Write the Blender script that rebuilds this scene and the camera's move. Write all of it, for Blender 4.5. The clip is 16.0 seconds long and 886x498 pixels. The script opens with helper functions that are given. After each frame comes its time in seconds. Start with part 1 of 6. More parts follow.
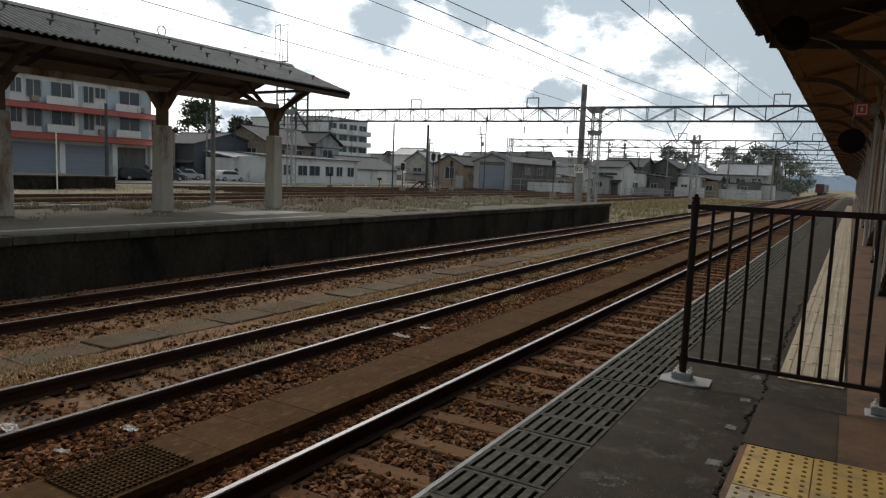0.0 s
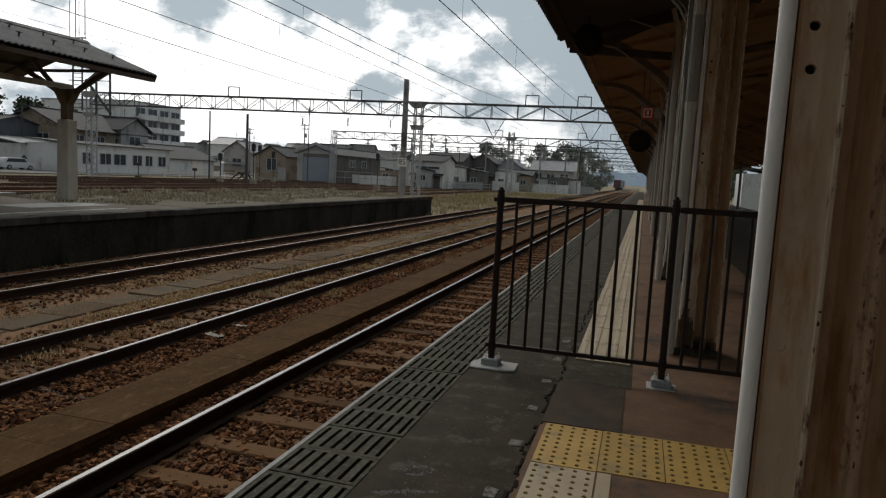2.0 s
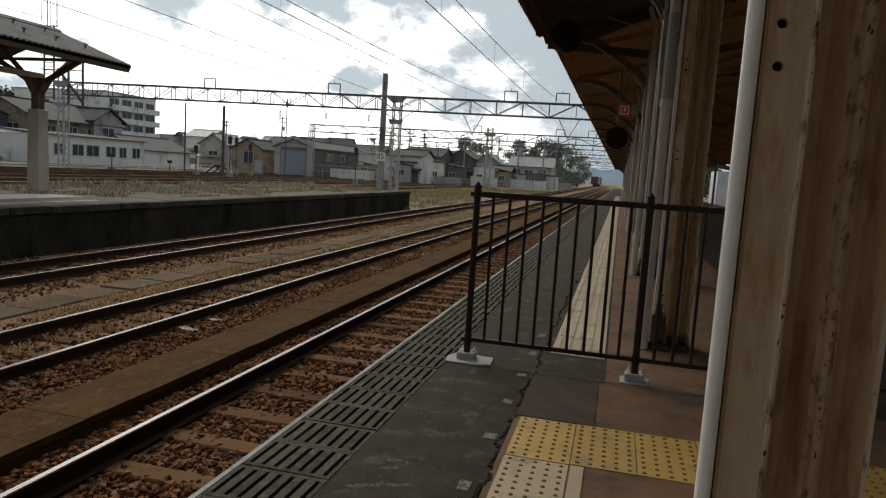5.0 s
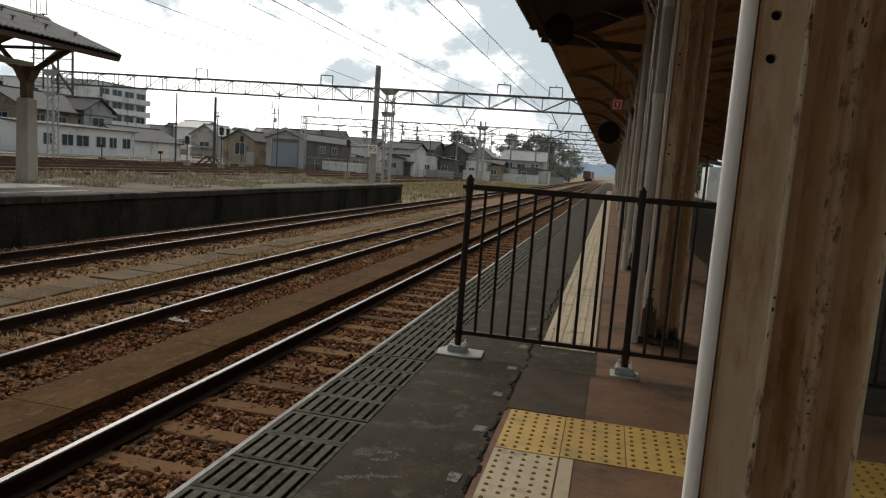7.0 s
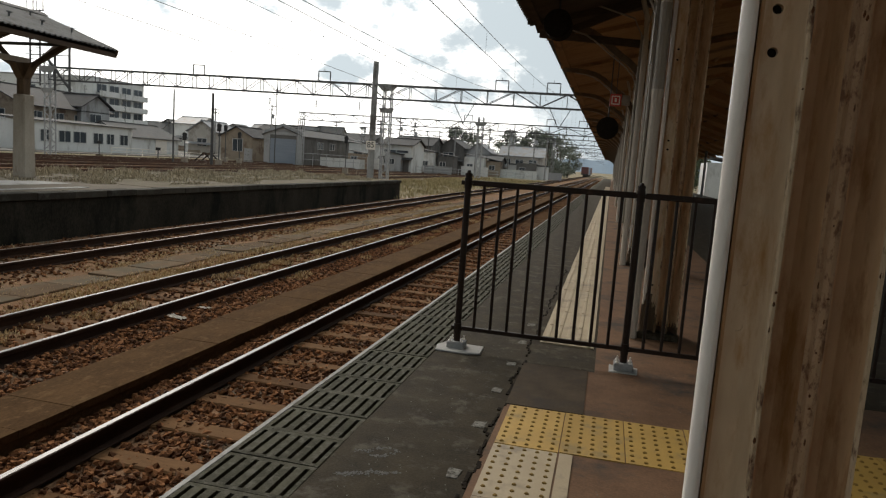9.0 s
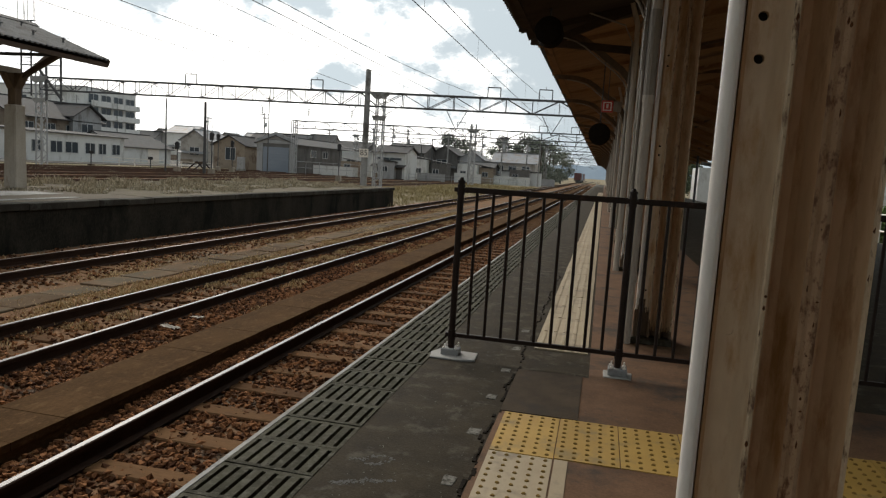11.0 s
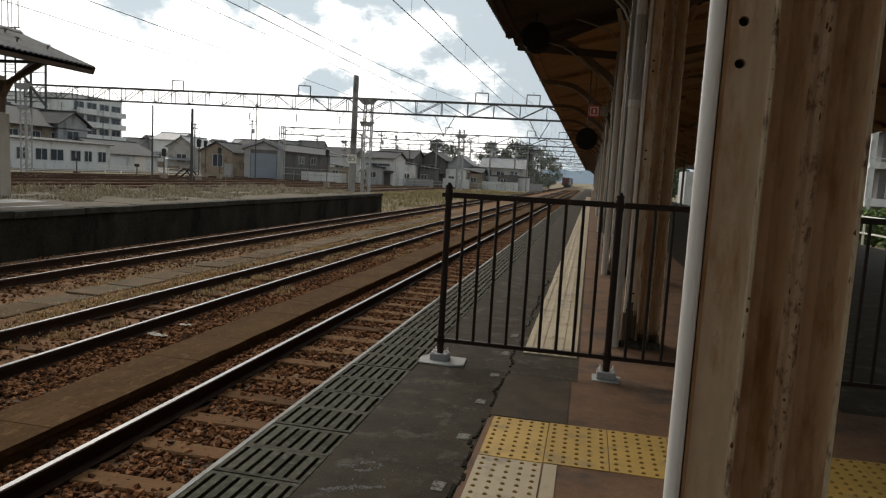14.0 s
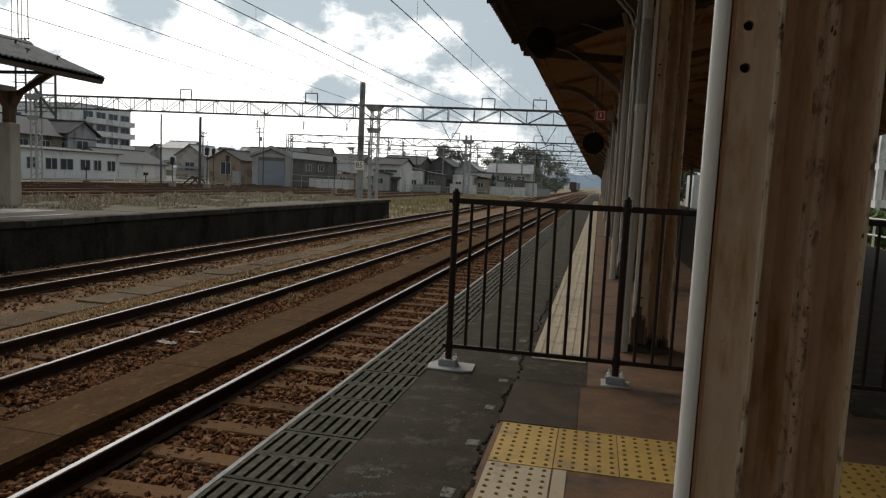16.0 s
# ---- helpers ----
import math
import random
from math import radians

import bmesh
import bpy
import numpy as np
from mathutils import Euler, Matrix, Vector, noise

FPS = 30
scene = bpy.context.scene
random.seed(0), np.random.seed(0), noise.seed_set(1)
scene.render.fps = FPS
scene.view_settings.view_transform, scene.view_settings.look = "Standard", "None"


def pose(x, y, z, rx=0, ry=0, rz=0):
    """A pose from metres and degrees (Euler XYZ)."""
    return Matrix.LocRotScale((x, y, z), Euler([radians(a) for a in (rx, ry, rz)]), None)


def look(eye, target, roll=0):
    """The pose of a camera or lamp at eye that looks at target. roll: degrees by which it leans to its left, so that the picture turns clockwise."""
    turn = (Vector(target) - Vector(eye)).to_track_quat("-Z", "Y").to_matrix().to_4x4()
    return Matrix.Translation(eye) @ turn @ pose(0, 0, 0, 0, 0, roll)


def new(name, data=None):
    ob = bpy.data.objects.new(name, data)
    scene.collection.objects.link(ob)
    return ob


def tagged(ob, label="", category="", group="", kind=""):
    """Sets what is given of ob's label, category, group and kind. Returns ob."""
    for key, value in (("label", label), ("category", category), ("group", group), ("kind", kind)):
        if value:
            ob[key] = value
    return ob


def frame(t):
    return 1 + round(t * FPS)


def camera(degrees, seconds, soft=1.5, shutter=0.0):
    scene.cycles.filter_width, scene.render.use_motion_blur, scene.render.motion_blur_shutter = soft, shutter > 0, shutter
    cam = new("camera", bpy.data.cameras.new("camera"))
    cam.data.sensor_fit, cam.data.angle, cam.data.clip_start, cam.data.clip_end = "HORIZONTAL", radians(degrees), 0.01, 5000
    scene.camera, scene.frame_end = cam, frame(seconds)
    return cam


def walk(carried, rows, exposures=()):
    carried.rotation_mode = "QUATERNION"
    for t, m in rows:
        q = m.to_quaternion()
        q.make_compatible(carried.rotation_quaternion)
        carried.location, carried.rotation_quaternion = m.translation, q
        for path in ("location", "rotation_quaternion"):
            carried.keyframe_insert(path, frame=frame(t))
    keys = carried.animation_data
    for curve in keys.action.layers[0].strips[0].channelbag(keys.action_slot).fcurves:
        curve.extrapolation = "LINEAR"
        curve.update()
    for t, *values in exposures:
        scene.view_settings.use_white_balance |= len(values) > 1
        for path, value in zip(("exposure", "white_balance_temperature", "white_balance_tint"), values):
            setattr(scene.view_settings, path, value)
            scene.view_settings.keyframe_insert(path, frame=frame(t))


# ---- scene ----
cam = camera(66.0, 16.0, soft=1.25, shutter=0.0)
PATH = [
    (0.0, look((-0.065, -0.091, 1.315), (-5.141, 8.455, 0.225), 2.22)),
    (0.5, look((-0.042, -0.032, 1.323), (-3.890, 9.135, 0.247), 1.95)),
    (1.0, look((-0.015, -0.008, 1.312), (-3.189, 9.418, 0.274), 2.23)),
    (1.5, look((-0.008, -0.002, 1.312), (-2.918, 9.504, 0.232), 2.77)),
    (2.0, look((-0.006, -0.004, 1.311), (-2.761, 9.549, 0.234), 3.04)),
    (2.5, look((-0.005, -0.001, 1.308), (-2.696, 9.567, 0.213), 3.32)),
    (3.0, look((-0.001, 0.004, 1.307), (-2.614, 9.593, 0.202), 3.27)),
    (3.5, look((0.001, -0.001, 1.307), (-2.622, 9.587, 0.219), 3.25)),
    (4.0, look((0.003, -0.008, 1.307), (-2.552, 9.600, 0.231), 3.48)),
    (4.5, look((0.005, -0.006, 1.307), (-2.480, 9.618, 0.210), 3.53)),
    (7.0, look((0.005, 0.003, 1.301), (-2.309, 9.655, 0.082), 4.13)),
    (7.5, look((0.004, -0.007, 1.299), (-2.295, 9.653, 0.112), 4.19)),
    (8.0, look((0.005, 0.005, 1.299), (-2.256, 9.671, 0.098), 4.09)),
    (8.5, look((0.004, 0.008, 1.300), (-2.248, 9.672, 0.064), 4.00)),
    (9.0, look((0.001, 0.007, 1.299), (-2.283, 9.659, 0.026), 4.04)),
    (11.5, look((0.007, 0.003, 1.300), (-2.189, 9.692, 0.159), 3.52)),
    (12.0, look((0.009, 0.005, 1.300), (-2.236, 9.686, 0.184), 3.18)),
    (12.5, look((0.013, 0.001, 1.301), (-2.205, 9.693, 0.233), 2.90)),
    (13.0, look((0.017, 0.005, 1.301), (-2.087, 9.724, 0.246), 3.24)),
    (13.5, look((0.016, 0.001, 1.302), (-2.080, 9.723, 0.260), 3.21)),
    (14.0, look((0.011, 0.002, 1.300), (-2.045, 9.728, 0.221), 3.25)),
    (14.5, look((0.006, 0.005, 1.298), (-2.115, 9.708, 0.138), 3.20)),
    (15.0, look((0.003, 0.012, 1.298), (-2.203, 9.698, 0.145), 2.87)),
    (15.5, look((0.007, 0.007, 1.302), (-2.226, 9.699, 0.260), 2.65)),
    (16.0, look((0.013, -0.002, 1.302), (-2.159, 9.707, 0.299), 2.71)),
]

# stops, kelvin and tint follow the camera's own drift
EXPOSURES = [(0.0, 0.05, 6300, 10), (1.0, -0.25, 6300, 10), (2.0, -0.25, 6400, 10), (4.0, 0.08, 6550, 10), (4.6, 0.06, 6550, 10), (7.0, 0.30, 6700, 10), (8.0, 0.35, 6700, 10), (9.0, 0.35, 6700, 10),
             (12.5, 0.30, 6600, 10), (14.5, 0.27, 6600, 10), (15.5, 0.27, 6550, 10), (16.0, 0.0, 6500, 10)]
walk(cam, PATH, EXPOSURES)

# ---- world and sun ----
world = bpy.data.worlds.new("sky")
scene.world = world
world.use_nodes = True
wn, wl = world.node_tree.nodes, world.node_tree.links
wn.clear()
w_out = wn.new("ShaderNodeOutputWorld")
w_bg = wn.new("ShaderNodeBackground")
w_sky = wn.new("ShaderNodeTexSky")
w_sky.sky_type = "NISHITA"
w_sky.sun_disc = False
w_sky.sun_elevation = radians(42)
w_sky.sun_rotation = radians(-39)
w_tc = wn.new("ShaderNodeTexCoord")
w_map = wn.new("ShaderNodeMapping")
w_map.inputs["Location"].default_value = (0.9, 2.3, 0.6)
w_map.inputs["Scale"].default_value = (1.0, 1.0, 1.9)
w_noise = wn.new("ShaderNodeTexNoise")
w_noise.inputs["Scale"].default_value = 4.2
w_noise.inputs["Detail"].default_value = 7.0
w_noise.inputs["Roughness"].default_value = 0.52
w_ramp = wn.new("ShaderNodeValToRGB")
w_ramp.color_ramp.elements[0].position = 0.20
w_ramp.color_ramp.elements[1].position = 0.32
w_noise2 = wn.new("ShaderNodeTexNoise")
w_noise2.inputs["Scale"].default_value = 3.6
w_noise2.inputs["Detail"].default_value = 8.0
w_noise2.inputs["Roughness"].default_value = 0.66
w_ramp2 = wn.new("ShaderNodeValToRGB")
w_ramp2.color_ramp.elements[0].position = 0.425
w_ramp2.color_ramp.elements[0].color = (3.6, 4.15, 4.5, 1)
w_ramp2.color_ramp.elements[1].position = 0.59
w_ramp2.color_ramp.elements[1].color = (11.9, 11.8, 11.5, 1)
w_ramp2.color_ramp.interpolation = "EASE"
w_mix = wn.new("ShaderNodeMix")
w_mix.data_type = "RGBA"
wl.new(w_tc.outputs["Generated"], w_map.inputs["Vector"])
wl.new(w_map.outputs["Vector"], w_noise.inputs["Vector"])
wl.new(w_map.outputs["Vector"], w_noise2.inputs["Vector"])
wl.new(w_noise.outputs["Fac"], w_ramp.inputs["Fac"])
wl.new(w_ramp.outputs["Color"], w_mix.inputs["Factor"])
wl.new(w_sky.outputs["Color"], w_mix.inputs["A"])
# cloud glare grows towards the veiled sun
w_dot = wn.new("ShaderNodeVectorMath")
w_dot.operation = "DOT_PRODUCT"
w_dot.inputs[1].default_value = Vector((-0.60, 0.74, 0.36)).normalized()
w_glare = wn.new("ShaderNodeMapRange")
w_glare.inputs["From Min"].default_value = 0.30
w_glare.inputs["From Max"].default_value = 0.97
w_glare.inputs["To Min"].default_value = 0.84
w_glare.inputs["To Max"].default_value = 1.45
w_scale = wn.new("ShaderNodeVectorMath")
w_scale.operation = "SCALE"
# the cloud deck thins away from the sun
w_thin = wn.new("ShaderNodeMapRange")
w_thin.inputs["From Min"].default_value = 0.45
w_thin.inputs["From Max"].default_value = 0.90
w_thin.inputs["To Min"].default_value = -0.095
w_thin.inputs["To Max"].default_value = 0.085
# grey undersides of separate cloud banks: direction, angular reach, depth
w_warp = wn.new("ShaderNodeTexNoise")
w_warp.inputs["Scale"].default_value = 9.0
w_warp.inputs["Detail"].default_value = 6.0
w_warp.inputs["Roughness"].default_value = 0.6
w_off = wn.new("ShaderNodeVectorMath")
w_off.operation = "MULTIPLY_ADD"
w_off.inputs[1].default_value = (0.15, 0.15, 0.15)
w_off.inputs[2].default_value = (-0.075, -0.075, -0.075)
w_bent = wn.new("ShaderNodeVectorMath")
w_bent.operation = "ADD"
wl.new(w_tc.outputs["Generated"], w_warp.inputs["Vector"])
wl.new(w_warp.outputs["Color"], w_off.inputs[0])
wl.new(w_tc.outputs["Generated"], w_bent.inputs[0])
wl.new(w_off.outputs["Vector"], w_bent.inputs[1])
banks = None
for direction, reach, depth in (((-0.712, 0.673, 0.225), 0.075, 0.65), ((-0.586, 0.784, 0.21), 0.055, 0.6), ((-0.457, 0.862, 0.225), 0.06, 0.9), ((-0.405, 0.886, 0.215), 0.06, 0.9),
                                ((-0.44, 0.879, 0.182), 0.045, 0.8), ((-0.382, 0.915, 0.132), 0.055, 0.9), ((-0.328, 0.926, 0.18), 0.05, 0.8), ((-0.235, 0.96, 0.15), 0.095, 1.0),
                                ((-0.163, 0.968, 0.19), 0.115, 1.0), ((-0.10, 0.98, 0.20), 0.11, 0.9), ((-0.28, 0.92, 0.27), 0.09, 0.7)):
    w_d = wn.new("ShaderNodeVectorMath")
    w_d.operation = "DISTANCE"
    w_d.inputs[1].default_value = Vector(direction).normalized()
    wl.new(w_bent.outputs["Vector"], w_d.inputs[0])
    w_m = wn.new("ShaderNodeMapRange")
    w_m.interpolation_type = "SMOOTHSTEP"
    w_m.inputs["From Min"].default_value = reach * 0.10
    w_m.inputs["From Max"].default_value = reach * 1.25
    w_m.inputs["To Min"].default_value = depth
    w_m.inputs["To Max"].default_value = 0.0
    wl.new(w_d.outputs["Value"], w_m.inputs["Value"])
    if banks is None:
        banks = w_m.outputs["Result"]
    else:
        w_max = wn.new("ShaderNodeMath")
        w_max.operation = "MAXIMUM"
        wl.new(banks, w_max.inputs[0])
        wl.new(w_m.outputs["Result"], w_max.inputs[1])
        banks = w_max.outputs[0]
w_sum = wn.new("ShaderNodeMath")
w_sum.operation = "ADD"
w_sub = wn.new("ShaderNodeMath")
w_sub.operation = "MULTIPLY_ADD"
w_sub.inputs[1].default_value = -0.21
wl.new(w_dot.outputs["Value"], w_thin.inputs["Value"])
wl.new(w_thin.outputs["Result"], w_sum.inputs[0])
wl.new(w_noise2.outputs["Fac"], w_sum.inputs[1])
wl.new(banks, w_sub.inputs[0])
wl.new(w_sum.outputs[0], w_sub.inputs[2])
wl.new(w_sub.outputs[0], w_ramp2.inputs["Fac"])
wl.new(w_tc.outputs["Generated"], w_dot.inputs[0])
wl.new(w_dot.outputs["Value"], w_glare.inputs["Value"])
wl.new(w_ramp2.outputs["Color"], w_scale.inputs[0])
wl.new(w_glare.outputs["Result"], w_scale.inputs["Scale"])
wl.new(w_scale.outputs["Vector"], w_mix.inputs["B"])
wl.new(w_mix.outputs["Result"], w_bg.inputs["Color"])
w_bg.inputs["Strength"].default_value = 0.1
wl.new(w_bg.outputs["Background"], w_out.inputs["Surface"])

sun = new("sun", bpy.data.lights.new("sun", "SUN"))
sun.data.energy = 1.2
sun.data.angle = radians(18)
sun.data.color = (1.0, 0.94, 0.86)
sun.matrix_world = look((-30, 38, 42), (0, 0, 0))


# ---- materials ----
def mat(name, dark, light, scale=8.0, rough=0.8, bump=0.3, metal=0.0, stain=None, stain_scale=1.0, stain_amount=0.5,
        fine=60.0, island=0.0, stretch=(1, 1, 1), bump_dist=0.01, spec=0.5, rough_var=0.1):
    """Two-scale procedural surface: dark to light grain, an optional stain colour, fine relief."""
    m = bpy.data.materials.new(name)
    m.use_nodes = True
    n, l = m.node_tree.nodes, m.node_tree.links
    b = n["Principled BSDF"]
    geo = n.new("ShaderNodeNewGeometry")
    mp = n.new("ShaderNodeMapping")
    mp.inputs["Scale"].default_value = stretch
    l.new(geo.outputs["Position"], mp.inputs["Vector"])
    big = n.new("ShaderNodeTexNoise")
    big.inputs["Scale"].default_value = scale
    big.inputs["Detail"].default_value = 6
    big.inputs["Roughness"].default_value = 0.65
    small = n.new("ShaderNodeTexNoise")
    small.inputs["Scale"].default_value = fine
    small.inputs["Detail"].default_value = 4
    for t in (big, small):
        l.new(mp.outputs["Vector"], t.inputs["Vector"])
    add = n.new("ShaderNodeMath")
    add.operation = "MULTIPLY_ADD"
    add.inputs[1].default_value = 0.45
    l.new(small.outputs["Fac"], add.inputs[0])
    half = n.new("ShaderNodeMath")
    half.operation = "MULTIPLY_ADD"
    half.inputs[1].default_value = 0.75
    half.inputs[2].default_value = -0.1
    l.new(big.outputs["Fac"], half.inputs[0])
    l.new(half.outputs[0], add.inputs[2])
    fac = add.outputs[0]
    if island:
        info = n.new("ShaderNodeObjectInfo")
        isl = n.new("ShaderNodeMath")
        isl.operation = "ADD"
        l.new(info.outputs["Random"], isl.inputs[0])
        l.new(geo.outputs["Random Per Island"], isl.inputs[1])
        fr = n.new("ShaderNodeMath")
        fr.operation = "FRACT"
        l.new(isl.outputs[0], fr.inputs[0])
        sh = n.new("ShaderNodeMath")
        sh.operation = "MULTIPLY_ADD"
        sh.inputs[1].default_value = island
        sh.inputs[2].default_value = -island * 0.5
        l.new(fr.outputs[0], sh.inputs[0])
        tot = n.new("ShaderNodeMath")
        tot.operation = "ADD"
        l.new(fac, tot.inputs[0])
        l.new(sh.outputs[0], tot.inputs[1])
        fac = tot.outputs[0]
    ramp = n.new("ShaderNodeValToRGB")
    ramp.color_ramp.elements[0].position = 0.28
    ramp.color_ramp.elements[1].position = 0.72
    ramp.color_ramp.elements[0].color = (*dark, 1)
    ramp.color_ramp.elements[1].color = (*light, 1)
    l.new(fac, ramp.inputs["Fac"])
    col = ramp.outputs["Color"]
    if stain:
        sn = n.new("ShaderNodeTexNoise")
        sn.inputs["Scale"].default_value = stain_scale
        sn.inputs["Detail"].default_value = 8
        sn.inputs["Roughness"].default_value = 0.7
        l.new(mp.outputs["Vector"], sn.inputs["Vector"])
        sr = n.new("ShaderNodeValToRGB")
        lo = 0.62 - 0.24 * stain_amount
        sr.color_ramp.elements[0].position = lo
        sr.color_ramp.elements[1].position = lo + 0.12
        l.new(sn.outputs["Fac"], sr.inputs["Fac"])
        mx = n.new("ShaderNodeMix")
        mx.data_type = "RGBA"
        l.new(sr.outputs["Color"], mx.inputs["Factor"])
        l.new(col, mx.inputs["A"])
        mx.inputs["B"].default_value = (*stain, 1)
        col = mx.outputs["Result"]
    l.new(col, b.inputs["Base Color"])
    b.inputs["Metallic"].default_value = metal
    b.inputs["Specular IOR Level"].default_value = spec
    rv = n.new("ShaderNodeMath")
    rv.operation = "MULTIPLY_ADD"
    rv.inputs[1].default_value = rough_var * 2
    rv.inputs[2].default_value = rough - rough_var
    l.new(big.outputs["Fac"], rv.inputs[0])
    l.new(rv.outputs[0], b.inputs["Roughness"])
    if bump:
        bp = n.new("ShaderNodeBump")
        bp.inputs["Strength"].default_value = bump
        bp.inputs["Distance"].default_value = bump_dist
        l.new(fac, bp.inputs["Height"])
        l.new(bp.outputs["Normal"], b.inputs["Normal"])
    return m


def glass_mat(name, tint=(0.05, 0.06, 0.07)):
    m = bpy.data.materials.new(name)
    m.use_nodes = True
    b = m.node_tree.nodes["Principled BSDF"]
    b.inputs["Base Color"].default_value = (*tint, 1)
    b.inputs["Roughness"].default_value = 0.12
    return m


M_ASPHALT = mat("asphalt", (0.0138, 0.0106, 0.0060), (0.060, 0.0470, 0.0285), 5.0, 0.78, 0.8, stain=(0.078, 0.067, 0.050), stain_scale=5.5, stain_amount=0.36, fine=95, bump_dist=0.006, spec=0.08)
M_ASPHALT_RED = mat("asphalt_red", (0.086, 0.046, 0.025), (0.188, 0.108, 0.061), 4.0, 0.7, 0.5, stain=(0.052, 0.042, 0.034), stain_scale=1.3, stain_amount=0.42, fine=110, bump_dist=0.004, spec=0.12)
M_GRATING = mat("cover_concrete", (0.028, 0.0265, 0.0175), (0.088, 0.0825, 0.058), 9.0, 0.8, 0.8, fine=100, island=0.25, stain=(0.105, 0.099, 0.079), stain_scale=22.0, stain_amount=0.5, bump_dist=0.005, spec=0.06)
M_CONCRETE = mat("concrete", (0.22, 0.215, 0.20), (0.38, 0.37, 0.345), 3.0, 0.85, 0.35, stain=(0.14, 0.13, 0.11), stain_scale=0.8, stain_amount=0.45, fine=120, bump_dist=0.004)
# near-black mottling, drawn out vertically, for all the platform faces
M_OLD_WALL = mat("mottled_wall", (0.006, 0.0052, 0.004), (0.058, 0.049, 0.036), 0.7, 0.9, 0.6, stain=(0.010, 0.010, 0.0075), stain_scale=0.8, stain_amount=0.5, fine=40, stretch=(1, 1, 0.45), bump_dist=0.012, spec=0.08)
M_KERB = mat("kerb_stone", (0.026, 0.022, 0.017), (0.064, 0.056, 0.044), 2.5, 0.88, 0.5, stain=(0.075, 0.072, 0.060), stain_scale=2.0, stain_amount=0.45, fine=90, island=0.3, spec=0.08)
M_TILE_Y = mat("tactile_yellow", (0.315, 0.185, 0.030), (0.44, 0.272, 0.055), 4.0, 0.65, 0.2, stain=(0.24, 0.165, 0.055), stain_scale=5.0, stain_amount=0.42, fine=130, island=0.18, bump_dist=0.002)
M_TILE_B = mat("tactile_beige", (0.28, 0.215, 0.128), (0.40, 0.325, 0.21), 4.0, 0.68, 0.2, stain=(0.22, 0.175, 0.115), stain_scale=4.0, stain_amount=0.42, fine=130, island=0.2, bump_dist=0.002)
# rust of the rail sides, its colour darkened to hold their black shadow
M_RUST_SHADED = mat("shaded_rail_rust", (0.017, 0.0085, 0.0055), (0.052, 0.027, 0.016), 9.0, 0.8, 0.3, fine=120, stretch=(1, 0.25, 1), bump_dist=0.002, spec=0.12)
M_YARD_RAIL = mat("yard_rail", (0.040, 0.020, 0.012), (0.105, 0.056, 0.035), 6.0, 0.75, 0.2, fine=60, stretch=(1, 0.25, 1), spec=0.2)
M_HEAD = mat("rail_head", (0.13, 0.124, 0.118), (0.22, 0.211, 0.204), 14.0, 0.28, 0.0, metal=1.0, stretch=(1, 0.06, 1), rough_var=0.05)
M_HEAD_DULL = mat("rail_head_dull", (0.22, 0.18, 0.155), (0.36, 0.31, 0.28), 14.0, 0.35, 0.0, metal=0.8, stretch=(1, 0.06, 1), rough_var=0.05)
M_SLEEPER = mat("sleeper_wood", (0.072, 0.036, 0.0155), (0.155, 0.084, 0.039), 5.0, 0.88, 0.6, fine=70, island=0.4, stretch=(0.25, 1, 1), bump_dist=0.008, spec=0.06)
M_BALLAST = mat("ballast", (0.050, 0.0205, 0.0090), (0.230, 0.104, 0.046), 9.0, 0.9, 0.3, fine=40, island=0.95, stain=(0.18, 0.14, 0.105), stain_scale=5.0, stain_amount=0.14, spec=0.05)
M_GROUND = mat("rusty_ground", (0.115, 0.062, 0.035), (0.275, 0.166, 0.098), 1.7, 0.95, 0.8, stain=(0.125, 0.104, 0.076), stain_scale=0.5, stain_amount=0.5, fine=26, bump_dist=0.05, spec=0.02)
M_FIELD = mat("yard_ground", (0.19, 0.150, 0.098), (0.31, 0.25, 0.165), 0.5, 0.95, 0.6, stain=(0.12, 0.12, 0.062), stain_scale=0.08, stain_amount=0.55, fine=8, bump_dist=0.05, spec=0.08)
M_TROUGH = mat("cable_trough", (0.040, 0.0215, 0.0098), (0.106, 0.060, 0.028), 2.6, 0.9, 0.8, fine=60, island=0.06, stain=(0.118, 0.070, 0.034), stain_scale=13.0, stain_amount=0.34, stretch=(1, 0.5, 1), bump_dist=0.006, spec=0.02)
M_DRY = mat("dry_grass", (0.27, 0.225, 0.150), (0.46, 0.395, 0.285), 3.0, 0.9, 0.0, island=0.7, spec=0.08)
M_GREEN = mat("green_grass", (0.23, 0.185, 0.090), (0.40, 0.33, 0.185), 3.0, 0.9, 0.0, island=0.7, spec=0.08)
M_FENCE = mat("fence_brown", (0.0125, 0.0066, 0.0044), (0.028, 0.0155, 0.0098), 12.0, 0.45, 0.1, fine=160, stain=(0.06, 0.033, 0.02), stain_scale=9.0, stain_amount=0.12, bump_dist=0.001, spec=0.2)
M_PILLAR = mat("cream_paint", (0.58, 0.420, 0.255), (0.82, 0.665, 0.460), 2.5, 0.55, 0.25, stain=(0.50, 0.285, 0.115), stain_scale=7.0, stain_amount=0.46, fine=45, stretch=(1, 1, 0.30), bump_dist=0.002)
# streaked brown of the pillar's recessed inner parts, darker than the cream plate
M_PILLAR_IN = mat("brown_inner", (0.45, 0.265, 0.130), (0.67, 0.450, 0.255), 3.0, 0.6, 0.3, stain=(0.36, 0.180, 0.065), stain_scale=9.0, stain_amount=0.48, fine=45, stretch=(1, 1, 0.3), bump_dist=0.002)
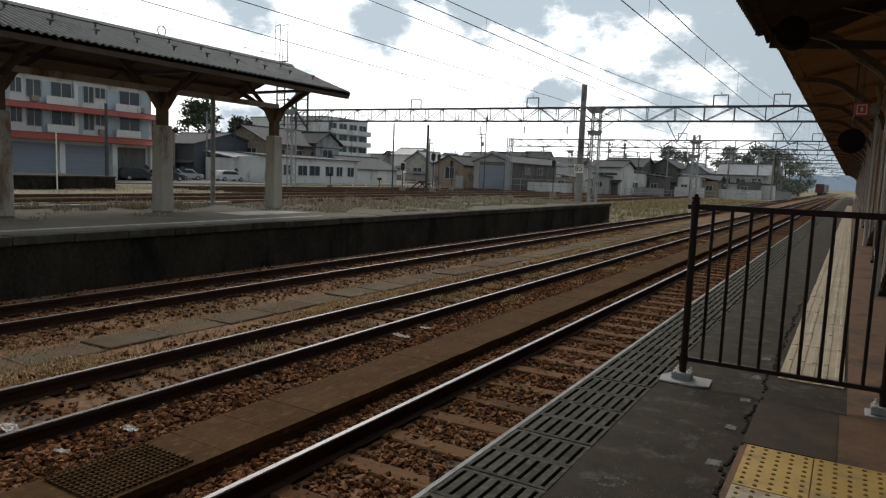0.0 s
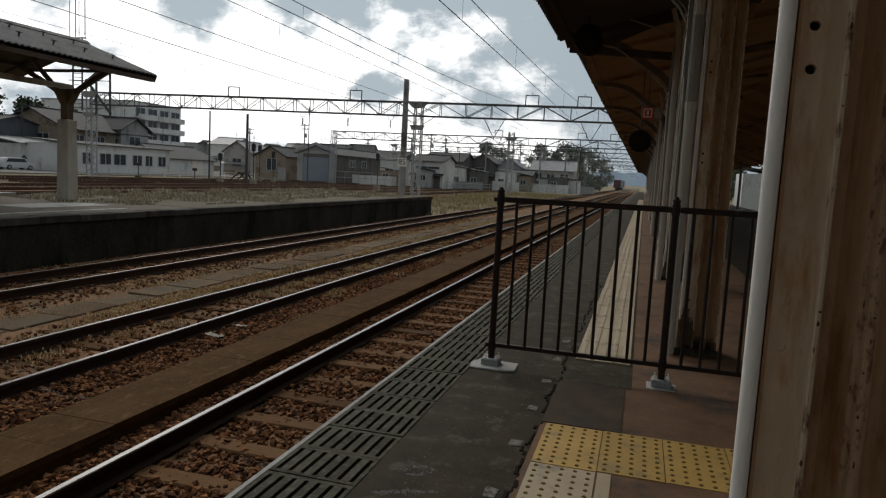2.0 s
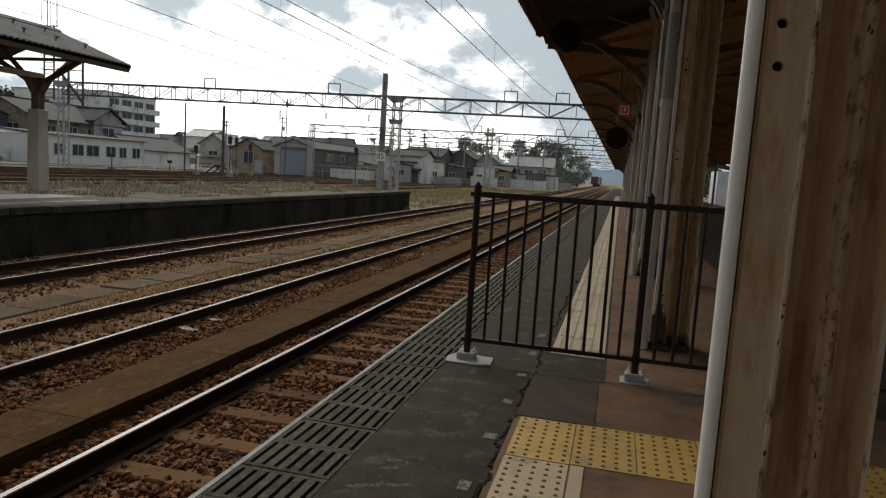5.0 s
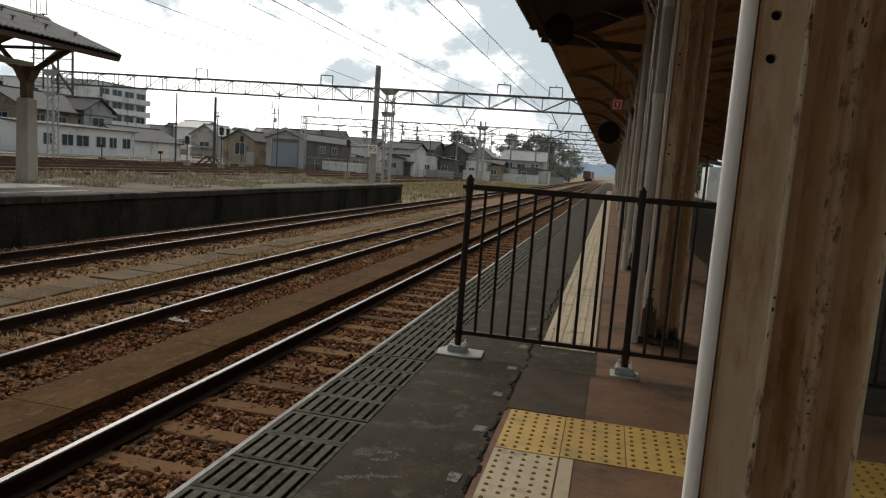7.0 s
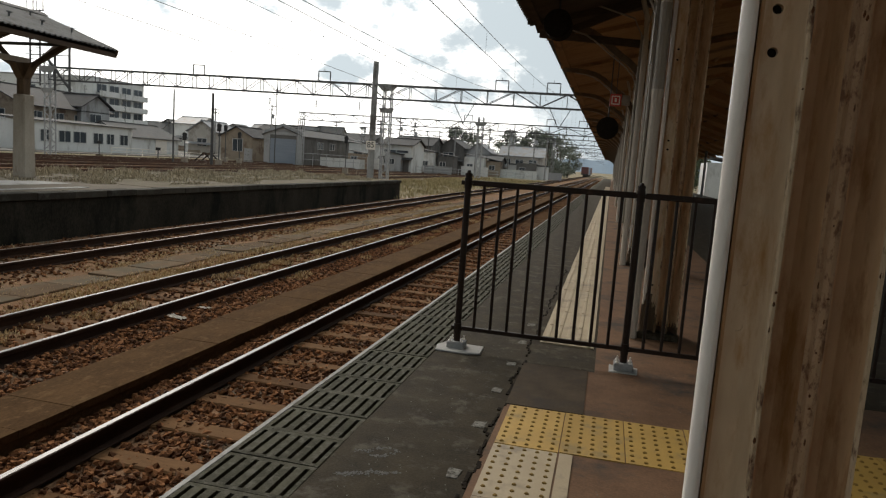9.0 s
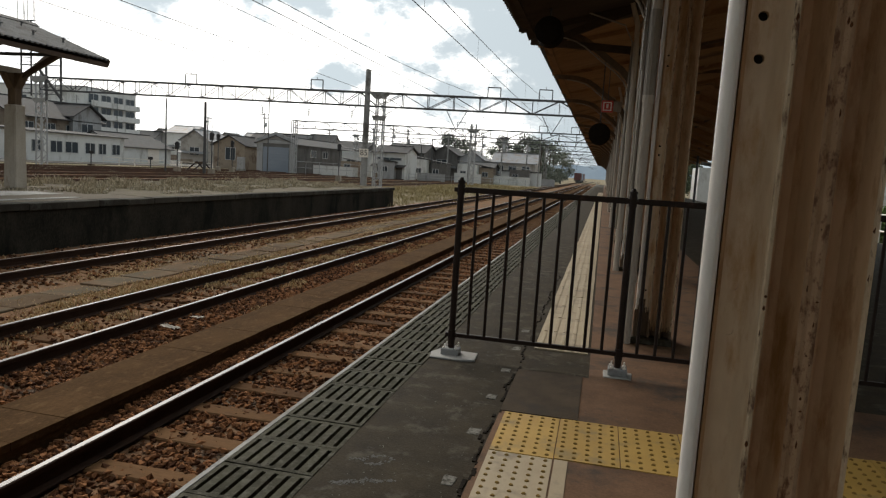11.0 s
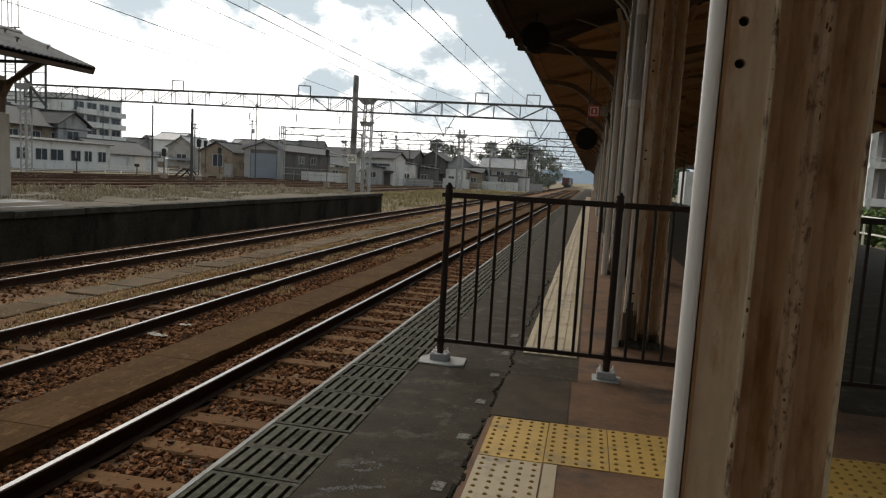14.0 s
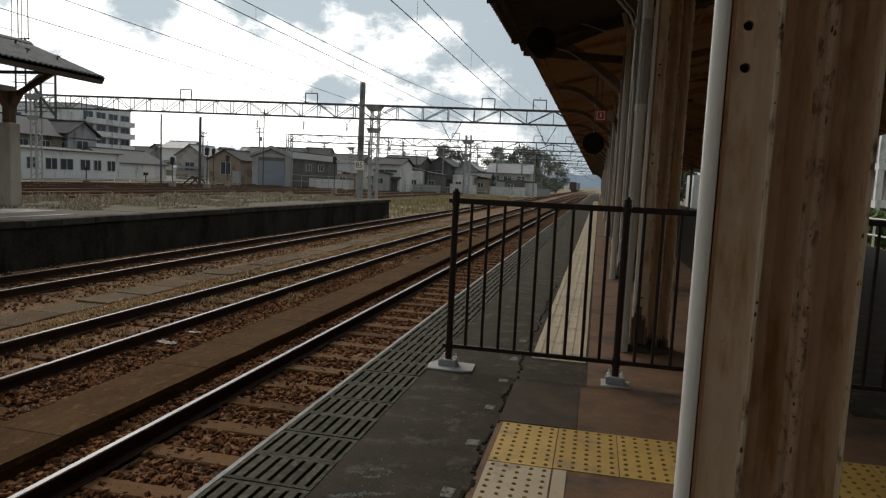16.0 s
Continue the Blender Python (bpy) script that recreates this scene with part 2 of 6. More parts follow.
M_WHITE = mat("white_paint", (0.74, 0.68, 0.60), (0.86, 0.80, 0.72), 6.0, 0.4, 0.1, stain=(0.40, 0.33, 0.25), stain_scale=6.0, stain_amount=0.08, fine=90, stretch=(1, 1, 0.3), bump_dist=0.001)
M_PIPE = mat("grey_pipe", (0.20, 0.165, 0.125), (0.33, 0.285, 0.23), 5.0, 0.45, 0.1, stain=(0.16, 0.12, 0.09), stain_scale=5.0, stain_amount=0.2, fine=90, stretch=(1, 1, 0.3), bump_dist=0.001)
M_SOFFIT = mat("roof_boards", (0.23, 0.120, 0.053), (0.37, 0.212, 0.103), 2.0, 0.8, 0.3, stain=(0.13, 0.078, 0.046), stain_scale=1.2, stain_amount=0.35, fine=40, stretch=(0.3, 1, 1), bump_dist=0.004, spec=0.08)
M_TIMBER = mat("dark_timber", (0.052, 0.036, 0.026), (0.122, 0.087, 0.062), 4.0, 0.8, 0.4, fine=60, stretch=(1, 0.3, 1), bump_dist=0.004, spec=0.08)
M_CREAMPIPE = mat("cream_pipe", (0.40, 0.335, 0.265), (0.55, 0.475, 0.385), 5.0, 0.45, 0.1, stain=(0.25, 0.18, 0.12), stain_scale=5.0, stain_amount=0.15, fine=90, stretch=(1, 1, 0.3), bump_dist=0.001)
# boards and ties of the near bay, darker than the far bay's
M_TIMBER_NEAR = mat("near_bay_timber", (0.045, 0.032, 0.023), (0.092, 0.067, 0.048), 3.0, 0.85, 0.4, fine=50, stretch=(0.3, 1, 1), bump_dist=0.004, spec=0.05)
M_SLATE = mat("corrugated_roof", (0.058, 0.057, 0.055), (0.135, 0.132, 0.126), 3.5, 0.78, 0.4, stain=(0.060, 0.052, 0.042), stain_scale=1.6, stain_amount=0.45, fine=40, bump_dist=0.004)
M_COLUMN = mat("platform_column", (0.32, 0.275, 0.215), (0.52, 0.465, 0.385), 3.0, 0.85, 0.4, stain=(0.19, 0.125, 0.075), stain_scale=1.6, stain_amount=0.40, fine=70, stretch=(1, 1, 0.35))
M_STEEL = mat("galvanised_steel", (0.30, 0.305, 0.31), (0.45, 0.455, 0.46), 6.0, 0.5, 0.0, metal=0.3, stain=(0.16, 0.12, 0.09), stain_scale=3.0, stain_amount=0.2)
M_DARKSTEEL = mat("dark_steel", (0.045, 0.045, 0.047), (0.10, 0.10, 0.10), 6.0, 0.55, 0.0, metal=0.3)
M_POLE = mat("concrete_pole", (0.21, 0.208, 0.20), (0.33, 0.327, 0.315), 3.0, 0.8, 0.1, stain=(0.10, 0.09, 0.08), stain_scale=1.0)
M_WIRE = mat("wire", (0.05, 0.05, 0.052), (0.09, 0.09, 0.092), 6.0, 0.5, 0.0)
M_BLACK = mat("black_plastic", (0.010, 0.010, 0.011), (0.022, 0.022, 0.023), 10.0, 0.5, 0.05)
M_RED = mat("red_sign", (0.50, 0.045, 0.03), (0.62, 0.07, 0.05), 8.0, 0.4, 0.0)
M_PAPER = mat("litter", (0.68, 0.63, 0.56), (0.82, 0.78, 0.71), 8.0, 0.8, 0.2, spec=0.1)
M_WORN = mat("worn_marking", (0.045, 0.042, 0.034), (0.13, 0.125, 0.105), 26.0, 0.8, 0.1, stain=(0.06, 0.058, 0.055), stain_scale=22.0, stain_amount=0.95)


M_RUSTY = mat("rusty_flange", (0.44, 0.30, 0.17), (0.66, 0.52, 0.35), 6.0, 0.65, 0.4, stain=(0.10, 0.035, 0.010), stain_scale=42.0, stain_amount=0.42, fine=120, stretch=(1, 1, 0.35), bump_dist=0.003)
M_RUSTY_IN = mat("rusty_ridge", (0.27, 0.15, 0.070), (0.48, 0.31, 0.18), 9.0, 0.7, 0.5, stain=(0.13, 0.052, 0.016), stain_scale=60.0, stain_amount=0.5, fine=120, stretch=(1, 1, 0.5), bump_dist=0.004)
M_FLAKE_AND_GAP = mat("flaking_rust_and_gap", (0.035, 0.014, 0.006), (0.13, 0.050, 0.016), 30.0, 0.85, 0.4, fine=150, spec=0.1)
M_MARK = mat("chipped_marker", (0.09, 0.085, 0.072), (0.26, 0.25, 0.22), 30.0, 0.8, 0.2, stain=(0.05, 0.045, 0.036), stain_scale=40.0, stain_amount=0.6, spec=0.1)
M_DIRT = mat("overgrown_dirt", (0.095, 0.080, 0.058), (0.185, 0.158, 0.118), 1.2, 0.95, 0.5, stain=(0.12, 0.105, 0.066), stain_scale=0.9, stain_amount=0.5, fine=25, bump_dist=0.03, spec=0.06)
M_PATCH = mat("old_asphalt_patch", (0.042, 0.031, 0.021), (0.098, 0.074, 0.051), 4.0, 0.75, 0.5, stain=(0.055, 0.045, 0.036), stain_scale=2.5, stain_amount=0.4, fine=110, bump_dist=0.004, spec=0.06)
# tar of the paving seam, loudspeaker drums, and painted shade behind bolt holes
M_DULL_BLACK = mat("dull_black", (0.008, 0.0062, 0.0046), (0.024, 0.018, 0.013), 20.0, 0.9, 0.4, spec=0.05)
M_TARRED = mat("tarred_steel", (0.075, 0.050, 0.031), (0.165, 0.112, 0.070), 5.0, 0.8, 0.3, stain=(0.16, 0.105, 0.06), stain_scale=9.0, stain_amount=0.4, fine=60, stretch=(1, 1, 0.4), spec=0.15)
M_MAT = mat("dead_grass_mat", (0.33, 0.225, 0.112), (0.57, 0.42, 0.235), 3.0, 0.95, 0.0, island=0.7, spec=0.05)
M_OPP = mat("old_platform_paving", (0.078, 0.063, 0.045), (0.155, 0.130, 0.095), 1.5, 0.9, 0.5, stain=(0.105, 0.085, 0.058), stain_scale=0.9, stain_amount=0.45, fine=60, spec=0.12)


# ---- mesh helpers ----
def box(bm, x0, x1, y0, y1, z0, z1):
    v = [bm.verts.new(p) for p in ((x0, y0, z0), (x1, y0, z0), (x1, y1, z0), (x0, y1, z0), (x0, y0, z1), (x1, y0, z1), (x1, y1, z1), (x0, y1, z1))]
    for f in ((3, 2, 1, 0), (4, 5, 6, 7), (0, 1, 5, 4), (1, 2, 6, 5), (2, 3, 7, 6), (3, 0, 4, 7)):
        bm.faces.new([v[i] for i in f])


def prism(bm, profile, axis, a, b):
    """Extrude a closed 2D profile (counter-clockwise) along an axis from a to b."""
    def at(p, s):
        return {"x": (s, p[0], p[1]), "y": (p[0], s, p[1]), "z": (p[0], p[1], s)}[axis]
    lo = [bm.verts.new(at(p, a)) for p in profile]
    hi = [bm.verts.new(at(p, b)) for p in profile]
    n = len(profile)
    for i in range(n):
        bm.faces.new((lo[i], lo[(i + 1) % n], hi[(i + 1) % n], hi[i]))
    bm.faces.new(lo[::-1])
    bm.faces.new(hi)


def rod(bm, p0, p1, r, n=8, r1=None):
    p0, p1 = Vector(p0), Vector(p1)
    q = (p1 - p0).to_track_quat("Z", "Y").to_matrix()
    r1 = r if r1 is None else r1
    lo = [bm.verts.new(p0 + q @ Vector((r * math.cos(k * math.tau / n), r * math.sin(k * math.tau / n), 0))) for k in range(n)]
    hi = [bm.verts.new(p1 + q @ Vector((r1 * math.cos(k * math.tau / n), r1 * math.sin(k * math.tau / n), 0))) for k in range(n)]
    for k in range(n):
        bm.faces.new((lo[k], lo[(k + 1) % n], hi[(k + 1) % n], hi[k]))
    bm.faces.new(lo[::-1])
    bm.faces.new(hi)


def bar(bm, p0, p1, w, h=None):
    """A square-section bar between two points."""
    h = h or w
    p0, p1 = Vector(p0), Vector(p1)
    q = (p1 - p0).to_track_quat("Z", "Y").to_matrix()
    cs = ((-w / 2, -h / 2), (w / 2, -h / 2), (w / 2, h / 2), (-w / 2, h / 2))
    lo = [bm.verts.new(p0 + q @ Vector((a, b, 0))) for a, b in cs]
    hi = [bm.verts.new(p1 + q @ Vector((a, b, 0))) for a, b in cs]
    for k in range(4):
        bm.faces.new((lo[k], lo[(k + 1) % 4], hi[(k + 1) % 4], hi[k]))
    bm.faces.new(lo[::-1])
    bm.faces.new(hi)


def pipe(bm, pts, r, n=8):
    """One tube swept through the points."""
    pts = [Vector(p) for p in pts]
    rings = []
    for k, p in enumerate(pts):
        d = (pts[min(k + 1, len(pts) - 1)] - pts[max(k - 1, 0)]).normalized()
        u = d.cross(Vector((0, 0, 1)))
        u = u.normalized() if u.length > 0.05 else Vector((1, 0, 0))
        w = d.cross(u)
        rings.append([bm.verts.new(p + r * (u * math.cos(c * math.tau / n) + w * math.sin(c * math.tau / n))) for c in range(n)])
    for a, b in zip(rings, rings[1:]):
        for c in range(n):
            bm.faces.new((a[c], a[(c + 1) % n], b[(c + 1) % n], b[c]))
    bm.faces.new(rings[0][::-1])
    bm.faces.new(rings[-1])


def mesh_of(bm, name, material, bevel=0.0, smooth=False):
    bmesh.ops.recalc_face_normals(bm, faces=bm.faces)
    if bevel:
        bmesh.ops.bevel(bm, geom=list(bm.edges), offset=bevel, segments=1, affect="EDGES", clamp_overlap=True)
    me = bpy.data.meshes.new(name)
    bm.to_mesh(me)
    bm.free()
    me.materials.append(material)
    if smooth:
        for p in me.polygons:
            p.use_smooth = True
    return me


def part(name, bm, material, parent=None, label="", bevel=0.0, smooth=False):
    ob = new(name, mesh_of(bm, name, material, bevel, smooth))
    if parent is not None:
        ob.parent = parent
    if label:
        tagged(ob, label)
    return ob


def piece(name, me, m, parent):
    """One more object on a shared mesh."""
    ob = new(name, me)
    ob.parent = parent
    ob.matrix_local = m
    return ob


def thing(name, label, category, at=(0, 0, 0), group="", kind=""):
    ob = new(name)
    ob.empty_display_size = 0.1
    ob.location = at
    return tagged(ob, label, category, group, kind)


def raw(name, verts, faces, material, parent=None):
    me = bpy.data.meshes.new(name)
    me.from_pydata(verts, [], faces)
    me.materials.append(material)
    ob = new(name, me)
    if parent is not None:
        ob.parent = parent
    return ob


RAIL_Z = -0.75
GROUND_Z = -0.95
FAR = 420.0

# ---- ground ----
bm = bmesh.new()
xs = [-2500, -600, -160, -60, -21, -11.35, -1.42, 8, 20, 60, 200, 600, 2500]
ys = [-600, -100, -12, 0, 20, 45, 90, 200, 420, 1000, 3000]
vs = [[bm.verts.new((x, y, GROUND_Z)) for x in xs] for y in ys]
for j in range(len(ys) - 1):
    for i in range(len(xs) - 1):
        bm.faces.new((vs[j][i], vs[j][i + 1], vs[j + 1][i + 1], vs[j + 1][i]))
ground = part("ground", bm, M_FIELD)
tagged(ground, "dry grassy and gravelly railway yard ground", "ground", kind="structure")

bm = bmesh.new()
box(bm, -11.3, -1.45, -12, 260, GROUND_Z - 0.05, GROUND_Z + 0.02)
ballast_bed = tagged(part("ballast_bed", bm, M_GROUND), "rust-brown ballast bed under the tracks", "ballast", kind="structure")

# ---- own platform ----
platform = thing("platform", "old asphalt station platform with slotted concrete edge covers", "platform", kind="structure")
bm = bmesh.new()
box(bm, -1.062, 7.6, -60, 150, GROUND_Z, 0.0)
part("platform_surface", bm, M_ASPHALT, platform, "dark worn asphalt paving")
bm = bmesh.new()
box(bm, -1.455, -1.062, -60, 150, GROUND_Z, -0.07)
part("platform_wall", bm, M_OLD_WALL, platform)
bm = bmesh.new()
box(bm, -0.44, 7.55, -13.9, 4.45, -0.02, 0.004)
part("paving_patch", bm, M_ASPHALT_RED, platform, "brown paved walkway beside the asphalt")
bm = bmesh.new()
box(bm, -0.44, -0.02, 3.62, 4.45, -0.02, 0.008)
part("paving_patch", bm, M_PATCH, platform, "dark asphalt patch")
bm = bmesh.new()
box(bm, 0.02, 1.6, 4.45, 150, -0.02, 0.004)
part("paving_patch", bm, M_ASPHALT_RED, platform, "brown paved walkway behind the tactile strip")

# ---- tracks ----
def rail_profile(x):
    h = 0.153
    z = RAIL_Z - 0.003
    return [(x - 0.061, z - h), (x + 0.061, z - h), (x + 0.061, z - h + 0.012), (x + 0.012, z - h + 0.030), (x + 0.009, z - 0.045),
            (x + 0.0325, z - 0.034), (x + 0.0325, z - 0.004), (x + 0.028, z), (x - 0.028, z), (x - 0.0325, z - 0.004),
            (x - 0.0325, z - 0.034), (x - 0.009, z - 0.045), (x - 0.012, z - h + 0.030), (x - 0.061, z - h + 0.012)]


SLEEPER = bmesh.new()
box(SLEEPER, -1.05, 1.05, -0.10, 0.10, -0.14, 0.0)
SLEEPER_ME = mesh_of(SLEEPER, "sleeper", M_SLEEPER, bevel=0.012)


def track(x_right, label, head, y0=-12.0, y1=FAR, n_pieces=100, step=0.63, first=-0.5):
    """A narrow-gauge track whose right-hand rail stands at x_right."""
    t = thing("railway_track", label, "railway track", group="platform tracks")
    for x in (x_right, x_right - 1.067):
        bm = bmesh.new()
        prism(bm, rail_profile(x), "y", y0, y1)
        r = part("rail", bm, M_RUST_SHADED, t)
        bm = bmesh.new()
        box(bm, x - 0.021, x + 0.021, y0, y1, RAIL_Z - 0.004, RAIL_Z)
        part("rail_head", bm, head, r, "polished running surface")
    cx = x_right - 0.5335
    for k in range(n_pieces):
        piece("sleeper", SLEEPER_ME, pose(cx + random.uniform(-0.04, 0.04), first + k * step + random.uniform(-0.02, 0.02), RAIL_Z - 0.148 + random.uniform(-0.008, 0.004), 0, 0, random.uniform(-1, 1)), t)
    bm = bmesh.new()
    y = first + n_pieces * step
    while y < 180:
        box(bm, cx - 1.05, cx + 1.05, y - 0.1, y + 0.1, RAIL_Z - 0.28, RAIL_Z - 0.15)
        y += step
    tagged(part("far_sleepers", bm, M_SLEEPER, t), kind="stuff")
    return t


track(-2.29, "narrow-gauge track with bright rails on wooden sleepers beside the platform", M_HEAD)
track(-5.36, "middle narrow-gauge track with bright rails in brown ballast", M_HEAD)
track(-9.04, "rusty narrow-gauge track beside the opposite platform", M_HEAD_DULL)

# cable trough lids between the first two tracks
trough = thing("cable_trough", "long rust-stained concrete cable trough with lids", "cable trough")
LID = bmesh.new()
box(LID, -0.31, 0.31, -0.249, 0.249, 0.0, 0.06)
LID_ME = mesh_of(LID, "lid", M_TROUGH, bevel=0.0015)
for k in range(120):
    piece("lid", LID_ME, pose(-4.13 + random.uniform(-0.004, 0.004), -1.0 + 0.5 * k, GROUND_Z + 0.13 + random.uniform(-0.002, 0.002), 0, random.uniform(-0.15, 0.15), 0), trough)
bm = bmesh.new()
box(bm, -4.43, -3.83, -12, 200, GROUND_Z, GROUND_Z + 0.13)
box(bm, -4.43, -3.83, 59.1, 200, GROUND_Z + 0.132, GROUND_Z + 0.188)
part("trough_body", bm, M_TROUGH, trough)

grate = thing("drain_grate", "small rusty drain grate among the trough lids", "drain grate", (-4.13, 2.62, GROUND_Z + 0.192))
for k in range(19):
    bm = bmesh.new()
    box(bm, -0.27, 0.27, -0.36 + 0.04 * k - 0.006, -0.36 + 0.04 * k + 0.006, 0.0, 0.012)
    part("grate_bar", bm, M_TROUGH, grate)
for k in range(12):
    bm = bmesh.new()
    box(bm, -0.264 + 0.048 * k - 0.004, -0.264 + 0.048 * k + 0.004, -0.37, 0.37, 0.012, 0.018)
    part("grate_rod", bm, M_TROUGH, grate)
bm = bmesh.new()
box(bm, -8.95, -6.55, -12, 60, GROUND_Z, RAIL_Z - 0.166)
tagged(part("dirt_strip", bm, M_GROUND), "packed brown dirt between two tracks", "ground", kind="structure")

# ---- opposite platform ----
OX, OZ, OEND = -11.3, 0.08, 36.6
opp = thing("opposite_platform", "weathered opposite platform with dark mottled face and grassy top", "platform", kind="structure")
bm = bmesh.new()
box(bm, -17.75, OX - 0.35, -40, OEND - 0.1, GROUND_Z, OZ - 0.01)
part("platform_surface", bm, M_OPP, opp)
bm = bmesh.new()
box(bm, -17.7, OX - 0.37, 15.9, OEND - 0.12, OZ - 0.05, OZ - 0.004)
part("overgrown_surface", bm, M_DIRT, opp, "earthy overgrown paving")
bm = bmesh.new()
box(bm, -14.5, -13.3, 12.2, 14.7, OZ - 0.05, OZ - 0.003)
part("pale_slab", bm, M_CONCRETE, opp, "pale concrete slab")
bm = bmesh.new()
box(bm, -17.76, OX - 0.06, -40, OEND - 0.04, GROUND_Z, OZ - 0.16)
part("platform_wall", bm, M_OLD_WALL, opp, "dark mottled concrete face with vertical streaks")
KERB = bmesh.new()
box(KERB, -0.36, 0.0, -0.495, 0.495, -0.15, 0.0)
KERB_ME = mesh_of(KERB, "kerb_stone", M_KERB, bevel=0.012)
for k in range(52):
    piece("kerb_stone", KERB_ME, pose(OX, -15.0 + k + 0.1, OZ + random.uniform(-0.006, 0.006), 0, 0, random.uniform(-0.25, 0.25)), opp)
bm = bmesh.new()
box(bm, OX - 1.05, OX - 0.85, -40, 14.0, OZ - 0.02, OZ + 0.002)
part("white_line", bm, M_CONCRETE, opp, "worn white safety line")



# ---- slotted covers along the platform edge ----
def slotted_cover():
    bm = bmesh.new()
    w, l, n = 0.404, 0.286, 7
    edge = 0.030
    slot = 0.020
    step = (w - 2 * edge) / (n - 1)
    prev = -w / 2
    for k in range(n):
        c = -w / 2 + edge + step * k
        box(bm, prev, c - slot / 2, -l / 2 + 0.024, l / 2 - 0.024, -0.07, 0.0)
        prev = c + slot / 2
    box(bm, prev, w / 2, -l / 2 + 0.024, l / 2 - 0.024, -0.07, 0.0)
    box(bm, -w / 2, w / 2, -l / 2, -l / 2 + 0.024, -0.07, 0.0)
    box(bm, -w / 2, w / 2, l / 2 - 0.024, l / 2, -0.07, 0.0)
    return mesh_of(bm, "slotted_cover", M_GRATING)


COVER_ME = slotted_cover()
for k in range(150):
    piece("slotted_cover", COVER_ME, pose(-1.265, 0.331 + 0.292 * k, 0.004 + random.uniform(-0.002, 0.003), random.uniform(-0.3, 0.3), random.uniform(-0.25, 0.25), random.uniform(-0.15, 0.15)), platform)
bm = bmesh.new()
box(bm, -1.468, -1.063, 44.0, 150, -0.066, 0.004)
box(bm, -1.468, -1.063, -14, 0.18, -0.066, 0.004)
part("edge_cover", bm, M_GRATING, platform)
bm = bmesh.new()
box(bm, -1.492, -1.469, -14, 150, -0.090, 0.005)
part("edge_trim", bm, M_CONCRETE, platform, "pale edge strip")


# ---- tactile paving ----
M_DOT = mat("worn_dots", (0.15, 0.092, 0.028), (0.24, 0.155, 0.052), 20.0, 0.95, 0.1, spec=0.04)


def dotted_tile(name, w, l, nx, ny, material, r=0.0115):
    bm = bmesh.new()
    box(bm, -w / 2, w / 2, -l / 2, l / 2, -0.02, 0.0)
    for i in range(nx):
        for j in range(ny):
            x, y = -w / 2 + w * (i + 0.5) / nx, -l / 2 + l * (j + 0.5) / ny
            rod(bm, (x, y, -0.001), (x, y, 0.005), r, 8, r * 0.62)
    me = mesh_of(bm, name, material)
    me.materials.append(M_DOT)
    for q in me.polygons:
        if q.center.z > 0.0005:
            q.material_index = 1
    return me


def barred_tile(name, w, l, n, material):
    bm = bmesh.new()
    box(bm, -w / 2, w / 2, -l / 2, l / 2, -0.02, 0.0)
    for i in range(n):
        x = -w / 2 + w * (i + 0.5) / n
        prism(bm, [(x - 0.018, -0.001), (x + 0.018, -0.001), (x + 0.012, 0.005), (x - 0.012, 0.005)], "y", -l / 2 + 0.012, l / 2 - 0.012)
    return mesh_of(bm, name, material)


tactile_y = thing("tactile_warning_paving", "yellow dotted tactile warning tiles set in the platform", "tactile paving")
DOT_Y = dotted_tile("dotted_tile", 0.296, 0.536, 5, 9, M_TILE_Y)
for k in range(8):
    piece("dotted_tile", DOT_Y, pose(-0.262 + 0.301 * k, 3.335 + 0.006 * k, 0.008 + random.uniform(-0.001, 0.001), 0, 0, random.uniform(-0.3, 0.3)), tactile_y)
tactile_b = thing("tactile_guide_paving", "worn beige tactile guide strip running along the platform", "tactile paving")
DOT_B = dotted_tile("dotted_tile", 0.296, 0.536, 5, 9, M_TILE_B)
for k in range(6):
    piece("dotted_tile", DOT_B, pose(-0.262, 2.79 - 0.541 * k, 0.008, 0, 0, random.uniform(-0.3, 0.3)), tactile_b)
BAR_B = barred_tile("guide_tile", 0.395, 0.595, 5, M_TILE_B)
for k in range(100):
    piece("guide_tile", BAR_B, pose(-0.20 + random.uniform(-0.002, 0.002), 5.35 + 0.6 * k, 0.008 + random.uniform(-0.001, 0.001), 0, 0, random.uniform(-0.2, 0.2)), tactile_b)
bm = bmesh.new()
box(bm, -0.105, -0.045, -1.0, 3.06, -0.02, 0.009)
part("edging_strip", bm, M_TILE_B, tactile_b)

# small worn marks in a line, and a faint painted figure
for k, y in enumerate((2.14, 2.69, 3.27, 3.83, 4.40, 5.0, 5.6)):
    bm = bmesh.new()
    s = 0.027
    v = [bm.verts.new((dx * s + random.uniform(-0.008, 0.008), dy * s * 1.5 + random.uniform(-0.01, 0.01), z)) for z in (-0.004, 0.0015) for dx, dy in ((-1, -1), (1, -1), (1, 1), (-1, 1))]
    for f in ((3, 2, 1, 0), (4, 5, 6, 7), (0, 1, 5, 4), (1, 2, 6, 5), (2, 3, 7, 6), (3, 0, 4, 7)):
        bm.faces.new([v[i] for i in f])
    ob = part("floor_marker", bm, M_MARK)
    ob.location = (-0.52, y, 0.002)
    tagged(ob, "small chipped white marker stuck to the asphalt", "floor marker", "floor markers")
bm = bmesh.new()
rp = random.Random(31)
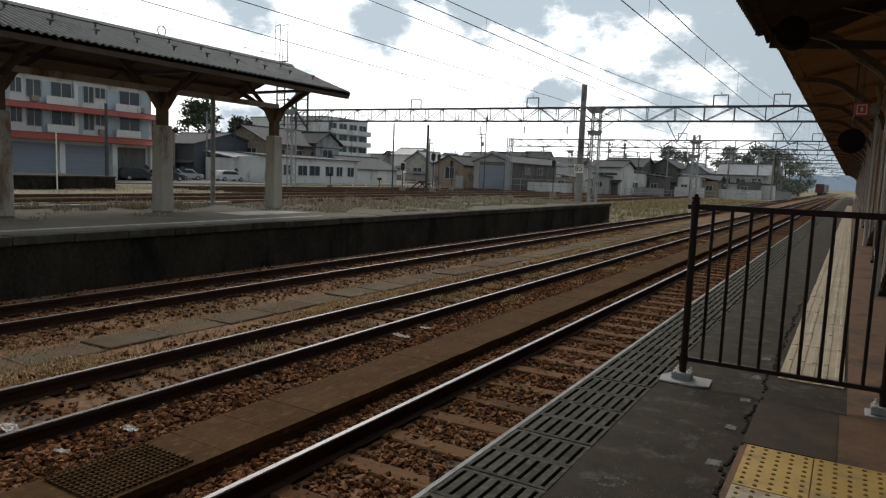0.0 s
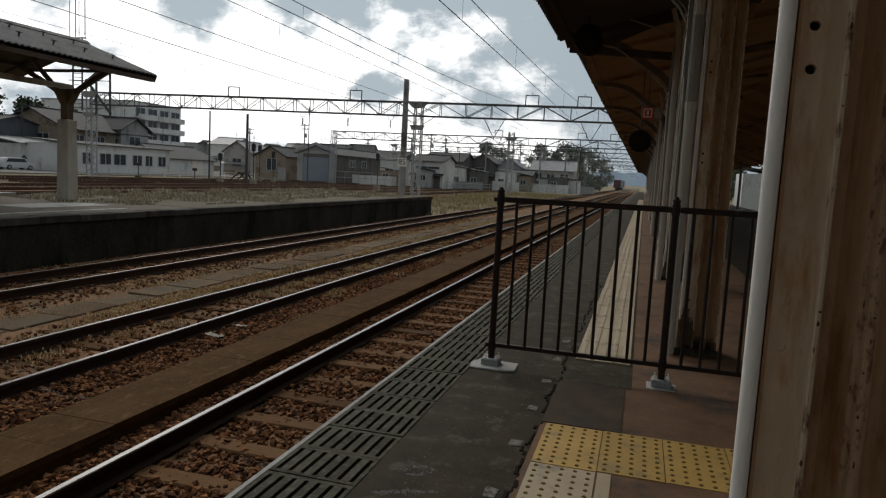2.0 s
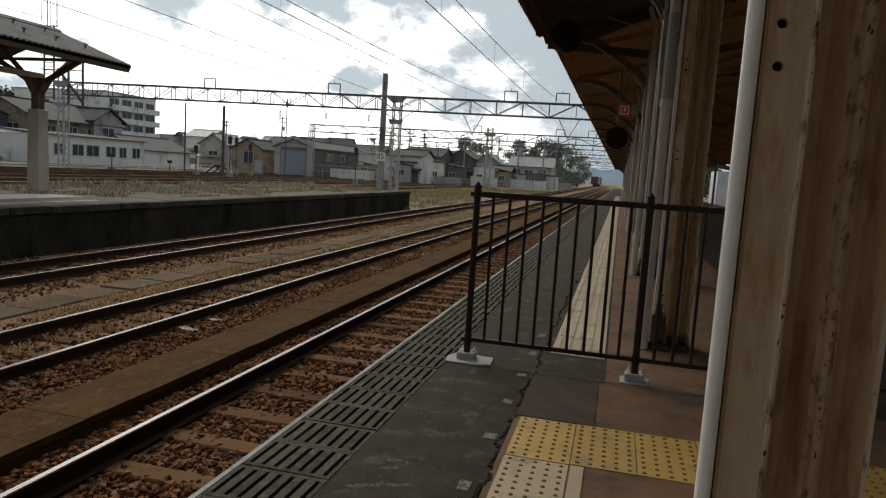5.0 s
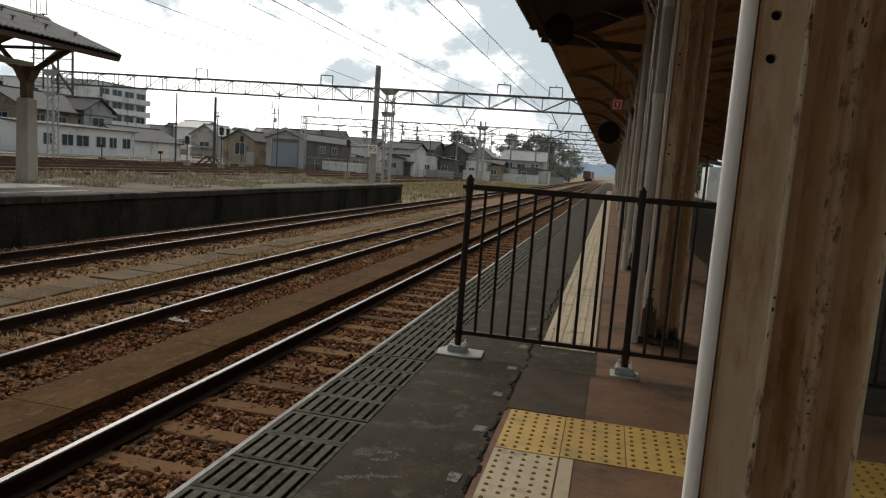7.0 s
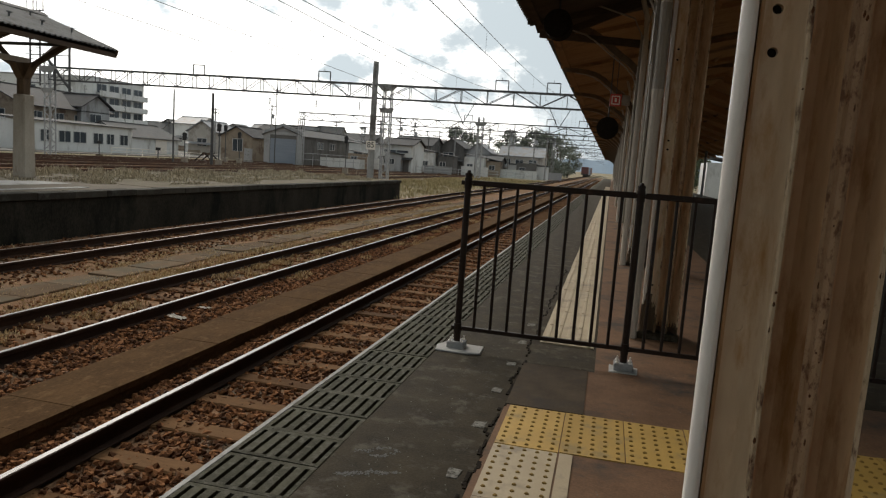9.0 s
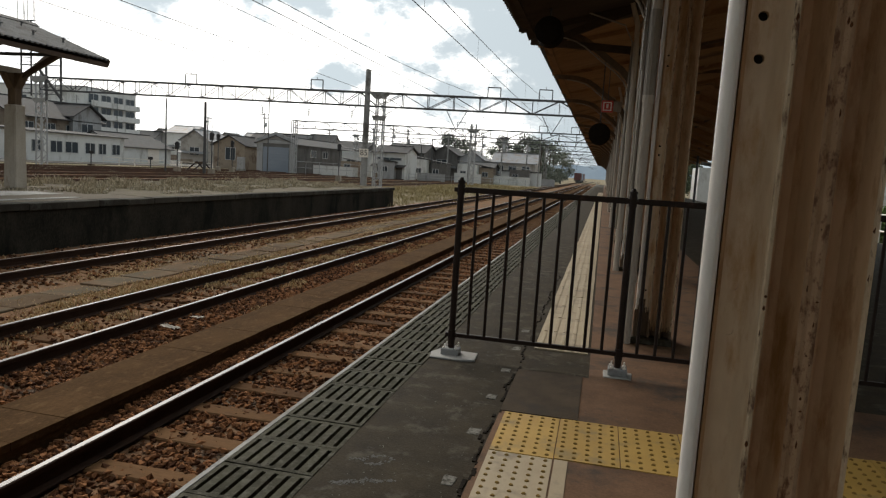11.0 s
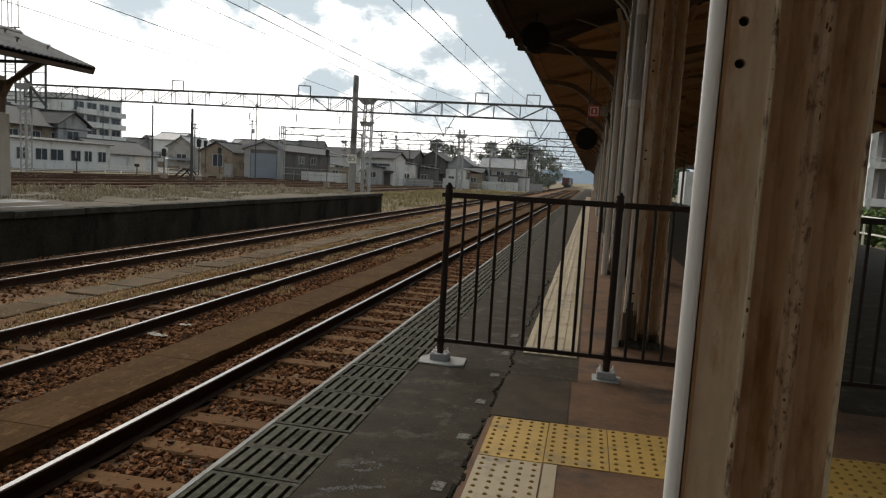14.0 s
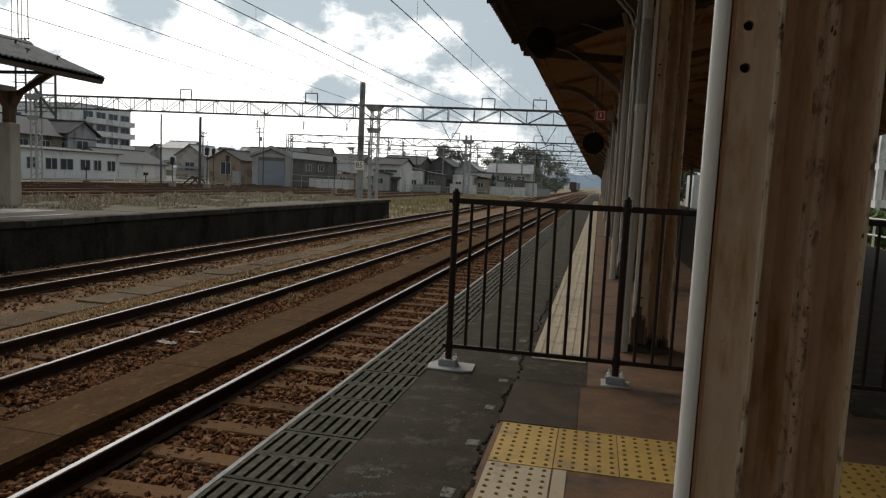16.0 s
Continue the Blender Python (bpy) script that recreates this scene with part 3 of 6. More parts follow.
STROKES = (((-0.98, 2.745), (-0.905, 2.775)), ((-0.905, 2.80), (-0.84, 2.835)), ((-0.84, 2.835), (-0.80, 2.80)), ((-0.80, 2.80), (-0.855, 2.735)), ((-0.855, 2.735), (-0.91, 2.725)), ((-0.97, 2.50), (-0.73, 2.615)), ((-0.97, 2.51), (-0.80, 2.60)))
for (ax, ay), (bx, by) in STROKES:
    n = int(math.hypot(bx - ax, by - ay) / 0.0022)
    for i in range(n):
        if rp.random() < 0.35:
            continue
        f = rp.random()
        px, py = ax + (bx - ax) * f + rp.gauss(0, 0.007), ay + (by - ay) * f + rp.gauss(0, 0.007)
        a, b = rp.uniform(0.002, 0.007), rp.uniform(0.002, 0.007)
        prism(bm, [(px - a, py - b * 0.6), (px + a * 0.7, py - b), (px + a, py + b * 0.5), (px - a * 0.4, py + b)], "z", -0.002, 0.0008 + 0.0004 * rp.random())
tagged(part("painted_mark", bm, M_WORN), "faint worn white paint strokes on the asphalt", "floor marking", kind="structure")
bm = bmesh.new()
y = -1.0
while y < 9.0:
    d = random.uniform(0.025, 0.07)
    x = -0.452 + 0.012 * math.sin(y * 7.3) + 0.009 * math.sin(y * 23.0) + random.uniform(-0.004, 0.004)
    if random.random() < 0.8:
        box(bm, x - random.uniform(0.002, 0.014), x + random.uniform(0.002, 0.009), y, y + d, -0.004, 0.005 + random.uniform(0, 0.002))
    y += d
tagged(part("tar_seam", bm, M_DULL_BLACK), "cracked dark seam between two pavings", "seam", kind="structure")

# ---- platform fence ----
FY = 4.6


def fence_post(parent, x):
    bm = bmesh.new()
    rod(bm, (x, FY, 0.056), (x, FY, 1.215), 0.023, 12)
    post = part("post", bm, M_FENCE, parent)
    bm = bmesh.new()
    rod(bm, (x, FY, 1.215), (x, FY, 1.23), 0.026, 12)
    rod(bm, (x, FY, 1.23), (x, FY, 1.25), 0.018, 12, 0.010)
    part("finial", bm, M_FENCE, post)
    for z in (0.15, 1.165):
        bm = bmesh.new()
        rod(bm, (x, FY, z - 0.035), (x, FY, z + 0.035), 0.027, 12)
        box(bm, x - 0.045, x + 0.045, FY - 0.016, FY + 0.016, z - 0.014, z + 0.014)
        rod(bm, (x + 0.03, FY - 0.026, z), (x + 0.03, FY + 0.026, z), 0.008, 6)
        part("bracket", bm, M_FENCE, post)
    bm = bmesh.new()
    if x < -0.5:
        prism(bm, [(x - 0.12, FY - 0.13), (x + 0.10, FY - 0.135), (x + 0.19, FY - 0.10), (x + 0.18, FY + 0.09), (x - 0.10, FY + 0.11), (x - 0.14, FY)], "z", 0.0, 0.014)
    else:
        prism(bm, [(x - 0.09, FY - 0.09), (x + 0.09, FY - 0.085), (x + 0.10, FY + 0.07), (x - 0.09, FY + 0.08)], "z", 0.0, 0.010)
    part("mortar_pad", bm, M_CONCRETE, parent, "pale mortar pad", bevel=0.004)
    bm = bmesh.new()
    box(bm, x - 0.062, x + 0.062, FY - 0.055, FY + 0.055, 0.010, 0.058)
    foot = part("foot_plate", bm, M_POLE, parent, "galvanised foot plate", bevel=0.005)
    for dx in (-0.042, 0.042):
        for dy in (-0.036, 0.036):
            bm = bmesh.new()
            rod(bm, (x + dx, FY + dy, 0.056), (x + dx, FY + dy, 0.067), 0.011, 6)
            rod(bm, (x + dx, FY + dy, 0.066), (x + dx + 0.003, FY + dy, 0.088), 0.005, 6)
            part("bolt", bm, M_WHITE, foot)


fence = thing("platform_fence", "dark brown steel railing fence across the platform", "fence")
PXS = (-0.94, 0.20, 1.34, 2.48, 3.62)
for x in PXS:
    fence_post(fence, x)
for a, b in zip(PXS, PXS[1:]):
    bm = bmesh.new()
    box(bm, a + 0.03, b - 0.03, FY - 0.017, FY + 0.017, 1.148, 1.186)
    part("top_rail", bm, M_FENCE, fence, bevel=0.004)
    bm = bmesh.new()
    box(bm, a + 0.03, b - 0.03, FY - 0.014, FY + 0.014, 0.136, 0.164)
    part("bottom_rail", bm, M_FENCE, fence, bevel=0.003)
    for k in range(1, 10):
        x = a + (b - a) * k / 10
        bm = bmesh.new()
        rod(bm, (x, FY, 0.16), (x, FY, 1.155), 0.0108, 8)
        part("baluster", bm, M_FENCE, fence)


# ---- canopy pillars ----
def arc(cx, cy, r, a0, a1, n=5):
    return [(cx + r * math.cos(radians(a0 + (a1 - a0) * k / n)), cy + r * math.sin(radians(a0 + (a1 - a0) * k / n))) for k in range(n + 1)]


def pillar(x, y, height, with_pipe):
    """A built-up steel pillar of old rails and channels: a face plate with bolt holes, deep grooves and rolled edges."""
    t = thing("canopy_pillar", "cream-painted riveted steel canopy pillar with rust stains", "pillar", (x, y, 0), "canopy pillars")
    # rolled outer edge
    bm = bmesh.new()
    prism(bm, arc(0.022, 0.004, 0.0145, 60, 280, 14) + [(0.030, -0.006), (0.034, 0.004), (0.036, 0.06), (0.030, 0.06)], "z", 0.0, height)
    part("rolled_edge", bm, M_WHITE, t, "white-painted rolled edge")
    # trough floor with bolt holes
    bm = bmesh.new()
    holes = [z for z in (0.35, 0.43, 1.053, 1.132, 1.513, 1.582, 2.2, 2.28) if z < height]
    x0, x1 = 0.050, 0.080
    f0, f1 = 0.048, 0.060
    hx, hr = 0.0700, 0.0084
    last = 0.0
    for z in holes:
        box(bm, x0, x1, f0, f1, last, z - hr)
        box(bm, x0, hx - hr, f0, f1, z - hr, z + hr)
        box(bm, hx + hr, x1, f0, f1, z - hr, z + hr)
        for sx, sz in ((-1, -1), (1, -1), (1, 1), (-1, 1)):
            prof = [(hx + sx * hr, z + sz * hr), (hx + sx * hr, z)] + [(hx + sx * hr * math.cos(radians(c)), z + sz * hr * math.sin(radians(c))) for c in (22, 45, 68)] + [(hx, z + sz * hr)]
            prism(bm, prof, "y", f0, f1)
        last = z + hr
    box(bm, x0, x1, f0, f1, last, height)
    part("face_plate", bm, M_PILLAR, t, "cream plate with open bolt holes")
    # lower pair of holes: cream discs added for the light seen inside
    for z in (1.053, 1.132):
        bm = bmesh.new()
        prism(bm, [(hx + hr * 0.99 * math.cos(math.tau * c / 14), z + hr * 0.99 * math.sin(math.tau * c / 14)) for c in range(14)], "y", f0 + 0.003, f1 - 0.001)
        part("lit_hole_disc", bm, M_PILLAR, t, "cream disc giving the bolt hole a lit inside")
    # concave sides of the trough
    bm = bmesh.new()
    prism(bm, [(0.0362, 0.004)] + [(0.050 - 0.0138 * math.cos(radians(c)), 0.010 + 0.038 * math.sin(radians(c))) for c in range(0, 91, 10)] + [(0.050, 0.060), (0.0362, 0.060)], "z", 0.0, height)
    part("inner_fillet", bm, M_PILLAR_IN, t, "brown inner corner")
    bm = bmesh.new()
    prism(bm, [(0.080 + 0.024 * math.sin(radians(c)), -0.004 + 0.052 * math.cos(radians(c))) for c in range(0, 91, 9)] + [(0.104, 0.060), (0.080, 0.060)], "z", 0.0, height)
    part("curved_flange", bm, M_PILLAR, t, "cream curved flange")
    # black strip added so the shaded cavity behind the holes looks dark
    bm = bmesh.new()
    box(bm, 0.039, 0.103, 0.0615, 0.070, 0.0, height)
    part("backing", bm, M_DULL_BLACK, t, "black strip painting the dark cavity behind the holes")
    bm = bmesh.new()
    prism(bm, [(0.104, -0.006), (0.107, -0.010), (0.112, -0.009), (0.114, -0.003), (0.115, 0.08), (0.104, 0.08)], "z", 0.0, height)
    part("flange", bm, M_RUSTY, t, "chipped rusty lip")
    # flakes of rust along the lips
    rf = random.Random(int(y * 13) + 5)
    bm = bmesh.new()
    for k in range(120 if y < 6 else 40):
        fx, fy, fw = ((0.1085, -0.0098, 0.0035), (0.186, 0.0005, 0.008), (0.176, 0.012, 0.004), (0.262, 0.004, 0.004))[rf.choice((0, 0, 1, 1, 1, 2, 3))]
        fx += rf.uniform(-0.5, 0.5) * fw
        fz = rf.uniform(0.1, height - 0.2)
        a, b = rf.uniform(0.0008, 0.0026), rf.uniform(0.0015, 0.008)
        prism(bm, [(fx - a, fz - b * 0.4), (fx - a * 0.2, fz - b), (fx + a, fz - b * 0.3), (fx + a * 0.7, fz + b * 0.6), (fx - a * 0.3, fz + b)], "y", fy - 0.0016, fy + 0.004)
    part("rust_flakes", bm, M_FLAKE_AND_GAP, t, "dark flaking rust")
    # dark strips colour in the shaded gaps right of the lip and ridge
    for q0, q1, d in ((0.1152, 0.1182, 0.050), (0.2002, 0.2030, 0.050)):
        bm = bmesh.new()
        box(bm, q0, q1, d, 0.0795, 0.0, height)
        part("seam", bm, M_FLAKE_AND_GAP, t, "dark strip painted in for the shaded gap")
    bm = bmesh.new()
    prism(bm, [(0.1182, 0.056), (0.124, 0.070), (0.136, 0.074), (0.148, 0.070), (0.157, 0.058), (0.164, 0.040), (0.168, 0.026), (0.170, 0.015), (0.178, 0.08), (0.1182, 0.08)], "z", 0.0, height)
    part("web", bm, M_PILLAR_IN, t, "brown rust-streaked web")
    bm = bmesh.new()
    prism(bm, [(0.170, 0.015), (0.176, 0.012), (0.180, 0.002), (0.188, -0.001), (0.195, 0.002), (0.198, 0.012), (0.200, 0.08), (0.1785, 0.08)], "z", 0.0, height)
    part("ridge", bm, M_RUSTY_IN, t, "flaking rusty ridge")
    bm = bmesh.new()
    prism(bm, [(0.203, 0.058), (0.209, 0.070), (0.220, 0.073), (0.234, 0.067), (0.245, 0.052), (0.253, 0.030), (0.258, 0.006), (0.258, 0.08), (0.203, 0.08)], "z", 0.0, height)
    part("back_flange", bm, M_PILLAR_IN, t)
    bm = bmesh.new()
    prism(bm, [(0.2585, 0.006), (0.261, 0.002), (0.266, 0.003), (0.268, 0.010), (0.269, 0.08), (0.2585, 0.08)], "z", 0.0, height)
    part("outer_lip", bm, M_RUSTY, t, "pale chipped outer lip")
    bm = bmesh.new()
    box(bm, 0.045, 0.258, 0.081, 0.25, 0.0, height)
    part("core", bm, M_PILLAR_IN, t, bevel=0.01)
    # tarred foot
    bm = bmesh.new()
    prism(bm, [(-0.012, -0.03), (0.275, -0.03), (0.285, 0.26), (0.03, 0.26)], "z", 0.0, 0.06)
    part("foot", bm, M_ASPHALT, t, "dark tarred foot", bevel=0.01)
    # tarred and scuffed lower end, worn away unevenly
    if y > 2.0:
        outline = [(0.004, 0.0), (0.022, -0.016), (0.035, -0.008), (0.040, 0.030), (0.052, 0.044), (0.080, 0.044), (0.095, 0.034), (0.103, -0.012), (0.116, -0.013), (0.119, 0.050), (0.136, 0.070), (0.150, 0.064), (0.166, 0.024), (0.180, -0.003), (0.197, -0.003), (0.203, 0.052), (0.220, 0.068), (0.240, 0.054), (0.258, -0.001), (0.268, 0.002)]
        rt = random.Random(int(y * 10))
        bm = bmesh.new()
        top = 0.22
        for (ax, ay), (bx, by) in zip(outline, outline[1:]):
            n = max(1, int(math.hypot(bx - ax, by - ay) / 0.006))
            for i in range(n):
                x0, y0, x1, y1 = (ax + (bx - ax) * i / n, ay + (by - ay) * i / n, ax + (bx - ax) * (i + 1) / n, ay + (by - ay) * (i + 1) / n)
                top = min(0.50, max(0.10, top + rt.uniform(-0.06, 0.06)))
                prism(bm, [(x0, y0), (x1, y1), (x1 + 0.001, y1 + 0.003), (x0 + 0.001, y0 + 0.003)], "z", 0.06, top)
        part("tarred_end", bm, M_TARRED, t, "blackened scuffed lower end")
    # curved arms towards both eaves, with a conduit under the outer one
    ARM = [(0.0, 2.42), (-0.035, 2.58), (-0.10, 2.73), (-0.20, 2.85), (-0.385, 3.0), (-0.60, 3.19), (-0.72, 3.27), (-0.87, 3.32), (-1.05, 3.345), (-1.35, 3.36)]
    bm = bmesh.new()
    for (ax, az), (bx, bz) in zip(ARM, ARM[1:]):
        bar(bm, (ax, 0.12, az), (bx, 0.12, bz), 0.06, 0.085)
    part("curved_arm", bm, M_TARRED, t, "curved old-rail arm")
    if y > 2:
        bm = bmesh.new()
        pipe(bm, [(-0.105, 0.06, 0.9), (-0.105, 0.06, 2.45)] + [(ax - 0.06, 0.06, az - 0.055) for ax, az in ARM[1:9]], 0.011, 6)
        part("conduit", bm, M_PIPE, t, "thin pale conduit following the arm")
    bm = bmesh.new()
    prev = None
    for k in range(11):
        a = radians(9 * k)
        cur = (0.26 + 1.9 * (1 - math.cos(a)), 0.12, height - 0.95 + 1.15 * math.sin(a))
        if prev:
            bar(bm, prev, cur, 0.05, 0.09)
        prev = cur
    part("curved_arm", bm, M_TARRED, t, "curved old-rail arm")
    if with_pipe:
        bm = bmesh.new()
        pipe(bm, [(-0.105, -0.035, height - 1.9), (-0.10, -0.035, height - 0.95), (0.02, -0.035, height - 0.5), (0.10, -0.035, height - 0.1)], 0.011, 6)
        pipe(bm, [(-0.095, -0.03, 0.6), (-0.095, -0.03, height - 0.85), (-0.20, -0.03, height - 0.62), (-0.75, -0.03, height - 0.42)], 0.012, 6)
        part("cable", bm, M_PIPE, t, "thin grey conduit")
        bm = bmesh.new()
        rod(bm, (-0.045, -0.03, 0.0), (-0.045, -0.03, height - 0.9), 0.038, 12)
        pipe(bm, [(-0.045, -0.03, height - 0.9), (-0.055, -0.03, height - 0.6), (-0.14, -0.03, height - 0.3), (-0.6, -0.03, height - 0.1)], 0.034, 10)
        p = part("drain_pipe", bm, M_CREAMPIPE, t, "cream rainwater pipe", smooth=False)
        if y < 6:
            bm = bmesh.new()
            rod(bm, (-0.045, -0.03, 1.93), (-0.045, -0.03, 2.6), 0.042, 12)
            part("sleeve", bm, M_PIPE, p, "grey pipe sleeve")
        for z in (0.5, 1.9):
            bm = bmesh.new()
            rod(bm, (-0.045, -0.03, z), (-0.045, -0.03, z + 0.06), 0.044, 12)
            part("pipe_collar", bm, M_CREAMPIPE, p)
    return t


for k in range(-2, 26):
    pp = pillar(0.167 if k == 0 else 0.33, 1.20 if k == 0 else 1.15 + 4.47 * k, 4.05, k in (1, 2, 4, 6, 9, 13))
    if k:
        pp.scale = (1.12, 1.12, 1.0)
for k in range(9):
    t = thing("canopy_post", "slim dark steel post under the far side of the canopy", "pillar", (5.9, 12.0 + 9 * k, 0), "canopy posts")
    bm = bmesh.new()
    rod(bm, (0, 0, 0), (0, 0, 3.3), 0.08, 12)
    part("shaft", bm, M_DARKSTEEL, t)
    bm = bmesh.new()
    rod(bm, (0, 0, 0), (0, 0, 0.12), 0.12, 12)
    part("foot", bm, M_CONCRETE, t)


# ---- own canopy ----
def corrugated(bm, x0, z0, x1, z1, y0, y1, pitch=0.13, depth=0.035, thick=0.012):
    """Corrugated sheet falling from (x1, z1) to (x0, z0), its waves side by side along y."""
    n = int((y1 - y0) / pitch * 4)
    rows = []
    for k in range(n + 1):
        y = y0 + (y1 - y0) * k / n
        w = depth * 0.5 * math.sin(k * math.pi / 2 + 0.6)
        rows.append([bm.verts.new((x0, y, z0 + w)), bm.verts.new((x1, y, z1 + w)), bm.verts.new((x1, y, z1 + w - thick)), bm.verts.new((x0, y, z0 + w - thick))])
    for a, b in zip(rows, rows[1:]):
        for i in range(4):
            bm.faces.new((a[i], a[(i + 1) % 4], b[(i + 1) % 4], b[i]))
    bm.faces.new(rows[0])
    bm.faces.new(rows[-1][::-1])


canopy = thing("platform_canopy", "dark wooden platform canopy with corrugated roof edge", "canopy", kind="structure")


def canopy_bay(ex, ez, y0, y1, board, first, step, rx=2.9, rz=4.55, ex2=7.0, ez2=3.1):
    bm = bmesh.new()
    corrugated(bm, ex, ez, rx, rz, y0, y1)
    part("roof_sheet", bm, M_SLATE, canopy, "corrugated roofing")
    bm = bmesh.new()
    corrugated(bm, ex2, ez2, rx, rz, y0, y1)
    part("roof_sheet", bm, M_SLATE, canopy)
    # boarding below the sheets
    for sx0, sz0, sx1, sz1 in ((ex + 0.12, ez - 0.02, rx, rz - 0.08), (ex2 - 0.12, ez2 - 0.02, rx, rz - 0.08)):
        # boards sag between the rafters
        bm = bmesh.new()
        y = y0 + 0.02
        while y < y1 - 0.05:
            yy = min(y + step / 8, y1 - 0.02)
            za, zb = (-0.09 * abs(math.sin(math.pi * (v - first) / step)) for v in (y, yy))
            lo = [bm.verts.new((px, py, pz)) for py, dz in ((y, za), (yy, zb)) for px, pz in ((sx0, sz0 - 0.045 + dz), (sx1, sz1 - 0.045 + dz), (sx1, sz1), (sx0, sz0))]
            for f in ((0, 1, 5, 4), (1, 2, 6, 5), (2, 3, 7, 6), (3, 0, 4, 7), (0, 3, 2, 1), (4, 5, 6, 7)):
                bm.faces.new([lo[c] for c in f])
            y = yy
        part("boarding", bm, board, canopy, "brown soffit boards")
    # purlins along the roof
    for f in (0.02, 0.6, 0.8):
        x = ex + 0.14 + (rx - ex) * f
        z = ez - 0.07 + (rz - ez) * (f + 0.02)
        bm = bmesh.new()
        box(bm, x - 0.035, x + 0.035, y0, y1, z - 0.11, z)
        part("purlin", bm, board, canopy)
    for f in (0.04, 0.35, 0.7):
        x = ex2 - 0.14 + (rx - ex2) * f
        z = ez2 - 0.07 + (rz - ez2) * (f + 0.02)
        bm = bmesh.new()
        box(bm, x - 0.035, x + 0.035, y0, y1, z - 0.11, z)
        part("purlin", bm, M_TIMBER, canopy)
    # rafters across
    y = first
    while y < y1:
        if y > y0:
            bm = bmesh.new()
            prism(bm, [(ex + 0.03, ez - 0.10), (ex + 0.5, ez - 0.06), (rx, rz - 0.24), (rx, rz - 0.1), (ex + 0.03, ez - 0.03)], "y", y - 0.03, y + 0.03)
            prism(bm, [(rx, rz - 0.42), (ex2 - 0.1, ez2 - 0.25), (ex2 - 0.1, ez2 - 0.12), (rx, rz - 0.2)], "y", y - 0.04, y + 0.04)
            part("rafter", bm, board, canopy)
        y += step
    bm = bmesh.new()
    box(bm, 0.30, 0.42, y0, y1, 3.9, 4.02)
    part("beam", bm, M_TIMBER, canopy)


# unseen stretch behind the camera, its end placed to balance light on the pillar
canopy_bay(-1.42, 3.45, -8.5, 10.75, M_TIMBER_NEAR, 1.27 - 2.235 * 5, 2.235)
canopy_bay(-1.30, 3.53, 10.85, 118.0, M_SOFFIT, 11.85, 3.25)
# dark ties under the near bay
for x0, z0, x1, z1, y in ((-1.2, 3.22, 0.45, 3.10, 5.80), (-0.25, 3.15, -0.25, 3.62, 5.80), (-1.2, 3.22, 0.45, 3.10, 10.2), (-0.95, 3.2, 0.30, 3.72, 10.2)):
    bm = bmesh.new()
    bar(bm, (x0, y, z0), (x1, y, z1), 0.07, 0.10)
    part("tie", bm, M_TIMBER_NEAR, canopy)

# round dark lamps hung below the canopy, and small signs
def round_lamp(x, y, z, r=0.25):
    t = thing("platform_lamp", "round dark loudspeaker drum hung under the canopy", "loudspeaker", (x, y, z), "canopy loudspeakers")
    bm = bmesh.new()
    rod(bm, (0, -0.12, 0), (0, 0.18, 0), r, 24)
    part("drum", bm, M_DULL_BLACK, t, bevel=0.01)
    bm = bmesh.new()
    rod(bm, (0, -0.135, 0), (0, -0.12, 0), r * 0.84, 24)
    part("grille", bm, M_DULL_BLACK, t)
    bm = bmesh.new()
    rod(bm, (0, 0.03, r - 0.01), (0, 0.03, 3.75 - z), 0.012, 8)
    part("hanger", bm, M_DARKSTEEL, t)


def small_sign(x, y, z):
    t = thing("small_sign", "small red and white square sign hung under the canopy", "sign", (x, y, z))
    bm = bmesh.new()
    box(bm, -0.16, 0.16, -0.02, 0.02, -0.17, 0.17)
    part("panel", bm, M_RED, t, bevel=0.006)
    for x0, x1, z0, z1 in ((-0.12, 0.12, 0.095, 0.125), (-0.12, 0.12, -0.125, -0.095), (-0.12, -0.09, -0.095, 0.095), (0.09, 0.12, -0.095, 0.095), (-0.03, 0.03, -0.05, 0.06)):
        bm = bmesh.new()
        box(bm, x0, x1, -0.025, -0.0205, z0, z1)
        part("stripe", bm, M_WHITE, t)
    bm = bmesh.new()
    box(bm, 0.18, 0.40, -0.04, 0.06, -0.13, 0.15)
    part("grey_box", bm, M_PIPE, t, "grey junction box", bevel=0.01)
    bm = bmesh.new()
    rod(bm, (0, 0, 0.17), (0, 0, 1.95), 0.012, 6)
    part("hanger", bm, M_DARKSTEEL, t)
    return t


round_lamp(-0.17, 14.5, 2.20, 0.22)
round_lamp(-0.835, 9.0, 3.11, 0.175)
small_sign(-0.06, 14.5, 2.765).scale = (0.7, 0.7, 0.7)

# ---- shelter on the opposite platform ----
SX, SEAVE, SRX, SRZ = -13.0, 3.60, -15.4, 4.47
SBX, SBZ = -17.8, 3.60
S0, S1 = -30.0, 16.0
shelter = thing("platform_shelter", "old corrugated gable roof on concrete columns over the opposite platform", "platform shelter", kind="structure")
for ex, ez in ((SX, SEAVE), (SBX, SBZ)):
    bm = bmesh.new()
    corrugated(bm, ex, ez, SRX, SRZ, S0, S1, 0.16, 0.05)
    part("roof_sheet", bm, M_SLATE, shelter, "grey weathered corrugated sheets")
bm = bmesh.new()
prism(bm, [(SRX - 0.18, SRZ - 0.03), (SRX + 0.18, SRZ - 0.03), (SRX + 0.06, SRZ + 0.06), (SRX - 0.06, SRZ + 0.06)], "y", S0, S1 + 0.02)
part("ridge_cap", bm, M_SLATE, shelter)
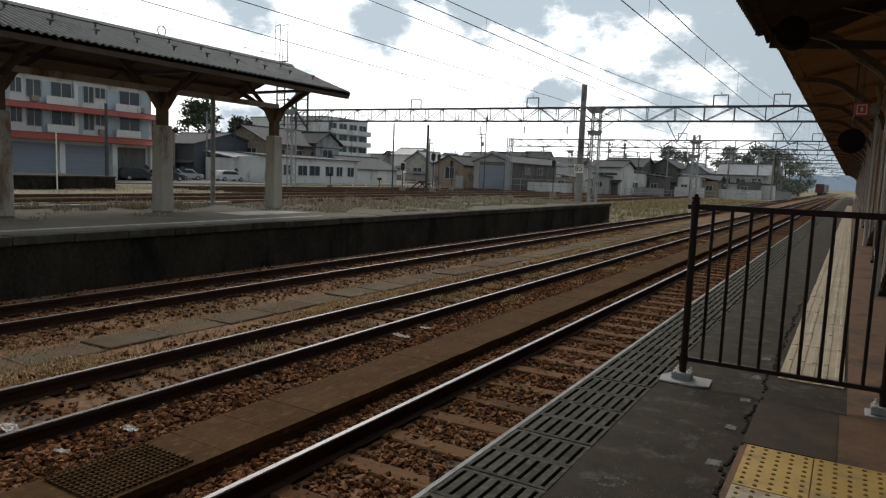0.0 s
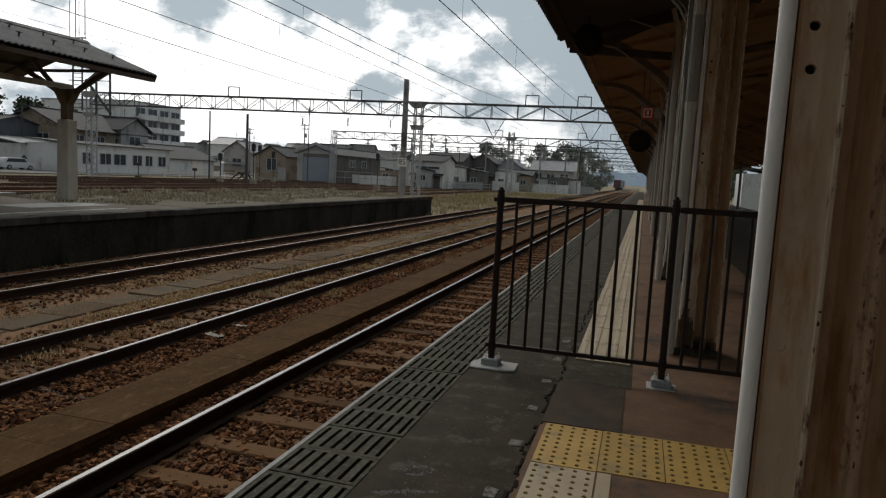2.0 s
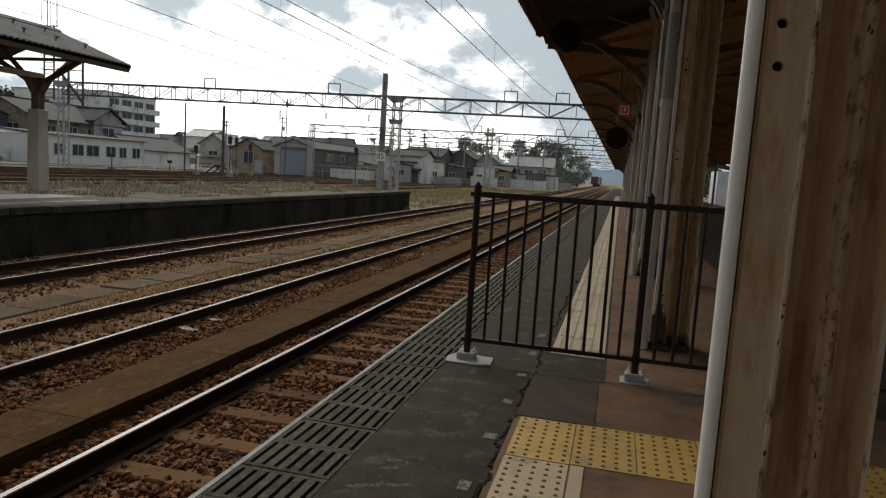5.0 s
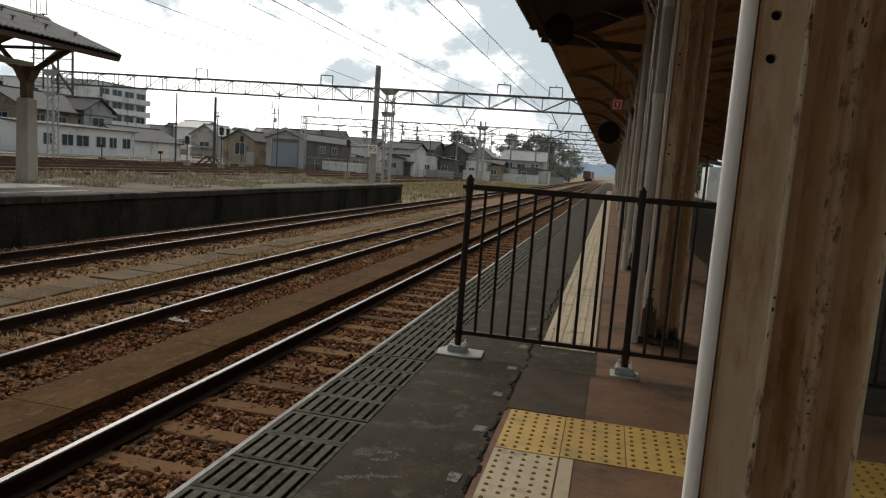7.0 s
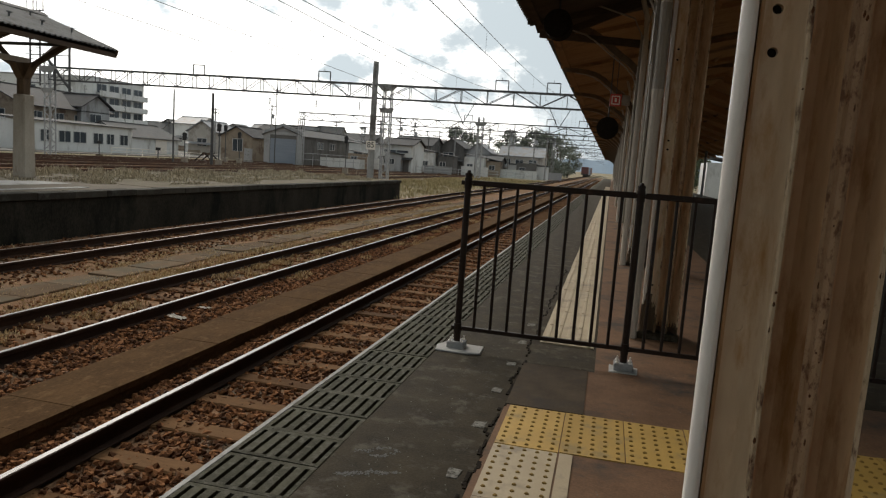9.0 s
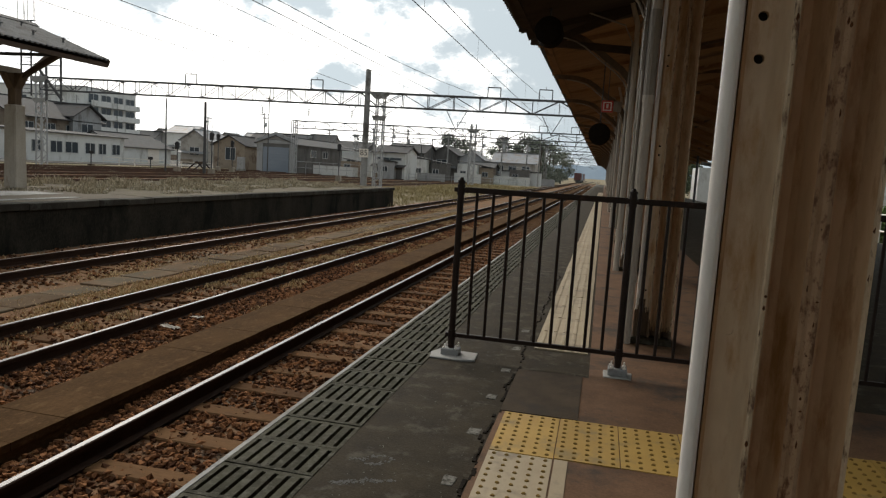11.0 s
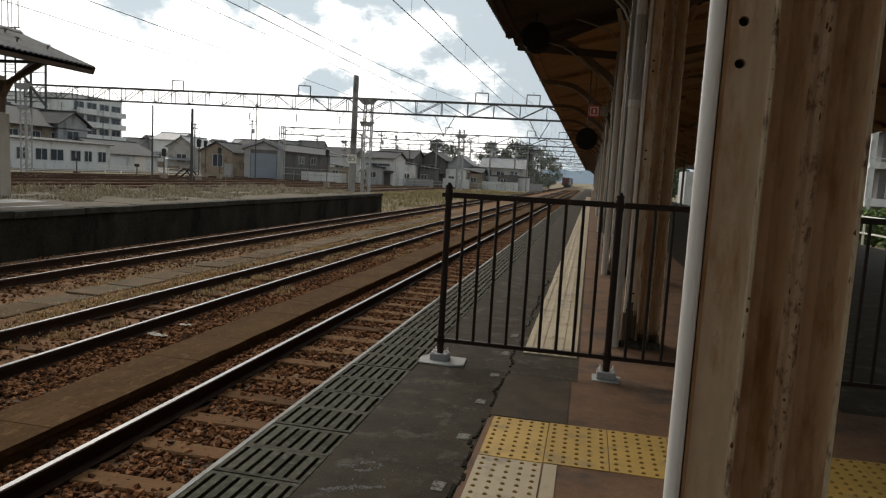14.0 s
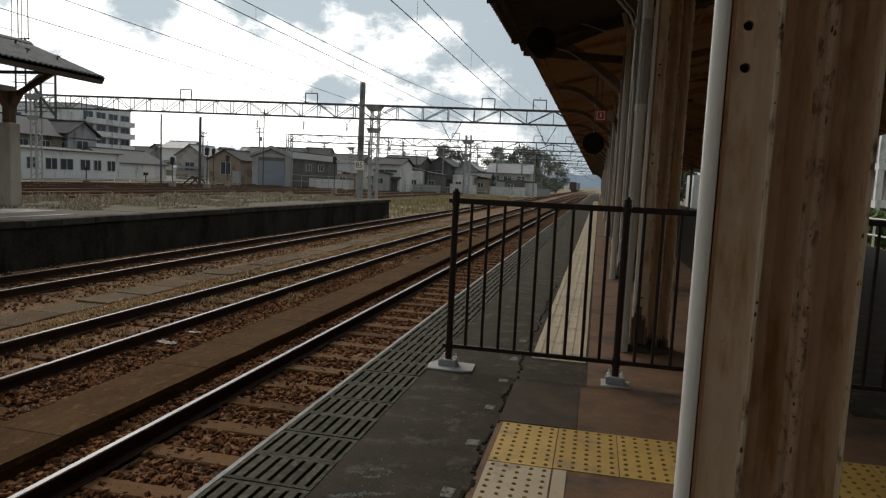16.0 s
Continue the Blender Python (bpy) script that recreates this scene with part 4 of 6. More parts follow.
for ex, ez in ((SX - 0.15, SEAVE - 0.06), (SBX + 0.15, SBZ - 0.06)):
    bm = bmesh.new()
    prism(bm, [(ex, ez - 0.03), (SRX, SRZ - 0.10), (SRX, SRZ - 0.07), (ex, ez)], "y", S0, S1 - 0.05)
    part("boarding", bm, M_TIMBER, shelter, "dark timber boarding")
for f in (0.03, 0.35, 0.68, 0.98):
    for ex, ez in ((SX, SEAVE), (SBX, SBZ)):
        x, z = ex + (SRX - ex) * f, ez + (SRZ - ez) * f - 0.12
        bm = bmesh.new()
        box(bm, x - 0.04, x + 0.04, S0, S1 - 0.02, z - 0.10, z)
        part("purlin", bm, M_TIMBER, shelter)
# barge boards at the gable end
for ex, ez in ((SX, SEAVE), (SBX, SBZ)):
    bm = bmesh.new()
    bar(bm, (ex, S1 - 0.04, ez - 0.08), (SRX, S1 - 0.04, SRZ - 0.08), 0.06, 0.14)
    part("barge_board", bm, M_TIMBER, shelter)
# small snow guards on the near slope
for row, f in enumerate((0.35, 0.72)):
    for k in range(22):
        y = S1 - 0.7 - k * 0.95 - 0.4 * row
        x, z = SX + (SRX - SX) * f, SEAVE + (SRZ - SEAVE) * f + 0.02
        bm = bmesh.new()
        bar(bm, (x, y, z), (x + 0.02, y, z + 0.10), 0.03)
        bar(bm, (x + 0.02, y - 0.07, z + 0.09), (x + 0.02, y + 0.07, z + 0.09), 0.025)
        part("snow_guard", bm, M_DARKSTEEL, shelter)
bm = bmesh.new()
for k in range(16):
    a, b = math.tau * k / 16, math.tau * (k + 1) / 16
    rod(bm, (SRX, 11.4 + 0.12 * math.cos(a), SRZ + 0.17 + 0.12 * math.sin(a)), (SRX, 11.4 + 0.12 * math.cos(b), SRZ + 0.17 + 0.12 * math.sin(b)), 0.014, 6)
part("roof_ring", bm, M_STEEL, shelter)


def shelter_column(y):
    t = thing("shelter_column", "stained concrete column with a flared dark head and timber braces", "column", (SRX, y, OZ), "shelter columns")
    bm = bmesh.new()
    lo, hi = 0.20, 0.18
    v = [bm.verts.new((sx * w, sy * w, z)) for z, w in ((-0.02, lo), (2.2, hi)) for sx, sy in ((-1, -1), (1, -1), (1, 1), (-1, 1))]
    for f in ((3, 2, 1, 0), (4, 5, 6, 7), (0, 1, 5, 4), (1, 2, 6, 5), (2, 3, 7, 6), (3, 0, 4, 7)):
        bm.faces.new([v[i] for i in f])
    part("concrete_base", bm, M_COLUMN, t, "brown-streaked concrete", bevel=0.03)
    bm = bmesh.new()
    box(bm, -0.11, 0.11, -0.11, 0.11, 2.2, 2.66)
    prism(bm, [(-0.13, 2.62), (0.13, 2.62), (0.34, 3.02), (-0.34, 3.02)], "y", -0.11, 0.11)
    prism(bm, [(-0.13, 2.62), (0.13, 2.62), (0.38, 3.0), (-0.38, 3.0)], "x", -0.11, 0.11)
    part("flared_head", bm, M_TARRED, t, "brown flared column head")
    for sx in (-1, 1):
        bm = bmesh.new()
        bar(bm, (sx * 0.26, 0, 2.95), (sx * 1.75, 0, 3.70), 0.10, 0.12)
        part("brace", bm, M_TIMBER, t)
        bm = bmesh.new()
        bar(bm, (0, sx * 0.28, 2.95), (0, sx * 1.25, 3.75), 0.08, 0.10)
        part("brace", bm, M_TIMBER, t)
        bm = bmesh.new()
        bar(bm, (sx * 2.3, 0, 3.42), (0, 0, 4.20), 0.09, 0.12)
        part("rafter", bm, M_TIMBER, t)
    bm = bmesh.new()
    bar(bm, (-1.5, 0, 3.52), (1.5, 0, 3.52), 0.05, 0.08)
    part("tie_rod", bm, M_DARKSTEEL, t)


bm = bmesh.new()
box(bm, SRX - 0.06, SRX + 0.06, S0, 15.5, OZ + 3.02, OZ + 3.16)
part("long_beam", bm, M_COLUMN, shelter)
for k in range(10):
    shelter_column(15.35 - 3.95 * k)
bm = bmesh.new()
rod(bm, (-17.6, 14.9, OZ), (-17.6, 14.9, 3.5), 0.075, 12)
tagged(part("steel_post", bm, M_CONCRETE), "slim grey steel post at the rear of the platform shelter", "post")
bm = bmesh.new()
box(bm, -17.78, -17.5, -40, 15.6, OZ - 0.1, OZ + 0.07)
tagged(part("rear_kerb", bm, M_CONCRETE, None, bevel=0.01), "pale concrete kerb along the platform's rear", "kerb", kind="structure")

# ---- overhead line gantries ----
def lattice_leg(bm, x, y, z0, z1, w=0.68):
    for dx, dy in ((-1, -1), (1, -1), (1, 1), (-1, 1)):
        bar(bm, (x + dx * w / 2, y + dy * w / 2, z0), (x + dx * w / 2, y + dy * w / 2, z1), 0.11)
    n = int((z1 - z0) / 0.62)
    for k in range(n):
        a, b = z0 + (z1 - z0) * k / n, z0 + (z1 - z0) * (k + 1) / n
        s = 1 if k % 2 else -1
        bar(bm, (x - s * w / 2, y - w / 2, a), (x + s * w / 2, y - w / 2, b), 0.06)
        bar(bm, (x - s * w / 2, y + w / 2, a), (x + s * w / 2, y + w / 2, b), 0.04)
        bar(bm, (x + w / 2, y - s * w / 2, a), (x + w / 2, y + s * w / 2, b), 0.04)


def loop(bm, x, y, z, w=1.15, h=0.95):
    for a, b in (((x - w / 2, z - 0.05), (x - w / 2, z + h)), ((x - w / 2, z + h), (x + w / 2, z + h)), ((x + w / 2, z + h), (x + w / 2, z - 0.05))):
        bar(bm, (a[0], y, a[1]), (b[0], y, b[1]), 0.085)
    bar(bm, (x, y, z + h), (x, y, z + h + 0.25), 0.04)


def gantry(cx, cy, turn, x_left, x_mid, x_right, zt, zb, loops, drops, towers, big_drops=(), plain=False):
    """A truss beam across the tracks, its local x along the beam."""
    g = thing("line_gantry", "galvanised lattice beam gantry carrying the overhead wires", "overhead gantry", (cx, cy, 0), "overhead gantries")
    g.rotation_euler = (0, 0, radians(turn))
    d = 0.35
    for name, a, b, step in (("truss_beam", x_left, x_mid, 1.65), ("truss_beam", x_mid, x_right, 2.3)):
        bm = bmesh.new()
        for y in (-d, d):
            bar(bm, (a, y, zt), (b, y, zt), 0.125)
            bar(bm, (a, y, zb), (b, y, zb), 0.11)
            n = max(2, int((b - a) / step))
            for k in range(n):
                xa, xb = a + (b - a) * k / n, a + (b - a) * (k + 1) / n
                bar(bm, (xa, y, zb), (xa, y, zt), 0.06)
                if k % 2:
                    bar(bm, (xa, y, zt), (xb, y, zb), 0.06)
                else:
                    bar(bm, (xa, y, zb), (xb, y, zt), 0.06)
        n = int((b - a) / step)
        for k in range(n + 1):
            x = a + (b - a) * k / n
            bar(bm, (x, -d, zt), (x, d, zt), 0.05)
            bar(bm, (x, -d, zb), (x, d, zb), 0.05)
        part(name, bm, M_DARKSTEEL, g)
    for x in loops:
        bm = bmesh.new()
        loop(bm, x, 0, zt)
        part("wire_loop", bm, M_DARKSTEEL, g)
    for x in drops:
        bm = bmesh.new()
        bar(bm, (x - 0.4, 0, zb), (x - 0.15, 0, zb - 0.45), 0.04)
        bar(bm, (x + 0.4, 0, zb), (x + 0.15, 0, zb - 0.45), 0.04)
        bar(bm, (x - 0.15, 0, zb - 0.45), (x + 0.15, 0, zb - 0.45), 0.04)
        for k in range(4):
            rod(bm, (x, 0, zb - 0.55 - 0.16 * k), (x, 0, zb - 0.65 - 0.16 * k), 0.09, 8)
        rod(bm, (x, 0, zb - 1.25), (x, 0, zb - 0.45), 0.02, 6)
        part("insulator", bm, M_DARKSTEEL, g)
    for x in big_drops:
        bm = bmesh.new()
        bar(bm, (x - 0.95, 0, zb), (x, 0, zb - 1.75), 0.06)
        bar(bm, (x + 0.95, 0, zb), (x, 0, zb - 1.75), 0.06)
        bar(bm, (x - 0.1, 0, zb - 1.75), (x + 2.6, 0, zb - 1.85), 0.05)
        bar(bm, (x + 2.4, 0, zb - 1.85), (x + 2.4, 0, zb - 2.4), 0.03)
        part("cantilever", bm, M_DARKSTEEL, g)
    for x, ztop in towers:
        bm = bmesh.new()
        lattice_leg(bm, x, 0, GROUND_Z, ztop)
        part("lattice_tower", bm, M_STEEL, g)
        bm = bmesh.new()
        bar(bm, (x, 0, zt - 0.2), (x + 2.0, 0, zb + 0.1), 0.07)
        bar(bm, (x, 0, zb - 1.0), (x + 1.6, 0, zb), 0.07)
        bar(bm, (x, 0, zb - 1.0), (x - 1.6, 0, zb), 0.07)
        part("knee_brace", bm, M_STEEL, g)
        if plain and x < 0:
            continue
        bm = bmesh.new()
        prism(bm, [(x - 0.5, zt - 0.55), (x + 0.5, zt - 0.55), (x + 0.95, zt - 0.1), (x + 0.95, zt + 0.08), (x - 0.95, zt + 0.08), (x - 0.95, zt - 0.1)], "y", -0.42, -0.38)
        part("gusset_plate", bm, M_POLE, g)
        bm = bmesh.new()
        prism(bm, [(x - 0.5, zb - 1.3), (x + 0.5, zb - 1.3), (x + 0.75, zb - 0.85), (x - 0.75, zb - 0.85)], "y", -0.42, -0.38)
        part("gusset_plate", bm, M_POLE, g)
    return g


G1 = gantry(-25.5, 60.6, 4.4, -29.8, 4.6, 33.0, 7.85, 6.62, (-13.9, -1.3, 15.3, 19.9, 24.0), (-6.6, -2.0, 2.2), ((-29.9, 8.4), (4.9, 7.8)), (12.0, 20.6))
# tall ladder frame on the outer tower
bm = bmesh.new()
for dx in (-0.55, 0.55):
    bar(bm, (-31.55 + dx, 0, 6.0), (-31.55 + dx, 0, 13.4), 0.12)
    bar(bm, (-31.55 + dx + 0.35, 0, 13.2), (-31.55 + dx + 0.35, 0, 17.4), 0.07)
    bar(bm, (-31.55 + dx - 0.35, 0, 13.2), (-31.55 + dx - 0.35, 0, 17.0), 0.05)
    bar(bm, (-31.55 + dx - 0.4, 0, 17.2), (-31.55 + dx + 0.4, 0, 17.4), 0.06)
    bar(bm, (-31.55 + dx - 0.5, 0, 13.3), (-31.55 + dx + 0.5, 0, 13.3), 0.10)
for k in range(18):
    bar(bm, (-32.1, 0, 6.3 + 0.38 * k), (-31.0, 0, 6.3 + 0.38 * k), 0.05)
part("ladder_frame", bm, M_DARKSTEEL, G1)
for x, z0, z1 in ((-29.1, 5.6, 10.4), (-27.5, 5.4, 11.2)):
    bm = bmesh.new()
    bar(bm, (x, -0.3, z0), (x, -0.3, z1), 0.16)
    part("tower_post", bm, M_DARKSTEEL, G1)
bm = bmesh.new()
bar(bm, (-30.3, -0.3, 9.1), (-27.4, -0.3, 5.7), 0.20)
part("stay", bm, M_DARKSTEEL, G1)
for z in (6.2, 7.6, 9.0):
    bm = bmesh.new()
    bar(bm, (-32.4, -0.25, z), (-27.5, -0.25, z), 0.07)
    part("cross_tie", bm, M_DARKSTEEL, G1)
gantry(-22.0, 99.0, 0.0, -25.3, 3.0, 30.0, 7.25, 6.15, (-12, 1, 13, 17.5), (-16, -7, 1.5), ((-25.3, 7.4), (2.95, 8.0)), (9.0, 17.0), plain=True)
for n, yy in enumerate((150, 200, 250, 300)):
    gantry(-26.0, yy, 0.0, -30.0, 5.0, 34.0, 7.75, 6.7, (-12, 2, 15, 20), (-6, 2, 14), ((-30.2, 8.0), (4.5, 9.0)), (12.0, 20.5))

pole = thing("signal_pole", "tall concrete pole with a white number plate", "pole", (-21.6, 60.0, GROUND_Z))
bm = bmesh.new()
rod(bm, (0, 0, 0), (0, 0, 10.75), 0.32, 16, 0.24)
part("shaft", bm, M_POLE, pole)
bm = bmesh.new()
box(bm, -0.42, 0.46, -0.36, -0.32, 2.84, 3.62)
part("number_plate", bm, M_WHITE, pole, "white plate with black number")
txt = bpy.data.curves.new("number", "FONT")
txt.body = "85"
txt.size = 0.72
txt.align_x, txt.align_y = "CENTER", "CENTER"
txt.extrude = 0.004
txt.materials.append(M_BLACK)
number = new("number", txt)
number.parent = pole
number.location = (0.03, -0.366, 3.24)
number.rotation_euler = (radians(90), 0, 0)

# free-standing signal and line poles in the yard
for x, y, h, r, mt in ((-48.0, 68.0, 8.1, 0.10, M_DARKSTEEL), (-42.5, 67.0, 7.8, 0.17, M_DARKSTEEL), (-47.0, 90.0, 11.0, 0.08, M_DARKSTEEL), (-56.0, 36.2, 7.2, 0.16, M_DARKSTEEL),
                       (-50.0, 28.4, 4.2, 0.05, M_WHITE), (-23.2, 118.0, 10.2, 0.2, M_POLE), (-30.0, 118.0, 7.5, 0.10, M_DARKSTEEL), (-33.0, 122.0, 7.0, 0.10, M_DARKSTEEL), (-11.8, 126.0, 7.8, 0.13, M_POLE),
                       (-85.0, 62.0, 9.0, 0.13, M_DARKSTEEL), (-84.0, 76.0, 9.0, 0.13, M_DARKSTEEL), (-14.0, 170.0, 9.5, 0.15, M_POLE), (-17.0, 150.0, 6.0, 0.1, M_DARKSTEEL)):
    t = thing("line_pole", "plain upright pole standing in the railway yard", "pole", (x, y, GROUND_Z), "yard poles")
    bm = bmesh.new()
    rod(bm, (0, 0, 0), (0, 0, h), r, 10, r * 0.8)
    part("shaft", bm, mt, t)
    if h > 8.5:
        bm = bmesh.new()
        box(bm, -0.7, 0.7, -0.04, 0.04, h - 0.5, h - 0.42)
        box(bm, -0.6, 0.6, -0.04, 0.04, h - 1.1, h - 1.02)
        part("crossarm", bm, M_DARKSTEEL, t)
for x, y, h in ((-50.0, 82.0, 5.0), (-48.2, 82.5, 4.2), (-45.5, 66.5, 3.4), (-41.5, 66.8, 4.6), (-30.5, 76.0, 4.4)):
    t = thing("railway_signal", "small dark railway signal on a slim post", "railway signal", (x, y, GROUND_Z), "railway signals")
    bm = bmesh.new()
    rod(bm, (0, 0, 0), (0, 0, h), 0.06, 8)
    part("post", bm, M_DARKSTEEL, t)
    bm = bmesh.new()
    rod(bm, (0, -0.1, h - 0.25), (0, 0.05, h - 0.25), 0.26, 14)
    box(bm, -0.2, 0.2, -0.15, 0.05, h - 0.85, h - 0.2)
    part("signal_head", bm, M_BLACK, t)
    bm = bmesh.new()
    box(bm, -0.3, 0.3, -0.25, 0.25, 0, 0.7)
    part("relay_box", bm, M_PIPE, t, bevel=0.02)

# ---- overhead wires ----
def wire(name, x, z, sag, r, y0=-60.0, spans=(-60, 4, 60, 99, 150, 200, 250, 300)):
    bm = bmesh.new()
    pts = []
    for a, b in zip(spans, spans[1:]):
        for k in range(10):
            f = k / 10
            pts.append((x, a + (b - a) * f, z - sag * 4 * f * (1 - f)))
    pts.append((x, spans[-1], z))
    pipe(bm, pts, r, 5)
    tagged(part(name, bm, M_WIRE), "thin dark overhead electric wire", "overhead wire", "overhead wires")


def hung_wire(name, x, low, lift, r):
    """A wire lowest ten metres ahead, rising to the first gantry and then hanging from gantry to gantry."""
    top = low + lift * 2500
    pts = [(x, y, low + lift * (y - 10) ** 2) for y in range(-30, 61, 5)]
    for a, b in zip((60, 99, 150, 200, 250), (99, 150, 200, 250, 300)):
        pts += [(x, a + (b - a) * f / 8, top - min(0.9, top - low) * f / 8 * (1 - f / 8) * 4) for f in range(1, 9)]
    bm = bmesh.new()
    pipe(bm, pts, r, 5)
    tagged(part(name, bm, M_WIRE), "thin dark overhead electric wire", "overhead wire", "overhead wires")


for x, zc, zm, lift in ((-3.2, 3.93, 4.40, 0.0011), (-6.2, 4.00, 4.22, 0.0013), (-9.57, 4.20, 5.06, 0.00002)):
    hung_wire("contact_wire", x, zc, 0.0, 0.0085)
    hung_wire("messenger_wire", x, zm, lift, 0.0085)
    for k in range(11):
        y = 6.5 + 5.0 * k
        bm = bmesh.new()
        rod(bm, (x, y, zc), (x, y, zm + lift * (y - 10) ** 2), 0.003, 4)
        tagged(part("dropper_wire", bm, M_WIRE), "thin dropper between two overhead wires", "overhead wire", "dropper wires")
for x, z in ((-15.1, 5.3), (-33.0, 8.9), (-38.0, 9.1)):
    wire("feeder_wire", x, z, 0.3, 0.012)


# ---- yard fittings ----
stop = thing("buffer_stop", "dark bent-rail buffer stop at the end of a siding", "buffer stop", (-50.3, 78.2, GROUND_Z))
for sx in (-0.75, 0.75):
    bm = bmesh.new()
    for a, b in (((-1.3, sx, 0.1), (0.15, sx, 1.25)), ((0.15, sx, 1.25), (1.3, sx, 0.1))):
        rod(bm, a, b, 0.09, 8)
    rod(bm, (-1.4, sx, 0.1), (1.4, sx, 0.1), 0.07, 8)
    part("rail_frame", bm, M_FENCE, stop)
bm = bmesh.new()
box(bm, 0.05, 0.30, -1.1, 1.1, 0.95, 1.25)
part("buffer_beam", bm, M_TIMBER, stop, bevel=0.02)

cab = thing("relay_cabinet", "pale grey upright relay cabinet on a concrete plinth", "cabinet", (-51.4, 90.4, GROUND_Z))
bm = bmesh.new()
box(bm, -0.6, 0.6, -0.4, 0.4, 0.0, 0.45)
part("plinth", bm, M_CONCRETE, cab, bevel=0.02)
bm = bmesh.new()
box(bm, -0.5, 0.5, -0.32, 0.32, 0.45, 2.05)
body = part("body", bm, M_STEEL, cab, bevel=0.02)
for sx in (-0.47, 0.02):
    bm = bmesh.new()
    box(bm, sx, sx + 0.45, -0.345, -0.315, 0.55, 1.95)
    door = part("cabinet_door", bm, M_STEEL, body)
    bm = bmesh.new()
    box(bm, sx + 0.2, sx + 0.24, -0.375, -0.345, 1.15, 1.35)
    part("handle", bm, M_DARKSTEEL, door)
bm = bmesh.new()
box(bm, -0.56, 0.56, -0.39, 0.39, 2.05, 2.12)
part("lid", bm, M_STEEL, body)


def points_lever(x, y, h):
    t = thing("points_indicator", "short dark points indicator standing in the yard", "points indicator", (x, y, GROUND_Z), "points indicators")
    bm = bmesh.new()
    rod(bm, (0, 0, 0), (0, 0, h), 0.07, 8)
    part("post", bm, M_DARKSTEEL, t)
    bm = bmesh.new()
    box(bm, -0.32, 0.32, -0.05, 0.05, h - 0.05, h + 0.28)
    part("head", bm, M_BLACK, t, bevel=0.02)
    bm = bmesh.new()
    box(bm, -0.3, 0.3, -0.25, 0.25, 0.0, 0.18)
    part("base", bm, M_TIMBER, t)


points_lever(-60.2, 70.9, 1.5)
points_lever(-53.6, 73.0, 1.2)

# ---- buildings and distance ----
M_STUCCO = mat("white_stucco", (0.60, 0.60, 0.58), (0.76, 0.76, 0.74), 0.8, 0.85, 0.1, stain=(0.40, 0.39, 0.36), stain_scale=0.4, stain_amount=0.4, fine=12, stretch=(1, 1, 0.4), spec=0.12)
M_GREYWALL = mat("grey_siding", (0.31, 0.312, 0.312), (0.44, 0.44, 0.44), 0.8, 0.8, 0.1, stain=(0.20, 0.19, 0.18), stain_scale=0.5, stain_amount=0.4, fine=12, stretch=(1, 1, 0.3), spec=0.12)
M_DARKWALL = mat("dark_siding", (0.11, 0.103, 0.096), (0.19, 0.182, 0.172), 0.8, 0.8, 0.1, stain=(0.10, 0.095, 0.088), stain_scale=0.5, stain_amount=0.4, fine=12, stretch=(1, 1, 0.3), spec=0.12)
M_BROWNWALL = mat("brown_wall", (0.24, 0.19, 0.14), (0.36, 0.29, 0.22), 0.8, 0.85, 0.1, stain=(0.15, 0.10, 0.07), stain_scale=0.5, fine=12)
M_BEIGEWALL = mat("beige_wall", (0.38, 0.345, 0.30), (0.50, 0.46, 0.41), 0.8, 0.85, 0.1, stain=(0.26, 0.23, 0.2), stain_scale=0.5, fine=12)
M_NAVY = mat("slate_blue_wall", (0.075, 0.085, 0.10), (0.13, 0.14, 0.16), 0.8, 0.8, 0.1, fine=12, stretch=(1, 1, 0.3))
M_SHUTTER = mat("blue_shutter", (0.19, 0.225, 0.27), (0.27, 0.305, 0.35), 1.0, 0.6, 0.1, fine=10, stretch=(0.2, 0.2, 3))
M_ROOF_G = mat("grey_roof_tiles", (0.072, 0.071, 0.070), (0.145, 0.143, 0.139), 1.0, 0.75, 0.3, stain=(0.11, 0.10, 0.09), stain_scale=0.5, fine=9, spec=0.08)
M_ROOF_D = mat("dark_roof_tiles", (0.036, 0.036, 0.037), (0.080, 0.079, 0.078), 1.0, 0.7, 0.3, stain=(0.05, 0.044, 0.04), stain_scale=0.5, fine=9, spec=0.08)
M_ROOF_L = mat("light_metal_roof", (0.19, 0.197, 0.203), (0.29, 0.297, 0.303), 1.0, 0.5, 0.1, stain=(0.22, 0.18, 0.15), stain_scale=0.6, fine=9, spec=0.12)
M_REDBAND = mat("red_band", (0.26, 0.055, 0.038), (0.36, 0.090, 0.060), 1.0, 0.8, 0.1, stain=(0.26, 0.06, 0.045), stain_scale=0.5, fine=10)
M_PANEL = mat("pale_blue_panel", (0.34, 0.42, 0.48), (0.46, 0.54, 0.60), 1.0, 0.6, 0.1, fine=10, spec=0.12)
M_PANE = glass_mat("window_pane")
M_FRAME = mat("window_frame", (0.45, 0.45, 0.44), (0.58, 0.58, 0.57), 3.0, 0.5, 0.0)
M_LEAF = mat("leaves", (0.045, 0.060, 0.034), (0.11, 0.125, 0.068), 0.8, 0.8, 0.0, island=0.5, spec=0.12)
# far crowns are paler and greyer: distance haze mixed into the leaf colour
M_LEAF_FAR = mat("haze_tinted_leaves", (0.13, 0.145, 0.118), (0.25, 0.265, 0.215), 0.8, 0.8, 0.0, island=0.6, spec=0.12)
M_BARK = mat("bark", (0.06, 0.045, 0.035), (0.12, 0.095, 0.075), 6.0, 0.9, 0.5)
M_CARW = mat("car_paint_white", (0.62, 0.62, 0.62), (0.70, 0.70, 0.70), 3.0, 0.25, 0.0)
